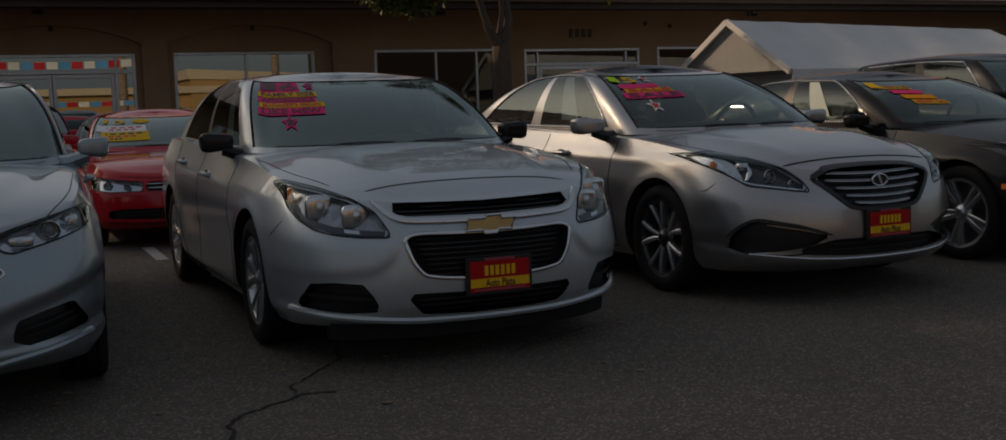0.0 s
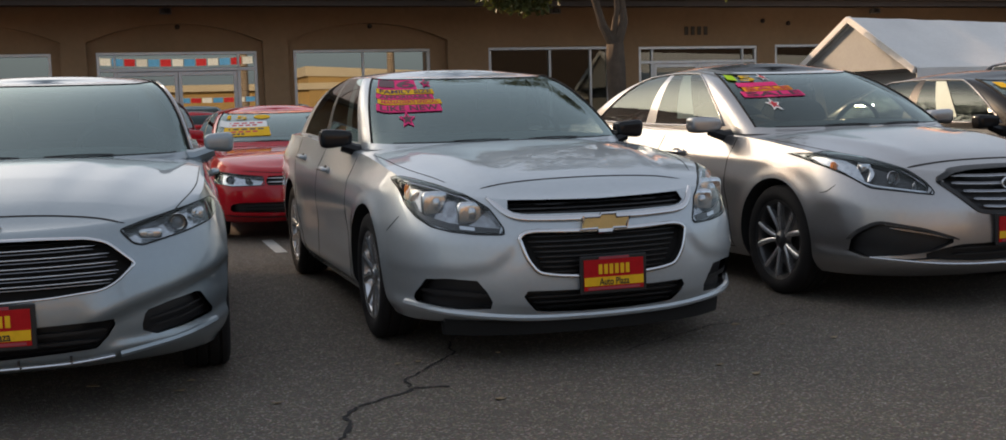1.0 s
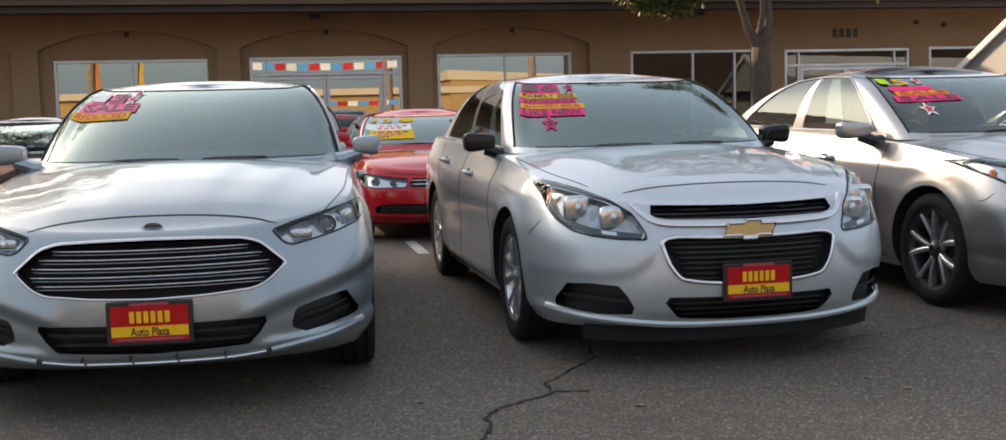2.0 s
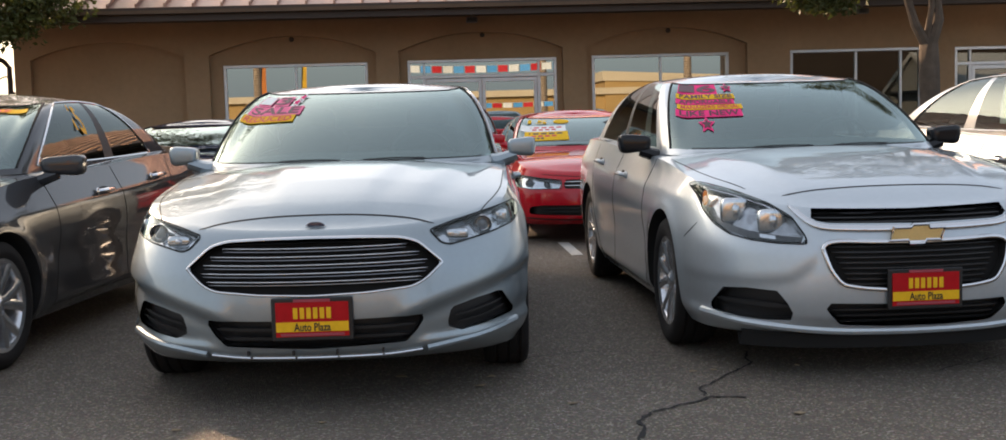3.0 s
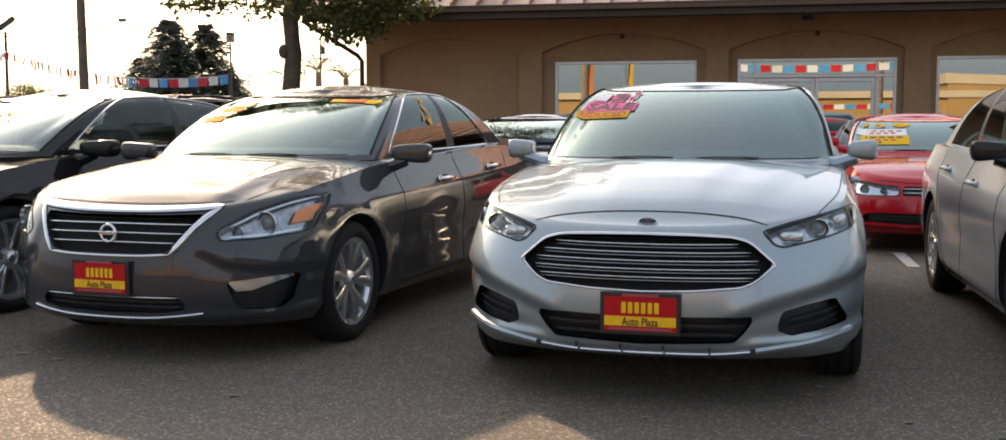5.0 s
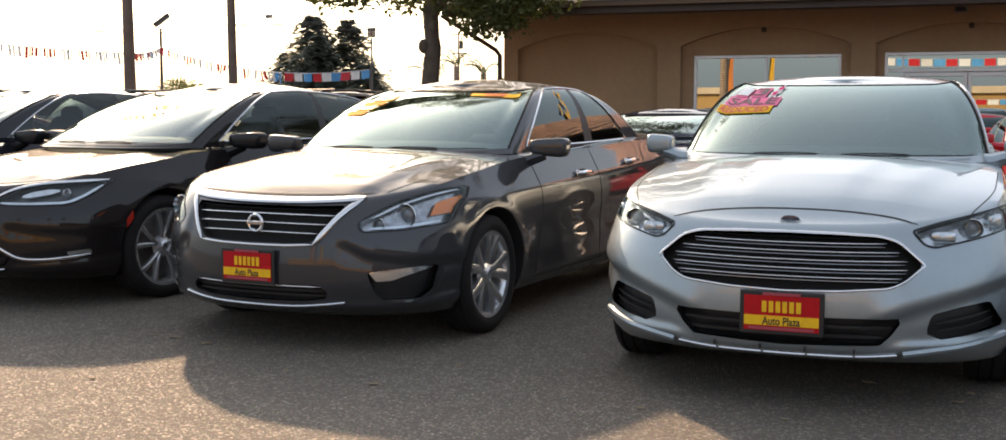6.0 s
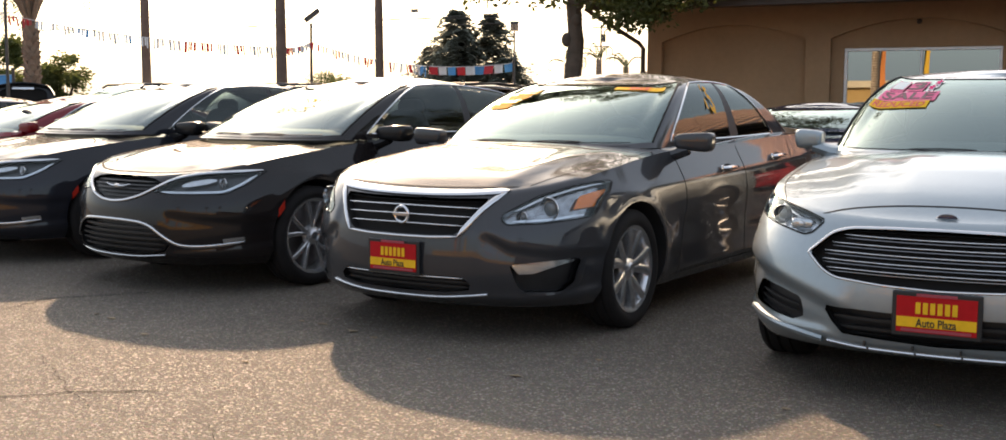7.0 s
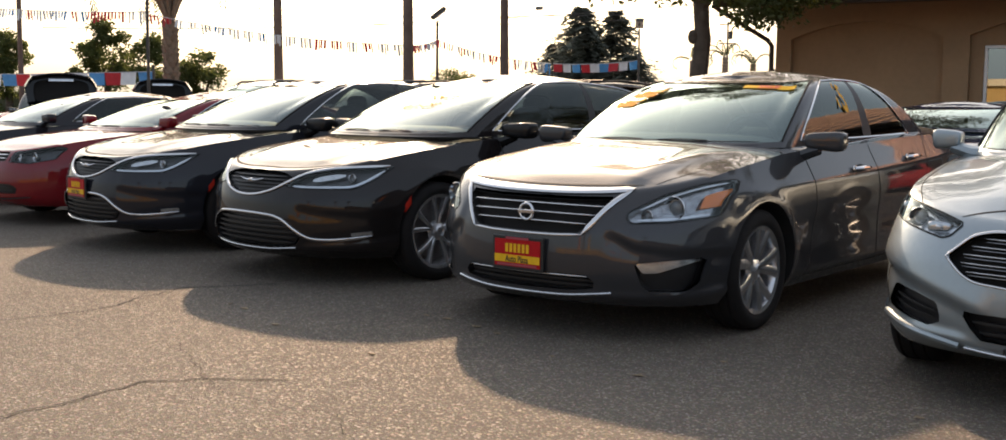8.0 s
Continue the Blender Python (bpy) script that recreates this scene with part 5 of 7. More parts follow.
    return c.place(-3.105, 6.027, -6.8)


def side_place(c, sg, i, j, lift=.006):
    """A place on a side window: i along the glass house, j up it, both from 0 to 1."""
    sh = c.sheet
    fj, fi = j * int(14 * c.fine), i * (sh.shape[1] - 1)
    j0, i0 = int(fj), int(fi)
    a, b = fi - i0, fj - j0
    x, y, z = (sh[j0, i0] * (1 - a) + sh[j0, i0 + 1] * a) * (1 - b) + (sh[j0 + 1, i0] * (1 - a) + sh[j0 + 1, i0 + 1] * a) * b
    return Vector((x, sg * (y + lift), z))


def side_year(c, sg, i0, i1, j0, j1):
    """The model year in orange figures, slanting down, on a side window."""
    lettering("window_sticker", "15", lambda a, b: side_place(c, sg, i0 + (i1 - i0) * (.85 * a - .75 * b + .6), j0 + (j1 - j0) * (.85 * b + .17 - .17 * a), .011), AMBERST, c.root)


def winged(paint, label, x, y, h, plate, tag):
    """The two dark sedans with a winged emblem and a chrome-edged lower grille."""
    c = Car(paint, label, wb=2.742, R=.338, FO=.98, n=2.3, hood=ridge([(.38, .60, .012, .1)]), spine=[(.85, .76), (.5, .855), (0, .935), (-.4, .98), (-3.2, 1.10), (-3.8, 1.08)],
            gf=(-.06, -1.16), gr=(-3.6, -2.45), pillars=(.82, .46, .50, .97), ga=(.42, .26), gw=(.765, .56), edge=[(-1.16, 1.36), (-1.7, 1.40), (-2.45, 1.33)], crease=[(.76, .86, .012, .06)], fine=1.2,
            sculpt=[([(0, .250), (.46, .256), (.60, .275), (.80, .30), (.95, .33)], -.014, .04, .05), ([(.50, .52), (.62, .50), (.80, .48), (.95, .48)], .010, .09, .07)])
    up = mirror_pts([(0, .752), (.2, .748), (.3, .738), (.41, .705)])
    lo = mirror_pts([(0, .592), (.12, .602), (.255, .635), (.41, .698)])
    g = c.pocket("grille", lo, up, PLASTIC, .03, both=False, nu=36, label="black mesh grille with a chrome lower edge")[0]
    for z, hw in ((.72, .34), (.695, .34), (.67, .30), (.645, .24), (.62, .15)):
        slats(c, "grille_mesh", [(z, hw)], TRIM, .008, -.014, 0, g)
    c.ribbon("grille_edge", mirror_pts([(0, .584), (.13, .594), (.26, .628), (.36, .680), (.46, .742), (.58, .772), (.70, .785), (.83, .793)]), .014, CHROME, off=.008, both=False, round_=.08)
    xx = c.hit(0, .68, "front").x
    e = part("emblem", *blob(.016, .05, .026, (xx + .006, 0, .682), 3, 14), CHROME, c.root, "chrome winged emblem")
    for s in (-1, 1):
        part("emblem_wing", *tube([(xx + .004, s * .02, .680), (xx + .002, s * .07, .684), (xx - .004, s * .135, .696)], .010, 6, taper=.003), CHROME, e)
    headlamp(c, [(.355, .655), (.46, .645), (.60, .645), (.765, .648), (.82, .709), (.838, .775)], [(.355, .662), (.462, .742), (.58, .766), (.699, .779), (.838, .788)],
             [(.73, .72, .036)], LAMPDARK, drl=[(.38, .658), (.55, .656), (.75, .662), (.80, .71), (.825, .77)])
    c.ribbon("lamp_reflector", [(.52, .70), (.62, .722), (.69, .735)], .035, REFLECTOR, off=-.016)
    up2 = mirror_pts([(0, .462), (.298, .455), (.38, .425), (.50, .338)])
    lo2 = mirror_pts([(0, .248), (.38, .256), (.46, .28), (.50, .330)])
    lg = c.pocket("lower_grille", lo2, up2, PLASTIC, .05, both=False, nu=36, nv=8)[0]
    slats(c, "grille_bar", [(.425, .36), (.39, .40), (.355, .44), (.32, .45), (.285, .42)], TRIM, .014, -.012, 0, lg)
    c.ribbon("chrome_swoop", mirror_pts([(0, .470), (.15, .469), (.30, .461), (.38, .436), (.46, .375), (.54, .324), (.60, .314), (.684, .314), (.78, .326), (.83, .342)]), .017, CHROME, off=.010, both=False, round_=.05)
    lip(c, "chrome_lip", mirror_pts([(0, .232), (.25, .236), (.46, .255)]), .006, CHROME, .006)
    c.patch("fog_lamp", [(.76, .335), (.83, .348)], [(.76, .36), (.83, .372)], REFLECTOR, off=.002, nu=8, nv=4)
    for s in (1, -1):
        c.patch("side_marker", [(.285, .545), (.335, .49)], [(.285, .595), (.335, .54)], SIDERED, "side", .003, both=False, nu=6, nv=4, label="orange-red side marker") if s > 0 else None
    c.ribbon("bonnet_gap", mirror_pts([(0, .768), (.2, .765), (.42, .775), (.6, .80)]), .006, SEAM, off=.0012, both=False, round_=.15, skirt=.004)
    c.ribbon("bonnet_side_gap", [(.60, 0.650), (.25, 0.755), (-.35, 0.795)], .0045, SEAM, "top", .0012, skirt=.004, round_=.2)
    if plate:
        dealer_plate(c, -.03, .50)
    c.arches()
    c.cabin(GLASS2, trim=CHROME, side_mat=SMOKESIDE)
    c.wheels("split", .254)
    c.mirrors(BLACK, -.70, 1.02, .985, (.14, .26, .125))
    c.doors(paint, DOORS, .84)
    c.body()
    if tag:
        sticker(c, -.14, .40, .36, .52, None, "REDUCED", YELLOW, .06)
        sticker(c, .00, .44, .56, .74, None, "SALE", YELLOW, .06)
    tagged(c.root, group="dark sedans with winged emblem")
    return c.place(x, y, h)


def champagne():
    c = Car(BEIGE, "grey-silver sedan with a hexagonal slatted grille and price sheets", wb=2.805, R=.335, FO=.94, axle=-.07, pillars=(.75, .475, .535, .93), n=2.4, hood=ridge([(.40, .62, .014, .08)]), crease=[(.80, .90, .016, .05)], sculpt=[([(0, .262), (.45, .268), (.65, .292), (.80, .31), (.95, .34)], -.012, .04, .05)],
            cap=BLACK, gf=(-.25, -1.30), gr=(-3.55, -2.45), edge=[(-1.30, 1.385), (-1.8, 1.42), (-2.5, 1.36)])
    up = mirror_pts([(0, .780), (.2, .777), (.32, .768), (.435, .724)])
    lo = mirror_pts([(0, .533), (.17, .536), (.25, .552), (.435, .715)])
    g = c.pocket("grille", lo, up, PLASTIC, .045, both=False, nu=40, nv=10, label="dark hexagonal grille with satin chrome slats")[0]
    c.ribbon("grille_surround", lo + up[::-1], .022, TRIM, both=False, closed=True, round_=.03, parent=g, off=.008)
    for z, h in ((.738, .37), (.696, .36), (.652, .31), (.608, .26), (.566, .21)):
        slats(c, "grille_bar", [(z, h)], DARKCHROME, .012, -.006, .012, g)
        slats(c, "grille_edge", [(z - .006, h)], ALLOY, .003, -.004, .012, g)
    x = c.hit(0, .692, "front").x
    e = part("emblem", *tube([(x + .006, .056 * math.cos(a), .692 + .033 * math.sin(a)) for a in np.linspace(0, 2 * np.pi, 32)[:-1]], .006, 8, True), CHROME, c.root, "chrome oval emblem")
    part("emblem_plate", *moved(lathe([(.001, .004), (.05, .003), (.052, -.004)], 24, "x"), Matrix.Translation((x + .002, 0, .692)) @ Matrix.Diagonal((1, 1, .6, 1))), TRIM, e)
    part("emblem_stroke", *moved(box(.008, .014, .056, (0, 0, 0), .003), Matrix.Translation((x + .010, 0, .692)) @ Matrix.Rotation(radians(24), 4, "X")), CHROME, e, smooth=False)
    headlamp(c, [(.475, .645), (.55, .655), (.75, .684), (.829, .776), (.852, .81)], [(.475, .665), (.50, .715), (.56, .786), (.673, .852), (.766, .878), (.852, .865)],
             [(.64, .745, .042), (.55, .70, .026), (.72, .80, 0, .07, .05)], LAMPDARK, drl=[(.74, .72), (.70, .78), (.72, .83)])
    c.ribbon("lamp_sill", [(.49, .660), (.56, .669), (.745, .700), (.80, .762)], .009, REFLECTOR, off=-.012)
    c.ribbon("lamp_brow", [(.495, .69), (.565, .774), (.675, .838), (.76, .864)], .009, REFLECTOR, off=-.012)
    c.patch("corner_reflector", [(.752, .726), (.80, .768), (.84, .815)], [(.752, .862), (.80, .868), (.84, .858)], LAMPREF, off=-.024, skirt=.012, nu=12, nv=5)
    for sg in (1, -1):
        part("amber_reflector", *blob(.03, .035, .06, c.hit(sg * .825, .80, "front", off=-.015), 3, 10), AMBER, c.root)
    c.pocket("fog_lamp_recess", [(.38, .392), (.50, .335), (.65, .312), (.77, .302), (.83, .330)], [(.38, .400), (.55, .450), (.743, .490), (.80, .45), (.83, .40)], PLASTIC, .045)
    c.ribbon("recess_frame", [(.37, .398), (.55, .458), (.745, .500), (.81, .452), (.84, .395)], .016, TRIM, off=.003)
    c.ribbon("bumper_slot", [(.46, .300), (.62, .288), (.78, .300), (.835, .335)], .009, SEAM, off=.002)
    c.ribbon("light_strip", [(.40, .402), (.55, .438), (.70, .466)], .010, DARKCHROME, off=-.008)
    lg = c.pocket("lower_grille", mirror_pts([(0, .272), (.3, .276), (.50, .290), (.58, .302)]), mirror_pts([(0, .374), (.35, .372), (.46, .350), (.58, .308)]), PLASTIC, .05, both=False, nu=36)[0]
    slats(c, "grille_bar", [(.345, .38), (.31, .38)], TRIM, .012, -.02, 0, lg)
    lip(c, "bumper_lip", mirror_pts([(0, .255), (.3, .258), (.5, .268), (.65, .285), (.77, .298)]), .007, ALLOY, .006)
    c.ribbon("bonnet_gap", mirror_pts([(0, .822), (.2, .820), (.40, .808), (.54, .79)]), .007, SEAM, off=.0012, both=False, round_=.15, skirt=.004)
    c.ribbon("bonnet_side_gap", [(.55, 0.630), (.25, 0.755), (-.35, 0.795)], .0045, SEAM, "top", .0012, skirt=.004, round_=.2)
    dealer_plate(c, 0, .445)
    c.arches()
    c.cabin(CLEARSCREEN, trim=DARKCHROME, side_mat=CLEARSIDE, bpost=BEIGE)
    c.wheels("thin", .243, ALLOY, rim_mat=ALLOY_DARK)
    c.mirrors(BEIGE, -.84, 1.035, .965, (.12, .22, .12), TRIM)
    c.doors(BEIGE, DOORS, .84)
    c.ribbon("bumper_gap", [(.45, .70), (.40, .655), (.35, .65)], .006, SEAM, "side", .0012, skirt=.004)
    c.body()
    sticker(c, -.93, -.83, .77, .95, None, "1", LIME)
    sticker(c, -.81, -.64, .77, .95, None, "5", YELLOW)
    star(c, -.53, .89, .06, WHITEST, REDINK)
    sticker(c, -.88, -.48, .66, .745, PINK, None, None, .03)
    sticker(c, -.86, -.38, .57, .655, ORANGE, "SALE", REDINK, .03)
    sticker(c, -.90, -.33, .46, .565, PINK, "SALE", MAGENTA, .03)
    star(c, -.72, .34, .065, WHITEST, REDINK)
    side_paper(c, -1, .375, .44, .14, .79)
    return c.place(4.66, 6.087, 1.6)


def black_coupe_nose():
    c = Car(BLACK, "black sedan with amber side marker and bright stickers", wb=2.76, R=.333, FO=.85, n=2.5, gf=(-.32, -1.30), edge=[(-1.3, 1.30), (-1.9, 1.335), (-2.6, 1.28)], belt=[(-.3, .925), (-1.5, .93), (-3.4, .98)], shoulder=[(.95, .70), (.6, .77), (.3, .82), (0, .86), (-.5, .905), (-1.5, .93), (-2.8, .97), (-3.9, .97)], spine=[(.85, .74), (.5, .84), (0, .92), (-.4, .96), (-3.2, 1.05), (-3.8, 1.03)], crease=[(.70, .86, .014, .05)])
    g = c.pocket("grille", mirror_pts([(0, .52), (.30, .53), (.36, .62)]), mirror_pts([(0, .74), (.33, .735), (.36, .70)]), PLASTIC, .04, both=False)[0]
    slats(c, "grille_bar", [(.69, .33), (.64, .33), (.59, .32)], CHROME, .012, -.004, 0, g)
    headlamp(c, [(.45, .64), (.70, .65), (.85, .72)], [(.45, .70), (.60, .77), (.80, .83), (.85, .82)], [(.64, .71, .045)], LAMPDARK)
    c.patch("side_marker", [(.36, .52), (.46, .515)], [(.36, .555), (.46, .545)], AMBER, "side", .003, nu=6, nv=3, label="amber side marker")
    c.arches()
    c.cabin(CLEARSCREEN, trim=DARKCHROME, side_mat=SMOKESIDE)
    c.wheels("double", .246)
    c.mirrors(BLACK, -.94, .985, .94, (.11, .19, .115))
    c.doors(CHROME, DOORS, .84)
    c.body()
    sticker(c, -.92, -.80, .70, .92, None, "1", YELLOW)
    for q in range(4):
        sticker(c, -.80 + .035 * q, -.46 + .05 * q, .72 - .12 * q, .81 - .12 * q, (YELLOW, PINK, ORANGE, YELLOW)[q], ("REDUCED", None, None, "MUST GO")[q], (MAGENTA, None, None, REDINK)[q], -.02)
    side_paper(c, -1, .385, .445, .14, .79, .008)
    return c.place(7.08, 6.15, 4)


CLEARSIDE = glass("lightly_tinted_side_glass", (0.58, 0.61, 0.60), 1.65)
SMOKESIDE = glass("smoked_side_glass", (0.36, 0.38, 0.38), 1.6)
# Gloss cut below GLASS, standing in for the darker surroundings these cars mirror.
CLEARSCREEN = glass("muted_windscreen_glass", (0.40, 0.48, 0.46), 1.95, 0.0, (0.88, 1.0, 0.97))
LAMPMID = material("dark_lamp_housing", (0.36, 0.37, 0.385), 0.22, 0.85, var=0.5, scale=30)
LAMPREF = material("grey_lamp_housing", (0.56, 0.58, 0.60), 0.16, 0.9, var=0.2, scale=35)
silver_slatted()
silver_split()
gunmetal()
winged(GRAPHITE, "dark graphite sedan with chrome swoop and no plate", -5.515, 6.56, -12, False, True)
winged(SLATE, "dark slate sedan with chrome swoop and dealer plate", -7.75, 7.0, -14, True, False)
champagne()
black_coupe_nose()


# ---------------------------------------------------------------- cars behind and beyond
def simple_car(paint, label, x, y, h, kind="five", trim=None, slim=False, name="sedan", category="car", **k):
    c = Car(paint, label, category, name, fine=.8, **k)
    if slim:
        g = c.pocket("grille", mirror_pts([(0, .525), (.40, .53)]), mirror_pts([(0, .618), (.40, .614)]), PLASTIC, .03, both=False, nu=24)[0]
        slats(c, "grille_bar", [(.596, .39), (.560, .39)], CHROME, .008, -.002, 0, g)
        headlamp(c, [(.42, .533), (.70, .528), (.83, .55)], [(.42, .611), (.62, .632), (.80, .660), (.83, .64)], [(.72, .588, .040), (.56, .576, .030)], REFLECTOR)
        lg = c.pocket("lower_grille", mirror_pts([(0, .268), (.72, .29)]), mirror_pts([(0, .375), (.60, .378), (.72, .36)]), PLASTIC, .04, both=False, nu=24)[0]
        slats(c, "grille_bar", [(.345, .60), (.315, .62)], TRIM, .012, -.01, 0, lg)
        c.ribbon("bumper_lip", mirror_pts([(0, .235), (.4, .237), (.76, .255)]), .012, SEAM, off=.003, both=False)
        c.ribbon("bonnet_gap", mirror_pts([(0, .645), (.3, .642), (.60, .665)]), .006, SEAM, off=.0012, both=False, skirt=.004)
    else:
        g = c.pocket("grille", mirror_pts([(0, .60), (.42, .615)]), mirror_pts([(0, .70), (.42, .705)]), PLASTIC, .03, both=False, nu=24)[0]
        slats(c, "grille_bar", [(.675, .40), (.64, .40)], CHROME, .009, -.004, .004, g)
        headlamp(c, [(.47, .61), (.70, .60), (.83, .64)], [(.47, .70), (.66, .73), (.80, .76), (.83, .74)], [(.70, .67, .045), (.57, .66, .035)], LAMPDARK if paint is DARKRED else LAMPREF)
        lg = c.pocket("lower_grille", mirror_pts([(0, .30), (.60, .31)]), mirror_pts([(0, .40), (.52, .40), (.60, .38)]), PLASTIC, .04, both=False, nu=24)[0]
        slats(c, "grille_bar", [(.37, .50), (.335, .54)], TRIM, .012, -.01, 0, lg)
        c.ribbon("bumper_lip", mirror_pts([(0, .25), (.4, .255), (.72, .28)]), .014, TRIM, off=.008, both=False)
    c.arches()
    c.cabin(GLASS2 if paint in (DARKRED, SLATE) else GLASS, trim=trim)
    c.wheels(kind, .22)
    c.mirrors(paint, -.62, .99, .95)
    c.doors(paint, DOORS, .84)
    c.body()
    c.place(x, y, h)
    return c


LOW = dict(spine=[(.85, .71), (.5, .80), (0, .875), (-.4, .915), (-3.2, 1.01), (-3.8, .99)], shoulder=[(.95, .68), (.6, .74), (.3, .80), (0, .84), (-.5, .885), (-1.5, .91), (-2.8, .95), (-3.9, .95)], belt=[(-.3, .90), (-1.5, .905), (-3.4, .95)], edge=[(-1.28, 1.235), (-1.9, 1.27), (-2.6, 1.22)])
r = simple_car(RED, "bright red compact sedan with yellow and white sale stickers", 1.62, 11.55, 0, slim=True, wb=2.65, FO=.88, W=.89, n=2.7, gw=(.77, .57), edge=[(-1.28, 1.205), (-1.9, 1.235), (-2.6, 1.185)], spine=[(.85, .68), (.5, .765), (0, .835), (-.4, .875), (-3.2, .98), (-3.8, .96)], shoulder=[(.95, .65), (.6, .71), (.3, .765), (0, .80), (-.5, .85), (-1.5, .88), (-2.8, .92), (-3.9, .92)], belt=[(-.3, .865), (-1.5, .885), (-3.4, .92)])
sticker(r, -.92, -.56, .70, .90, None, "15", YELLOW)
part("oval_sticker", [r.on_glass(-.33 + .14 * math.cos(a), .83 + .09 * math.sin(a), .006) for a in np.linspace(0, 2 * np.pi, 17)[:-1]], [tuple(range(16))], YELLOW, r.root, smooth=False)
sticker(r, -.97, -.27, .42, .63, WHITEST, None, None, .03)
sticker(r, -.90, -.25, .14, .42, YELLOW, None, None, .03)
for q, m_, w in ((.54, REDINK, .6), (.46, REDINK, .5), (.33, INK, .6), (.25, REDINK, .5), (.17, INK, .3)):
    for k in range(5):
        s_ = -.90 + w * k / 5
        sticker(r, s_, s_ + w * .14, q + .006 * k, q + .05 + .006 * k, m_, None, None, .004, "print_mark")
simple_car(NAVY, "dark blue sedan parked behind the front row", -2.75, 12.6, 0, wb=2.7, W=.90, edge=[(-1.28, 1.22), (-1.9, 1.25), (-2.6, 1.20)], spine=[(.85, .75), (.5, .84), (0, .91), (-.4, .95), (-3.2, 1.04), (-3.8, 1.02)])
simple_car(DARKRED, "deep red low sedan with a sloping roof", -10.25, 7.7, -15, "double", CHROME, wb=2.70, gf=(-.2, -1.3), gr=(-3.6, -2.4), FO=.9, **LOW)
simple_car(SLATE, "blue-grey sedan at the far end of the row", -12.85, 8.25, -16, "ten", CHROME, **LOW)


def suv(paint, label, x, y, h, rails=True):
    c = Car(paint, label, "suv", "suv", fine=.7, wb=2.75, R=.36, FO=.88, RO=.95, W=.93, zbf=.24, zbs=.26,
            shoulder=[(.9, .85), (.5, .95), (0, 1.02), (-1.5, 1.08), (-3.7, 1.12)], spine=[(.8, .92), (.4, 1.04), (-.3, 1.12), (-3.6, 1.16)],
            gf=(-.35, -1.15), gr=(-3.55, -3.25), gw=(.80, .63), belt=[(-.3, 1.06), (-3.5, 1.12)], edge=[(-1.15, 1.52), (-2.0, 1.57), (-3.3, 1.52)], crown=.05, pillars=(.80, .40, .45, .97))
    g = c.pocket("grille", mirror_pts([(0, .62), (.40, .64)]), mirror_pts([(0, .80), (.42, .80)]), PLASTIC, .03, both=False, nu=24)[0]
    slats(c, "grille_bar", [(.76, .40), (.71, .40), (.67, .40)], CHROME, .012, -.004, 0, g)
    headlamp(c, [(.50, .70), (.85, .74)], [(.50, .80), (.70, .86), (.85, .88)], [(.66, .77, .05)], LAMPREF)
    c.arches()
    c.cabin(trim=CHROME, side_mat=PRIVACY)
    c.wheels("five", .235)
    c.mirrors(paint, -.62, 1.12, 1.0)
    c.body()
    if rails:
        for s in (-1, 1):
            part("roof_rail", *tube([(-1.25, s * .58, 1.53), (-1.35, s * .58, 1.58), (-2.2, s * .58, 1.615), (-3.0, s * .58, 1.58), (-3.1, s * .58, 1.53)], .020, 8), TRIM, c.root)
        for xr in (-1.7, -2.7):
            part("roof_bar", *tube([(xr, -.58, 1.61), (xr, .58, 1.61)], .018, 8), TRIM, c.root)
    c.place(x, y, h)
    return c


suv(BLACK, "black suv with roof rails behind the front row", -9.6, 15.2, -10)
suv(SILVER, "silver suv with dark roof rails", -15.5, 14.3, -12)
suv(BLACK, "black suv with roof rails in the second row", -13.0, 14.9, -12)


def open_boot(paint, label, x, y, h):
    """A sedan seen from its tail, with the boot lid standing up."""
    c = simple_car(paint, label, x, y, h)
    m = Matrix.Translation((-3.05, 0, 1.05)) @ Matrix.Rotation(radians(12), 4, "Y")
    n = 20
    rim, foot, lipv = [], [], []
    for i in range(n + 1):
        t = 2 * i / n - 1
        top = .66 - .05 * t * t - .16 * max(abs(t) - .84, 0) / .16
        rim.append((0, .66 * t, top))
        foot.append((.04, .58 * t, .02))
        lipv.append((-.22, .63 * t, top - .035 - .06 * t * t))
    rows = [[(x + .05, y, z - .03) for x, y, z in foot], [(x + .06, y, z + .015) for x, y, z in rim], [(x, y, z + .022) for x, y, z in lipv], lipv, [(x, y, z - .035) for x, y, z in rim], foot]
    vs = [Vector(q) for r in rows for q in r]
    fs = [(r * (n + 1) + i, r * (n + 1) + i + 1, ((r + 1) % 6) * (n + 1) + i + 1, ((r + 1) % 6) * (n + 1) + i) for r in range(6) for i in range(n)]
    lid = part("boot_lid", *moved((vs, fs), m), paint, c.root, "boot lid standing open")
    part("lid_lining", *moved(blob(.03, 1.0, .46, (.0, 0, .33), 4, 24), m), LINER, lid)
    part("plate_recess", *moved(box(.02, .46, .06, (-.06, 0, .54), .008), m), ALLOY, lid, smooth=False)
    for s in (-1, 1):
        part("lid_strut", *tube([(-3.0, s * .62, 1.0), (-2.95, s * .62, 1.35)], .012, 6), STEELROD, c.root)
        part("tail_lamp", *blob(.10, .40, .16, (-3.80, s * .62, .88), 4, 16), TAILRED, c.root)
    return c


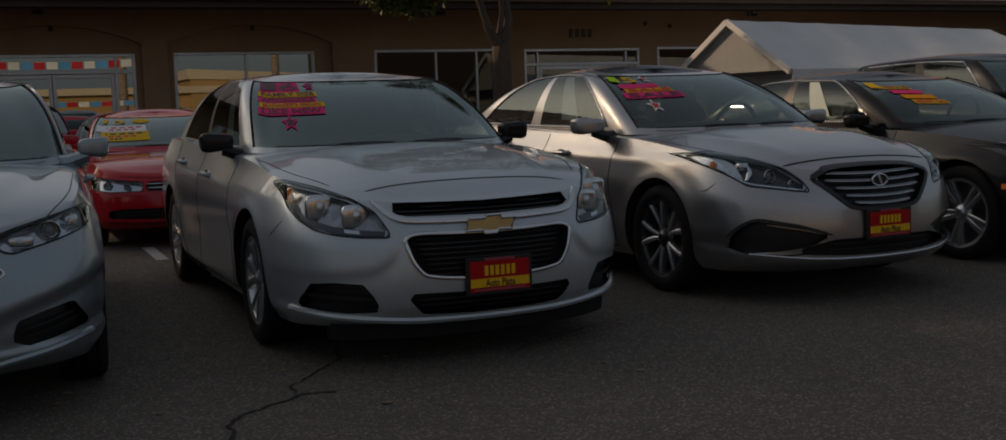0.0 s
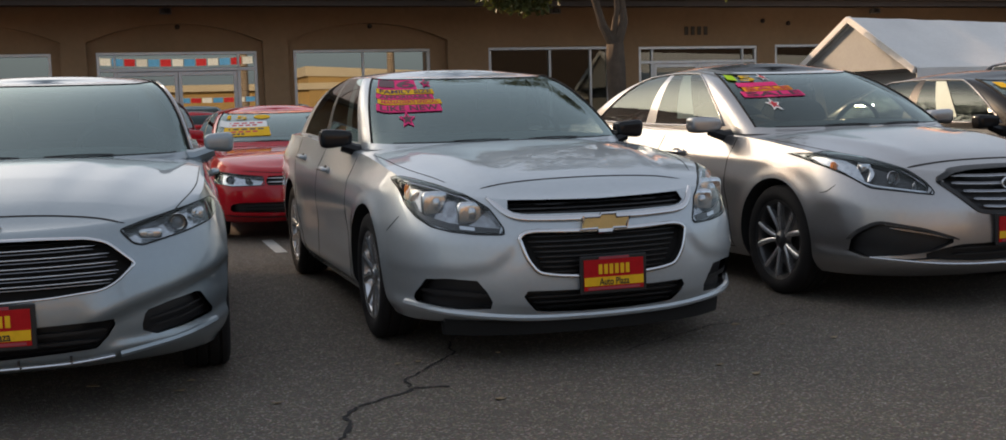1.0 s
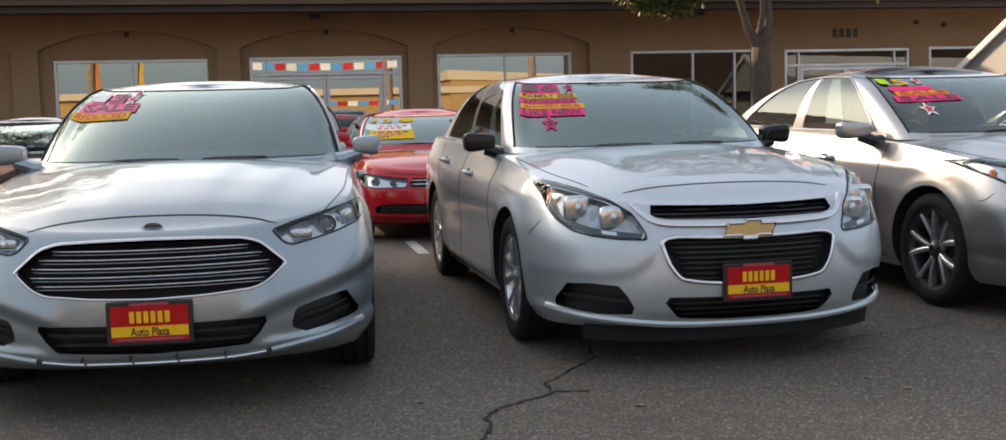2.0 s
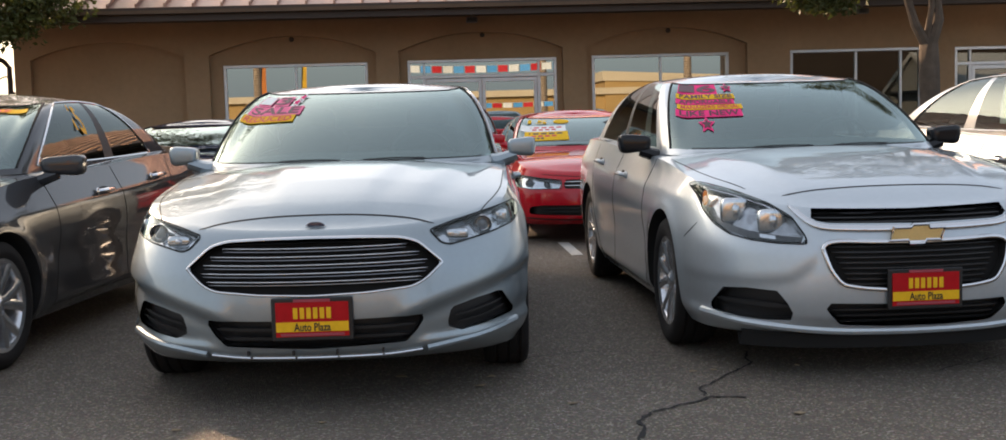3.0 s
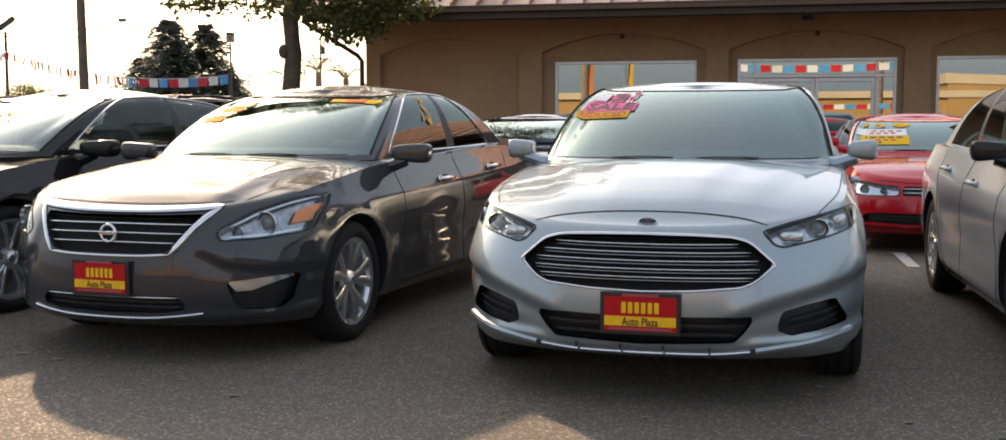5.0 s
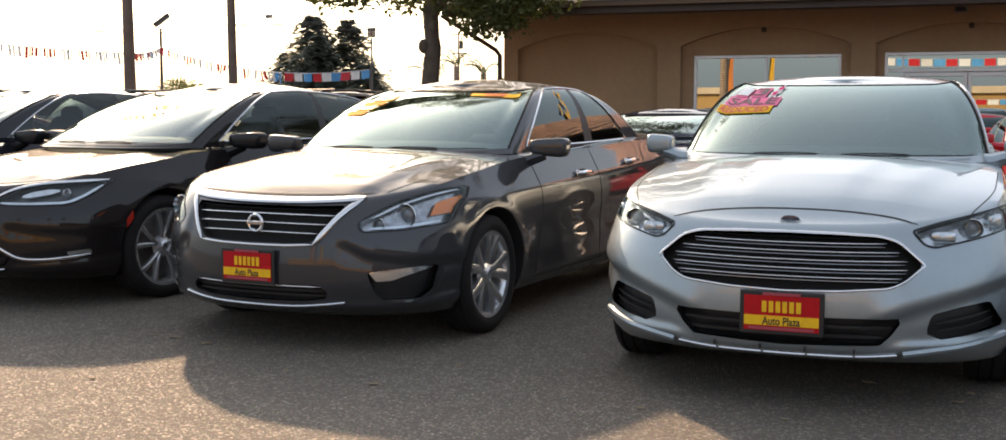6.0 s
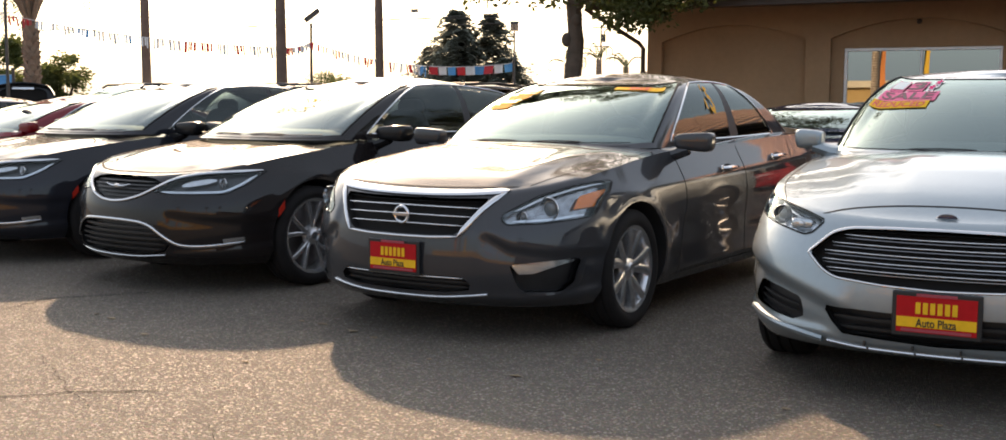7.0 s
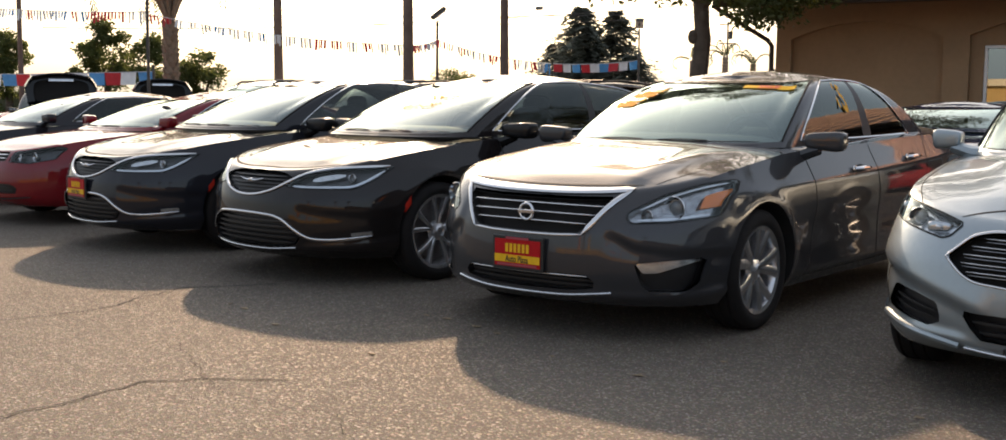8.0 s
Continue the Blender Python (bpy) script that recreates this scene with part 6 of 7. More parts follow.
STEELROD = material("strut_steel", (0.3, 0.3, 0.3), 0.4, 0.8)
TAILRED = material("tail_lamp_red", (0.40, 0.008, 0.010), 0.2, coat=0.8, var=0.1)
open_boot(BLACK, "black sedan with its boot lid standing open", -21.5, 16.1, 233)
open_boot(BLACK, "black sedan with an open boot beside the palm", -23.3, 20.5, 228.6)
simple_car(DARKRED, "dark red sedan parked by the shop entrance", .18, 15.9, 0, wb=2.6, W=.88)
simple_car(RED, "red sedan at the far end of the lot", -25.8, 18.2, -15, wb=2.6)
suv(BLACK, "black suv with bright window trim near the canopy", 10.6, 8.3, 1, False)


# ---------------------------------------------------------------- fixtures of the building
LAMPBOX = material("grey_fixture", (0.18, 0.17, 0.16), 0.5, var=0.1)
BRONZE = material("bronze_letter", (0.06, 0.045, 0.03), 0.5, 0.4)
for x, y, z in ((.8, 20.55, 2.965), (7.9, 20.6, 2.97), (15.0, 20.55, 2.965)):
    f = tagged(new("eave_light"), "small grey flood light under the eave", "light")
    f.matrix_world = pose(x, y, z)
    part("housing", *box(.20, .12, .10, (0, 0, 0), .015), LAMPBOX, f, smooth=False)
    part("bracket", *tube([(0, .02, .05), (0, .02, .11)], .018), LAMPBOX, f)
    part("lens", *box(.16, .01, .07, (0, -.065, 0), .004), LENS, f, smooth=False)
for x, z in ((-2.42, 2.73), (1.0, 2.73), (4.4, 2.73), (9.5, 2.80), (12.6, 2.80), (13.2, 2.75)):
    f = tagged(new("wall_sensor"), "small dark round fixture on the stucco", "fixture")
    f.matrix_world = pose(x, WALL_Y - .03, z)
    part("body", *blob(.09, .07, .09, (0, 0, 0), 2.4, 14), FASCIA, f)
nb = tagged(new("wall_number"), "row of dark raised figures on the stucco", "sign")
for i in range(4):
    part("figure_bar", *box(.085, .02, .17, (10.86 + i * .145, WALL_Y - .012, 2.61), .008), BRONZE, nb, smooth=False)
dp = tagged(new("downspout"), "dark downspout at the corner of the shop", "downspout")
part("pipe", *tube([(-8.0, 19.6, 3.0), (-7.95, 19.9, 2.92), (-7.42, 20.86, 2.45), (-7.36, 20.93, 2.35), (-7.36, 20.93, 0.05)], .045, 8), FASCIA, dp)
for z in (.8, 1.9):
    part("clamp", *box(.12, .03, .04, (-7.36, 20.97, z)), FASCIA, dp, smooth=False)

# ---------------------------------------------------------------- marks on the ground
CRACKM = material("crack_filler", (0.010, 0.009, 0.009), 0.95)
LINEM = material("worn_white_line", (0.42, 0.41, 0.38), 0.85, var=0.35, scale=6, fine=0.6)


def crack(pts, w=.014):
    """A jagged crack as a sunken-looking dark seam with uneven width."""
    rnd = random.Random(len(pts) + int(pts[0][0] * 100))
    q = dense(pts, .035)
    vs, fs = [], []
    off = 0.0
    for i, (x, y) in enumerate(q):
        a, b = q[max(i - 1, 0)], q[min(i + 1, len(q) - 1)]
        t = (b - a) / (np.linalg.norm(b - a) + 1e-9)
        off = .75 * off + rnd.uniform(-.016, .016)
        h = w * rnd.uniform(.35, 1.0) / 2
        for e in (-1, 1):
            vs.append((x - t[1] * (off + e * h), y + t[0] * (off + e * h), .004))
    fs = [(2 * i, 2 * i + 1, 2 * i + 3, 2 * i + 2) for i in range(len(q) - 1)]
    structure(part("crack", vs, fs, CRACKM, smooth=False), "dark jagged crack in the asphalt", "crack")


for pts, w in (([(.55, 3.6), (.64, 4.0), (.74, 4.18), (.76, 4.40), (.87, 4.54), (1.0, 4.62), (1.10, 4.74), (1.26, 4.70)], .026), ([(1.10, 4.74), (1.13, 4.90), (1.28, 5.05), (1.46, 5.28), (1.52, 5.6)], .016),
               ([(-4.6, 2.2), (-4.0, 2.6), (-4.02, 3.0), (-4.01, 3.25), (-3.86, 3.44), (-3.5, 3.6)], .017), ([(-6.9, 3.3), (-5.74, 3.77), (-5.6, 4.3), (-5.79, 5.09), (-5.4, 5.6)], .020),
               ([(-4.5, 3.9), (-3.6, 3.3), (-3.0, 3.3), (-2.4, 2.9)], .005), ([(2.2, 5.0), (2.9, 5.4), (3.6, 5.6)], .010), ([(.3, 5.6), (.7, 5.75), (1.1, 5.7)], .008), ([(-7.5, 2.4), (-6.0, 2.9), (-5.0, 2.6)], .010)):
    crack(pts, w)
for x in (-6.6, -4.0, -1.4, 1.22, 3.85, 6.5, 9.2):
    structure(part("bay_line", *box(.10, 1.05, .004, (x, 10.38, .004)), LINEM, smooth=False), "worn white parking line", "line")
LEAFM = material("dry_leaf", (0.22, 0.165, 0.10), 0.8, var=0.3, scale=40)
rl = random.Random(5)
for i in range(26):
    x, y = rl.uniform(-5.2, 3.4), rl.uniform(4.2, 5.4)
    s = rl.uniform(.008, .018)
    a = rl.uniform(0, 6.28)
    pts = [(x + s * 2 * math.cos(a + t) * (1 if k % 2 else .5), y + s * math.sin(a + t), .006 + .006 * rl.random()) for k, t in enumerate(np.linspace(0, 2 * np.pi, 7)[:-1])]
    tagged(part("dry_leaf", pts + [(px, py, pz - .003) for px, py, pz in pts], [tuple(range(6)), tuple(range(11, 5, -1))] + [(k, 6 + k, 6 + (k + 1) % 6, (k + 1) % 6) for k in range(6)], LEAFM, smooth=False), "small curled dry leaf lying on the asphalt", "leaf", "fallen leaves")

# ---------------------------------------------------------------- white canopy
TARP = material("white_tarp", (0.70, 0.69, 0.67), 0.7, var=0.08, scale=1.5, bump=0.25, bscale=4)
# TARP's white brought down to grey for the gable and the curtain.
TARPIN = material("darker_tarp", (0.34, 0.34, 0.33), 0.8, var=0.1, scale=1.5)
POLEM = material("white_steel_pole", (0.6, 0.6, 0.6), 0.4, 0.3)
tent = tagged(new("canopy"), "white fabric garage canopy with a gabled roof", "canopy")
TX0, TX1, TYR, TH, TRZ, TEZ = 11.2, 17.0, 16.0, 1.65, 2.47, 1.60


def sheet(name, fn, nu, nv, mat, parent, thick=.012):
    vs = [Vector(fn(i / nu, j / nv)) for j in range(nv + 1) for i in range(nu + 1)]
    n = len(vs)
    fs = [(j * (nu + 1) + i, j * (nu + 1) + i + 1, (j + 1) * (nu + 1) + i + 1, (j + 1) * (nu + 1) + i) for j in range(nv) for i in range(nu)]
    vs2 = vs + [v - Vector((0, 0, thick)) for v in vs]
    return part(name, vs2, fs + [tuple(i + n for i in f[::-1]) for f in fs], mat, parent)


for sg in (-1, 1):
    sheet("roof_panel", lambda a, b, sg=sg: (TX0 + (TX1 - TX0) * a, TYR + sg * TH * b, TRZ + (TEZ - TRZ) * b - .17 * a * (1 - b) - .05 * math.sin(math.pi * (a * 3 % 1)) * math.sin(math.pi * b) + .012 * noise.noise((a * 14, b * 6, sg))), 36, 8, TARP, tent)
    sheet("valance", lambda a, b, sg=sg: (TX0 + (TX1 - TX0) * a, TYR + sg * (TH + .015 + .02 * math.sin(a * 40) * b), TEZ - .26 * b), 60, 3, TARP, tent, .006)
gable = [(TX0 + .05, TYR - TH, TEZ), (TX0 + .05, TYR + TH, TEZ), (TX0 + .05, TYR, TRZ - .06)]
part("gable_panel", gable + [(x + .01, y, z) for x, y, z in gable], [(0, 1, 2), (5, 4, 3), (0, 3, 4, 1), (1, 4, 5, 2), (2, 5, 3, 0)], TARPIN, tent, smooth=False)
for sg in (-1, 1):
    part("gable_trim", *merged(moved(box(.05, math.hypot(TH, TRZ - TEZ), .11, (0, 0, 0), .01), Matrix.Translation((TX0 - .03, TYR + sg * TH / 2, (TRZ + TEZ) / 2 - .03)) @ Matrix.Rotation(-sg * math.atan2(TRZ - TEZ, TH), 4, "X"))), TARP, tent, smooth=False)
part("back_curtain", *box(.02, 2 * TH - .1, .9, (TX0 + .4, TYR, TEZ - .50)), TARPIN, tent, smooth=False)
for x in (TX0 + .05, (TX0 + TX1) / 2, TX1 - .05):
    for sg in (-1, 1):
        part("leg", *tube([(x, TYR + sg * (TH - .02), 0), (x, TYR + sg * (TH - .02), TEZ)], .03), POLEM, tent)
    part("rafter", *tube([(x, TYR - TH + .02, TEZ - .06), (x, TYR, TRZ - .10 - .17 * (x - TX0) / (TX1 - TX0)), (x, TYR + TH - .02, TEZ - .06)], .025), POLEM, tent)

# ---------------------------------------------------------------- trees
BARK = material("grey_brown_bark", (0.10, 0.075, 0.055), 0.95, var=0.35, scale=6, bump=0.9, bscale=18)
PALMBARK = material("palm_bark", (0.27, 0.20, 0.145), 0.95, var=0.3, scale=8, bump=0.9, bscale=22)
LEAF = material("green_leaf", (0.075, 0.085, 0.018), 0.55, var=0.45, scale=3.0)
LEAF2 = material("olive_leaf", (0.10, 0.12, 0.035), 0.6, var=0.45, scale=1.2)
# Needles coloured paler than real ones; distance haze is put into the colour.
NEEDLE = material("haze_paled_conifer", (0.22, 0.235, 0.195), 0.7, var=0.4, scale=1.0)
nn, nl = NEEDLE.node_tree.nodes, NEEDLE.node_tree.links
# Extra translucency, also meant to lift the needles towards haze.
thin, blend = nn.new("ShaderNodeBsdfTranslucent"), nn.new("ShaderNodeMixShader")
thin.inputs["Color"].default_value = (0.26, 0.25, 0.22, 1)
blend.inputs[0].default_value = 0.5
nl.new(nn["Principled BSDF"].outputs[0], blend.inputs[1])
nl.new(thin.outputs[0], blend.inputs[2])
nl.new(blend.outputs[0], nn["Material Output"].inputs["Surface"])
FROND = material("palm_frond", (0.085, 0.10, 0.035), 0.6, var=0.4, scale=2.0)


def translucent(m, part_):
    """Lets light through thin leaves."""
    n, l = m.node_tree.nodes, m.node_tree.links
    b, out = n["Principled BSDF"], n["Material Output"]
    t, mix = n.new("ShaderNodeBsdfTranslucent"), n.new("ShaderNodeMixShader")
    mix.inputs[0].default_value = part_
    l.new(b.inputs["Base Color"].links[0].from_socket, t.inputs[0])
    l.new(b.outputs[0], mix.inputs[1])
    l.new(t.outputs[0], mix.inputs[2])
    l.new(mix.outputs[0], out.inputs[0])


# NEEDLE's high share lifts it towards haze as well.
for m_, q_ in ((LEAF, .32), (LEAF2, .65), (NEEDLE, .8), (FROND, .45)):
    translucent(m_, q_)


def leaves(rnd, clumps, count, size, droop=0.3):
    """Bent leaf blades scattered over the outsides of many clumps: vertices and faces."""
    vs, fs = [], []
    for _ in range(count):
        c, r = rnd.choice(clumps)
        d = Vector((rnd.gauss(0, 1), rnd.gauss(0, 1), rnd.gauss(0, 1))).normalized()
        p = Vector(c) + Vector((d.x * r[0], d.y * r[1], d.z * r[2])) * rnd.uniform(.35, 1.05)
        a = Vector((rnd.gauss(0, 1), rnd.gauss(0, 1), rnd.gauss(0, .6) - droop)).normalized()
        b = a.cross(Vector((rnd.gauss(0, 1), rnd.gauss(0, 1), rnd.gauss(0, 1)))).normalized()
        s = size * rnd.uniform(.6, 1.3)
        n = a.cross(b) * s * .15
        k = len(vs)
        vs += [p, p + a * s * .5 + b * s * .28 + n, p + a * s, p + a * s * .5 - b * s * .28 + n]
        fs += [(k, k + 1, k + 2), (k, k + 2, k + 3)]
    return vs, fs


def broadleaf(x, y, trunk, limbs, clumps, count, size, label, seed, leaf=LEAF, r0=.17, knots=()):
    t = tagged(new("tree"), label, "tree")
    rnd = random.Random(seed)
    t.matrix_world = pose(x, y, 0)
    tv = tube(trunk, r0, 12, taper=r0 * .72)
    tv = ([v + Vector((rnd.uniform(-1, 1), rnd.uniform(-1, 1), 0)) * r0 * .10 for v in tv[0]], tv[1])
    part("trunk", *tv, BARK, t)
    for kx, kz, kr in knots:
        part("knot", *blob(kr, kr, kr * 1.3, (kx, -.06, kz), 2.2, 12), BARK, t)
    for l, r in limbs:
        part("limb", *tube(l, r, 8, taper=r * .35), BARK, t)
    part("crown", *leaves(rnd, clumps, count, size), leaf, t, smooth=False)
    return t


def clumps_in(rnd, c, r, n, s):
    out = []
    for _ in range(n):
        d = Vector((rnd.gauss(0, 1), rnd.gauss(0, 1), rnd.gauss(0, 1))).normalized() * rnd.uniform(.35, 1) ** .5
        k = s * rnd.uniform(.6, 1.25)
        out.append(((c[0] + d.x * r[0], c[1] + d.y * r[1], c[2] + d.z * r[2]), (k, k, k * .7)))
    return out


rt = random.Random(11)
cl = clumps_in(rt, (1.9, 0, 5.9), (3.0, 2.8, 2.2), 62, .75)
# High clumps out of view, added to shade the silver cars and asphalt.
cl += clumps_in(rt, (.3, -.6, 7.9), (1.6, 1.2, .7), 16, .5)
cl += clumps_in(rt, (-1.7, -.3, 8.5), (1.1, .9, .6), 26, .55)
cl += clumps_in(rt, (1.2, 0, 9.0), (2.5, 2.4, 1.6), 30, .85)
cl += clumps_in(rt, (-.6, 0, 4.4), (1.9, 1.2, .55), 16, .55)
cl += [((dx, dy, z), (.55, .5, .32)) for dx, dy, z in ((-1.3, -.2, 3.35), (-.6, .1, 3.3), (.5, -.3, 3.2), (1.0, -.4, 2.98), (1.35, -.5, 2.85), (1.7, -.4, 3.0), (2.2, -.2, 3.15), (-2.0, 0, 3.4), (.9, -.5, 3.3), (1.5, -.5, 3.25), (1.2, -.5, 2.78), (1.6, -.5, 2.82), (2.0, -.5, 3.2), (1.9, -.5, 3.45))]
# Another unseen cluster, added to keep sun off the slatted car's bonnet.
cl += clumps_in(rt, (-2.9, -.2, 8.5), (.5, .5, .3), 8, .45)
broadleaf(-8.0, 19.0, [(0, 0, 0), (.03, 0, .9), (-.02, 0, 1.6), (.05, .02, 2.4), (.0, 0, 3.0), (.12, 0, 3.6)],
          [([(.0, 0, 2.9), (.5, -.2, 3.4), (1.2, -.3, 4.2), (2.0, -.2, 5.2)], .09), ([(.1, 0, 3.4), (.6, .5, 4.4), (1.6, 1.0, 5.6)], .09), ([(.05, 0, 3.3), (-.4, 0, 4.0), (-.5, .1, 5.0)], .07), ([(.6, -.2, 3.5), (1.2, -.45, 3.2), (1.6, -.5, 3.0)], .03), ([(.0, 0, 3.2), (-.7, -.1, 3.5), (-1.4, -.2, 3.5)], .04)],
          cl, 42000, .125, "leafy street tree with a knobbly grey trunk at the shop corner", 3, knots=((-.09, 2.42, .20), (.08, 1.75, .16), (-.07, 1.55, .15), (.08, 2.75, .18)))
cl = clumps_in(rt, (-.1, 0, 5.6), (2.9, 2.6, 1.9), 46, .75) + [((dx, dy, z), (.4, .4, .25)) for dx, dy, z in ((-2.1, -.2, 3.0), (-1.8, -.2, 2.86), (-1.5, -.1, 2.84), (-1.25, 0, 2.95), (-1.7, 0, 3.1), (2.0, 0, 3.15))]
broadleaf(7.53, 17.0, [(0, 0, 0), (.02, 0, 1.0), (.0, 0, 1.8), (.0, 0, 2.15)],
          [([(0, 0, 2.05), (-.22, 0, 2.45), (-.36, 0, 2.9), (-.5, .1, 3.8), (-1.2, .1, 5.0)], .085), ([(0, 0, 2.05), (.14, 0, 2.5), (.10, 0, 2.9), (.5, .2, 4.0), (.9, .2, 5.4)], .10), ([(-.05, 0, 2.2), (.02, -.05, 2.7), (-.06, -.1, 3.6), (-.1, -.5, 5.0)], .06), ([(-.4, 0, 3.4), (-1.2, -.1, 3.3), (-2.0, -.2, 3.1)], .03)],
          cl, 14000, .12, "forked street tree in front of the shop windows", 4, r0=.18)

# trees beyond the lot
for x, y, h, w, seed in ((-32.2, 26, 4.3, .95, 21), (-30.2, 26, 3.8, .85, 22), (-27.7, 26, 3.1, .85, 23), (-37.6, 26, 4.2, 1.0, 24), (-33.9, 26, 2.6, .5, 26), (-60.5, 88, 4.7, 3.2, 25)):
    rr = random.Random(seed)
    broadleaf(x, y, [(0, 0, 0), (.05, 0, h * .25), (.0, 0, h * .5)], [([(0, 0, h * .35), (w * .4, 0, h * .6)], .08), ([(0, 0, h * .35), (-w * .4, .1, h * .6)], .08)],
              clumps_in(rr, (0, 0, h * .62), (w * .8, w * .8, h * .30), 26, w * .42), 5200, .10 + .035 * w, "round green garden tree beyond the parked cars", seed, LEAF2, .16)
con = tagged(new("conifer"), "tall dark conifer in the hazy distance", "tree")
con.matrix_world = pose(-61, 112, 0)
part("trunk", *tube([(0, 0, 0), (0, 0, 5), (0, 0, 11.2)], .35, 8, taper=.05), BARK, con)
rc = random.Random(8)
cv, cf = [], []
for tip, ox, oy in ((11.5, .75, 0), (11.05, 4.25, 1.5), (7.7, -2.9, 1), (6.2, 7.6, -1), (9.2, 2.5, -2)):
    z = tip
    while z > 1.0:
        reach = (.7 + 1.05 * (tip - z) ** .80) * rc.uniform(.72, 1.18)
        for k in range(24):
            a, L = rc.uniform(0, 6.28), reach * rc.uniform(.55, 1.12)
            d = Vector((math.cos(a), math.sin(a), 0))
            side = Vector((-math.sin(a), math.cos(a), 0))
            for j in range(7):
                u = ((j + rc.random()) / 7) ** .65
                p = Vector((ox, oy, z)) + d * L * u + Vector((0, 0, .30 * math.sin(u * 3) - .10 * L * u * u + rc.uniform(-.15, .15)))
                s = rc.uniform(.28, .62) * (1.2 - .4 * u)
                for sg in (-1, 1):
                    q = len(cv)
                    cv += [p, p + (d * .7 + side * sg * .7 + Vector((0, 0, rc.uniform(-.5, .2)))) * s, p + (d * 1.2 + Vector((0, 0, rc.uniform(-.5, 0)))) * s]
                    cf += [(q, q + 1, q + 2)]
        z -= rc.uniform(.30, .48)
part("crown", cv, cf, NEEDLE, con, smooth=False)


def palm(x, y, h, r, seed, label, nf=34, length=1.9, rise=(-.2, 1.45), bend=1.9, bare=1, boots=False, blade=.42):
    t = tagged(new("palm"), label, "palm")
    t.matrix_world = pose(x, y, 0)
    rr = random.Random(seed)
    prof = []
    z = 0
    while z < h:
        prof += [(r * (1.12 - .2 * z / h), z), (r * (.95 - .2 * z / h), z + .10)]
        z += .13
    part("trunk", *lathe(prof, 16, "z"), PALMBARK, t)
    if boots:
        me = bpy.data.meshes.new("leaf_base")
        me.from_pydata([(0, -.11, 0), (0, .11, 0), (.075, .055, .20), (.075, -.055, .20), (.01, 0, .21)], [], [(0, 1, 2, 3), (3, 2, 4), (0, 3, 4), (1, 4, 2)])
        me.materials.append(PALMBARK)
        for k in range(int(h / .12)):
            for q in range(7):
                o = new("leaf_base", me)
                o.parent = t
                a = (q + .5 * (k % 2)) * 6.283 / 7 + rr.uniform(-.1, .1)
                o.matrix_basis = pose(r * math.cos(a), r * math.sin(a), k * .12 + rr.uniform(-.03, .03), rr.uniform(-12, 12), rr.uniform(-10, 14), math.degrees(a))
    for k in range(nf):
        a, el = rr.uniform(0, 6.28), rr.uniform(*rise)
        L = length * rr.uniform(.8, 1.15)
        pts = []
        for s in np.linspace(0, 1, 9):
            e = el - bend * s * s * (1.1 if el > .3 else .8)
            q = pts[-1] if pts else Vector((0, 0, h))
            pts.append(q + Vector((math.cos(a) * math.cos(e), math.sin(a) * math.cos(e), math.sin(e))) * L / 9)
        vs, fs = tube(pts[bare - 1:], .020 if boots else .014, 5, taper=.006)
        if bare > 1:
            part("petiole", *tube([Vector((0, 0, h - .1))] + pts[:bare + 1], .055, 6, taper=.022), PALMBARK, t)
        side = Vector((-math.sin(a), math.cos(a), 0))
        for i in range(bare, 9):
            for sg in (-1, 1):
                for u in ((0, .25, .5, .75) if boots else (0, .5)):
                    p = pts[i - 1].lerp(pts[i], u)
                    w = blade * (1 - .5 * i / 9) * rr.uniform(.7, 1.1)
                    d = (side * sg * .7 + (pts[i] - pts[i - 1]).normalized() * .5 + Vector((0, 0, -.55))).normalized() * w
                    k0 = len(vs)
                    vs += [p, p + d * .5 + (pts[i] - pts[i - 1]).normalized() * .075, p + d]
                    fs += [(k0, k0 + 1, k0 + 2)]
        part("frond", vs, fs, FROND, t, smooth=False)
    return t


palm(-23.8, 21.25, 3.26, .135, 31, "thick-trunked palm with drooping fronds", 30, 4.6, (.8, 1.5), 2.5, 3, True)
palm(-18.6, 44, 3.1, .14, 32, "slender weeping palm far behind the lot", 7, 1.3, (.3, 1.4), 2.8, 1, False, .15)
palm(-17.2, 44, 3.2, .14, 33, "slender weeping palm far behind the lot", 7, 1.3, (.3, 1.4), 2.8, 1, False, .15)
palm(-16.4, 45, 2.9, .14, 34, "slender weeping palm far behind the lot", 7, 1.3, (.3, 1.4), 2.8, 1, False, .15)

# ---------------------------------------------------------------- poles, lamps, wires, bunting
WOODPOLE = material("weathered_pole", (0.16, 0.11, 0.085), 0.9, var=0.3, scale=5, bump=0.5, bscale=20)
STEEL = material("dark_steel", (0.07, 0.065, 0.06), 0.5, 0.4, var=0.15)
for x, y, r in ((-16.96, 18, .095), (-13.59, 18, .105), (-11.4, 18, .08), (-34.0, 24, .09)):
    p = tagged(new("pole"), "tall weathered brown wooden pole", "pole", "poles along the lot")
    p.matrix_world = pose(x, y, 0)
    part("shaft", *tube([(0, 0, 0), (.01, 0, 1.6), (-.01, 0, 3.2), (0, 0, 4.7)], r * 1.08, 10, taper=r * .85), WOODPOLE, p)
    part("cap", *lathe([(r * .9, 4.7), (r * .6, 4.73), (.001, 4.735)], 10, "z"), WOODPOLE, p)
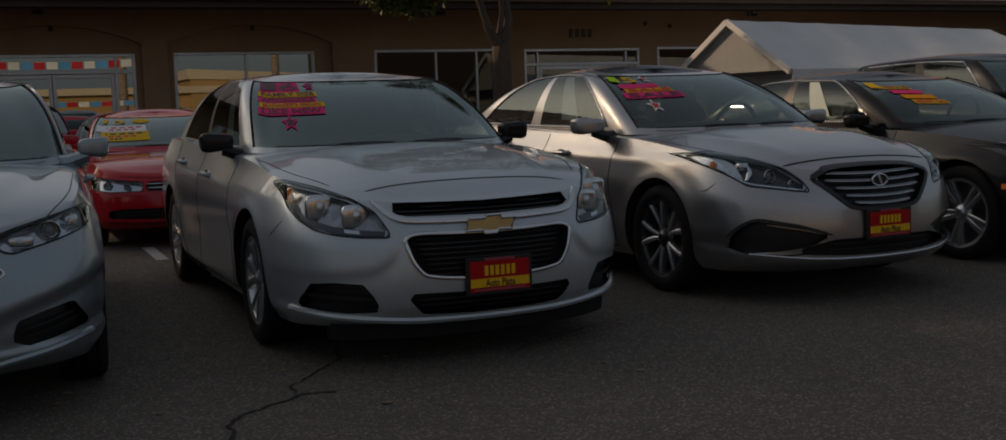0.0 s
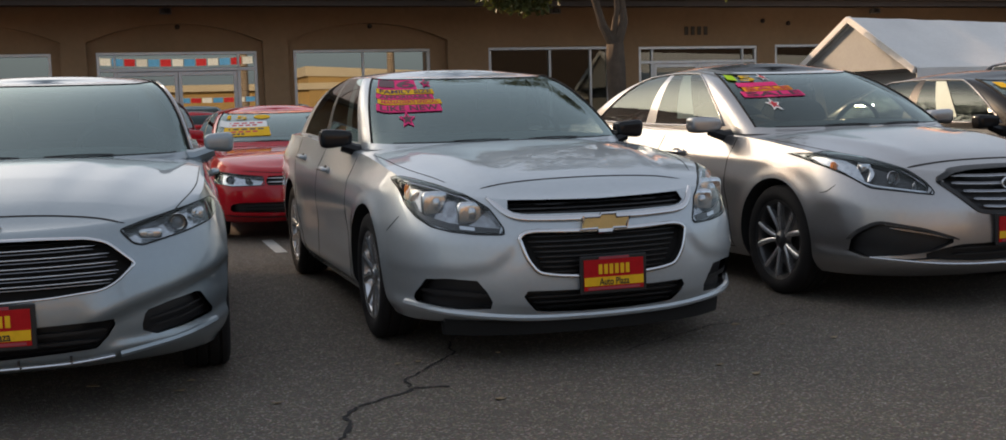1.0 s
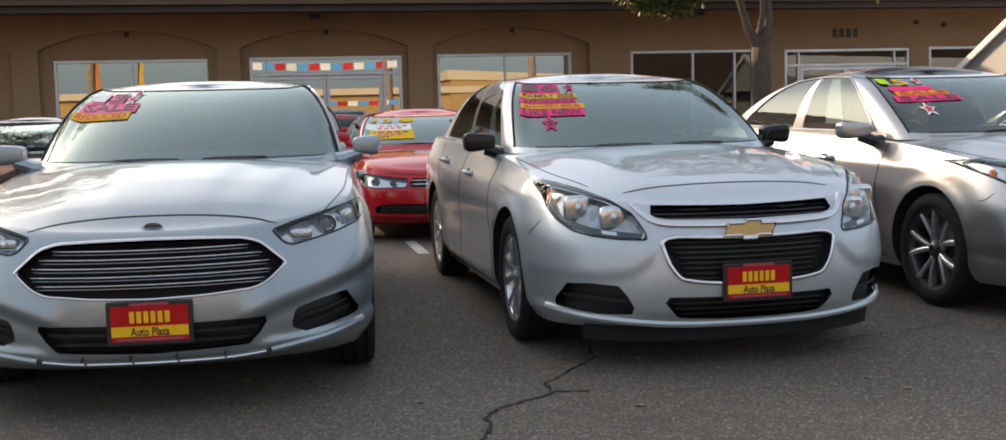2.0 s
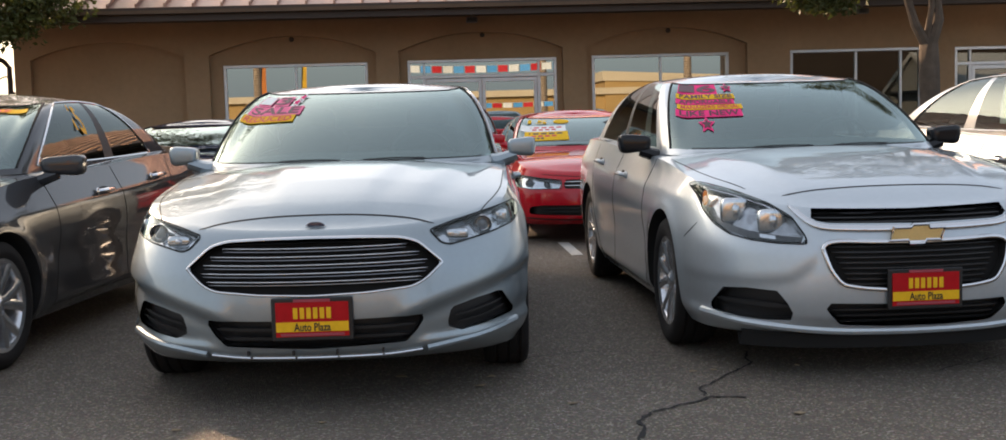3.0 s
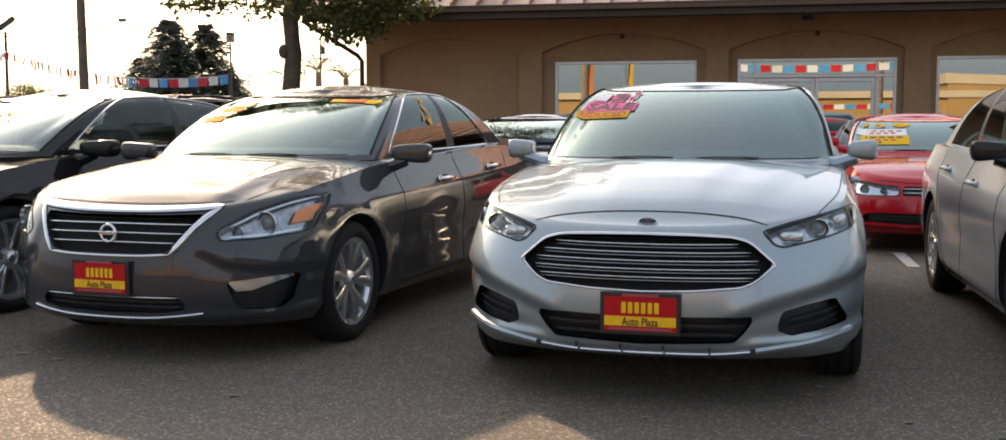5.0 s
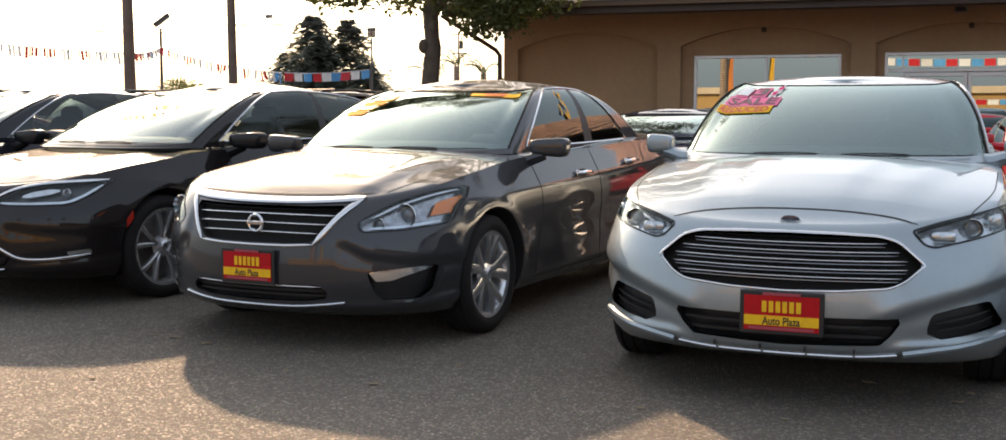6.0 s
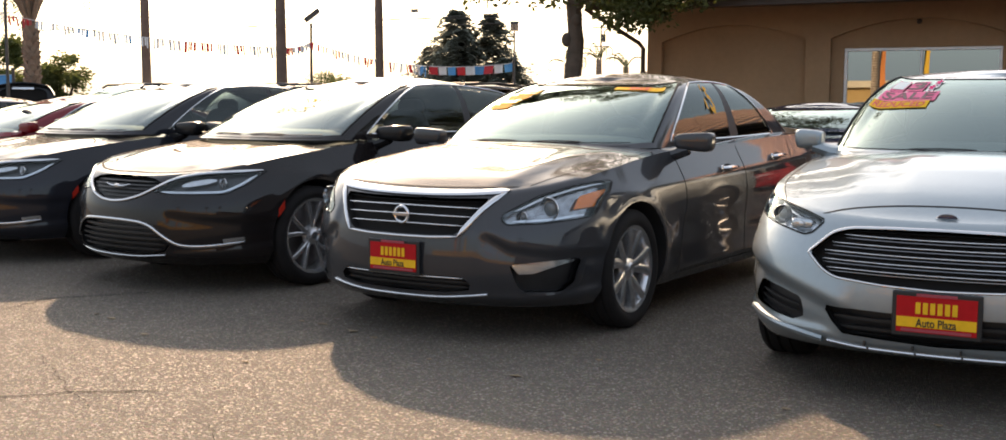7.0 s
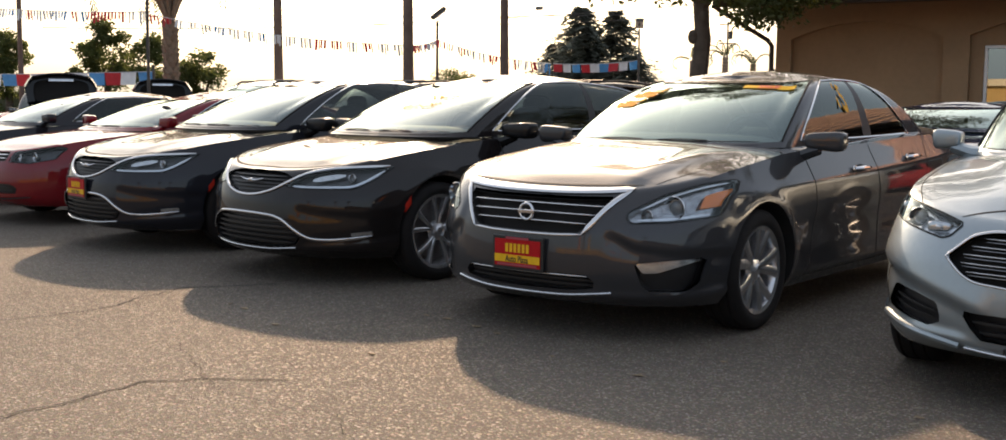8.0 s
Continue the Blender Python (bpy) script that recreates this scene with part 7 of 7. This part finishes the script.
for x, y, h, turn, k in ((-17.15, 24, 3.30, 35, .55), (-28.6, 60, 5.6, -64, .85)):
    p = tagged(new("lot_lamp"), "lot lamp with a tilted square head on a thin pole", "lamp")
    p.matrix_world = pose(x, y, 0, 0, 0, turn)
    part("pole", *tube([(0, 0, 0), (0, 0, h)], .085 * k, 8, taper=.06 * k), STEEL, p)
    hd = part("head", *moved(box(.8 * k, .55 * k, .20 * k, (.25 * k, 0, .25 * k), .02), Matrix.Translation((0, 0, h)) @ Matrix.Rotation(radians(-38), 4, "Y")), STEEL, p, smooth=False)
    part("lens", *moved(box(.66 * k, .45 * k, .02, (.25 * k, 0, .14 * k), .005), Matrix.Translation((0, 0, h)) @ Matrix.Rotation(radians(-38), 4, "Y")), REFLECTOR, hd, smooth=False)
up_ = tagged(new("utility_pole"), "distant utility pole with two crossarms and a transformer", "pole")
up_.matrix_world = pose(-30.25, 78, 0)
part("shaft", *tube([(0, 0, 0), (0, 0, 7.25)], .085, 8, taper=.06), WOODPOLE, up_)
for z, w in ((7.05, 1.25), (5.7, 1.25)):
    part("crossarm", *box(w, .07, .08, (0, 0, z)), WOODPOLE, up_, smooth=False)
part("transformer", *tube([(.22, 0, 6.0), (.22, 0, 6.55)], .14, 12), STEEL, up_)
for (a, b, sag) in (((-62, 78, 7.9), (-30.25, 78, 7.7), .25), ((-30.25, 78, 7.7), (-12, 78, 8.4), .2), ((-60, 62, 7.5), (-10, 100, 10.5), .8), ((-75, 55, 6.6), (-20, 70, 8.2), .8)):
    w = tagged(part("power_line", *tube([Vector(a).lerp(Vector(b), s) - Vector((0, 0, sag * 4 * s * (1 - s))) for s in np.linspace(0, 1, 20)], .028, 5), STEEL), "thin dark power line across the sky", "wire")

for x, y in ((-75, 40), (20, 65.1)):
    p = tagged(new("pole"), "tall weathered brown wooden pole", "pole", "poles along the lot")
    p.matrix_world = pose(x, y, 0)
    part("shaft", *tube([(0, 0, 0), (0, 0, 6.5)], .12, 8, taper=.09), WOODPOLE, p)
wb_ = tagged(new("wire_box"), "small grey box hanging on a wire across the sky", "fixture")
part("wire", *tube([(-75, 40.0, 6.35), (-30.4, 51.8, 6.28), (20, 65.1, 6.4)], .012, 5), STEEL, wb_)
part("housing", *box(.36, .20, .19, (-30.4, 51.8, 6.19), .03), LAMPBOX, wb_, smooth=False)

FLAGS = [material("red_flag", (0.55, 0.02, 0.03), 0.6, var=0.15, scale=8), material("white_flag", (0.72, 0.72, 0.72), 0.6, var=0.1, scale=8), material("blue_flag", (0.08, 0.31, 0.64), 0.6, var=0.15, scale=8)]


def bunting(a, b, sag, step, w, h, seed, fringe=False, label="string of red white and blue pennants"):
    """A rope with cloth flags, each one a piece of its own."""
    a, b = Vector(a), Vector(b)
    rr = random.Random(seed)
    f = lambda s: a.lerp(b, s) - Vector((0, 0, sag * 4 * s * (1 - s)))
    t = tagged(part("bunting", *tube([f(s) for s in np.linspace(0, 1, 24)], .008, 5), POLEM), label, "bunting")
    n = int((b - a).length / step)
    for i in range(n):
        s = (i + .5) / n
        p = f(s)
        d = (f(min(s + .01, 1)) - f(max(s - .01, 0))).normalized()
        nrm = Vector((-d.y, d.x, 0)).normalized()
        vs, sw = [], rr.uniform(-.25, .25)
        pieces = [(0, 1)] if not fringe else [(k / 4, k / 4 + .17) for k in range(4)]
        fs = []
        for p0, p1 in pieces:
            hh = h * (rr.uniform(.55, 1.1) if fringe else 1)
            for e in (p0, p1):
                for z in (0, .5, 1):
                    vs.append(p + d * ((e - .5) * w) - Vector((0, 0, 1)) * z * hh + nrm * (sw * z * hh + .02 * math.sin(e * 9 + i)))
            k = len(vs) - 6
            fs += [(k, k + 1, k + 4, k + 3), (k + 1, k + 2, k + 5, k + 4)]
        part("flag", vs, fs, FLAGS[i % 3 if not fringe else rr.choice((0, 1, 1, 1, 2, 0))], t)
    return t


bunting((-30, 17.6, 3.85), (-20.35, 17.5, 3.17), .12, .33, .30, .24, 1, True)
bunting((-20.35, 17.5, 3.12), (-13.59, 18.0, 2.33), .12, .36, .28, .20, 2, True)
bunting((-13.59, 18.0, 2.33), (-17.15, 24, 2.84), .05, .42, .28, .18, 8, True)
bunting((-17.15, 24, 2.84), (-11.55, 20.0, 2.03), .10, .34, .26, .20, 3, True)
bunting((-11.5, 20.0, 2.03), (-9.65, 20.0, 2.07), .04, .20, .19, .16, 5)
bunting((-34.5, 19.2, 1.94), (-21.9, 19.0, 1.915), .04, .59, .55, .31, 6)
for x, y, h, r in ((-21.9, 19.0, 2.05, .035), (-20.35, 17.5, 3.6, .035), (-9.65, 20.0, 2.1, .012), (-11.52, 20.0, 2.06, .012), (-30, 17.1, 4.0, .035)):
    p = tagged(new("bunting_pole"), "slim grey steel pole carrying the pennants", "pole", "bunting poles")
    part("shaft", *tube([(x, y, 0), (x, y, h)], r, 8), STEEL, p)
    part("cap", *blob(r * 2.5, r * 2.5, r * 1.7, (x, y, h), 2, 10), STEEL, p)
HEDGEM = material("olive_hedge", (0.055, 0.06, 0.025), 0.9, var=0.4, scale=3)
hedge = tagged(new("hedge"), "clipped olive hedge at the edge of the lot", "hedge")
part("core", *box(26, .9, 1.5, (-36, 27.2, .75)), HEDGEM, hedge, smooth=False)
part("foliage", *leaves(random.Random(77), [((x, 26.9, z), (.5, .3, .3)) for x in np.arange(-48, -23, .7) for z in (.4, .9, 1.4)], 3500, .22), LEAF2, hedge, smooth=False)

# ---------------------------------------------------------------- across the street, behind the camera
OCHRE = material("ochre_stucco", (0.40, 0.25, 0.095), 0.9, var=0.12, scale=0.4, bump=0.3, bscale=30)
CREAM = material("cream_parapet", (0.55, 0.45, 0.32), 0.9, var=0.1, scale=0.4)
ob_ = tagged(new("building"), "low ochre stucco building across the street", "building")
part("wall", *box(70, 10, 3.0, (2, -53, 1.5)), OCHRE, ob_, smooth=False)
part("parapet", *box(70.4, .5, .5, (2, -47.9, 3.2)), CREAM, ob_, smooth=False)
part("wing", *box(16, 9, 4.0, (22, -52.3, 2.0)), OCHRE, ob_, smooth=False)
part("wing_parapet", [(13.8, -47.7, 4.0), (30.2, -47.7, 3.4), (30.2, -57, 3.4), (13.8, -57, 4.0), (13.8, -47.7, 4.75), (30.2, -47.7, 3.9), (30.2, -57, 3.9), (13.8, -57, 4.75)], [(0, 1, 5, 4), (1, 2, 6, 5), (2, 3, 7, 6), (3, 0, 4, 7), (4, 5, 6, 7)], CREAM, ob_, smooth=False)
# Known from reflections; stretched and heightened unseen to darken the right-hand shop windows.
hall = tagged(new("building"), "dark brown gabled building across the street", "building")
part("wall", *box(40, 9, 6.0, (39, -27, 3.0)), FASCIA, hall, smooth=False)
part("roof", [(18.4, -22, 5.95), (59.6, -22, 5.95), (59.6, -32, 5.95), (18.4, -32, 5.95), (18.4, -27, 6.6), (59.6, -27, 6.6)], [(0, 1, 5, 4), (2, 3, 4, 5), (0, 4, 3), (1, 2, 5)], FASCIA, hall, smooth=False)
for x in (-1.4, 6.8):
    p = tagged(new("pole"), "slim steel pole at the street", "pole", "street poles")
    part("shaft", *tube([(x, -15, 0), (x, -15, 4.3)], .06, 8), STEEL, p)
bunting((-1.4, -15, 4.0), (6.8, -15, 4.0), .12, .52, .48, .34, 12)
bunting((-1.4, -15, 2.2), (6.8, -15, 2.05), .10, .50, .46, .24, 13)
for x, y, h, sd in ((-9, -20, 8.5, 41), (6.5, -22, 9.0, 42), (14, -19, 8.0, 43)):
    palm(x, y, h, .22, sd, "tall palm across the street", 24, 2.0)


FLAGYEL = material("yellow_banner", (0.75, 0.42, 0.03), 0.7, var=0.15, scale=4)
FLAGORA = material("orange_banner", (0.62, 0.20, 0.04), 0.7, var=0.15, scale=4)
for x, y, h, m_ in ((-7.4, -10, 4.6, FLAGORA), (-5.6, -10, 4.4, FLAGYEL)):
    fl = tagged(new("feather_banner"), "tall narrow cloth banner on a bent pole at the street", "banner", "street banners")
    fl.matrix_world = pose(x, y, 0)
    stem = [(0, 0, 0), (0, 0, h * .7), (.05, 0, h * .88), (.2, 0, h * .97), (.42, 0, h)]
    part("pole", *tube(stem, .022, 6), STEEL, fl)
    ev, ef = [], []
    for i in range(15):
        t = i / 14
        z = .9 + (h - 1.0) * t
        ev += [(.02 + .18 * max(t - .8, 0), .03 * math.sin(5 * t), z), (.24 + .03 * math.sin(7 * t), .06 * math.sin(5 * t + 1), z - .05)]
    ef = [(2 * i, 2 * i + 1, 2 * i + 3, 2 * i + 2) for i in range(14)]
    part("cloth", ev, ef, m_, fl)
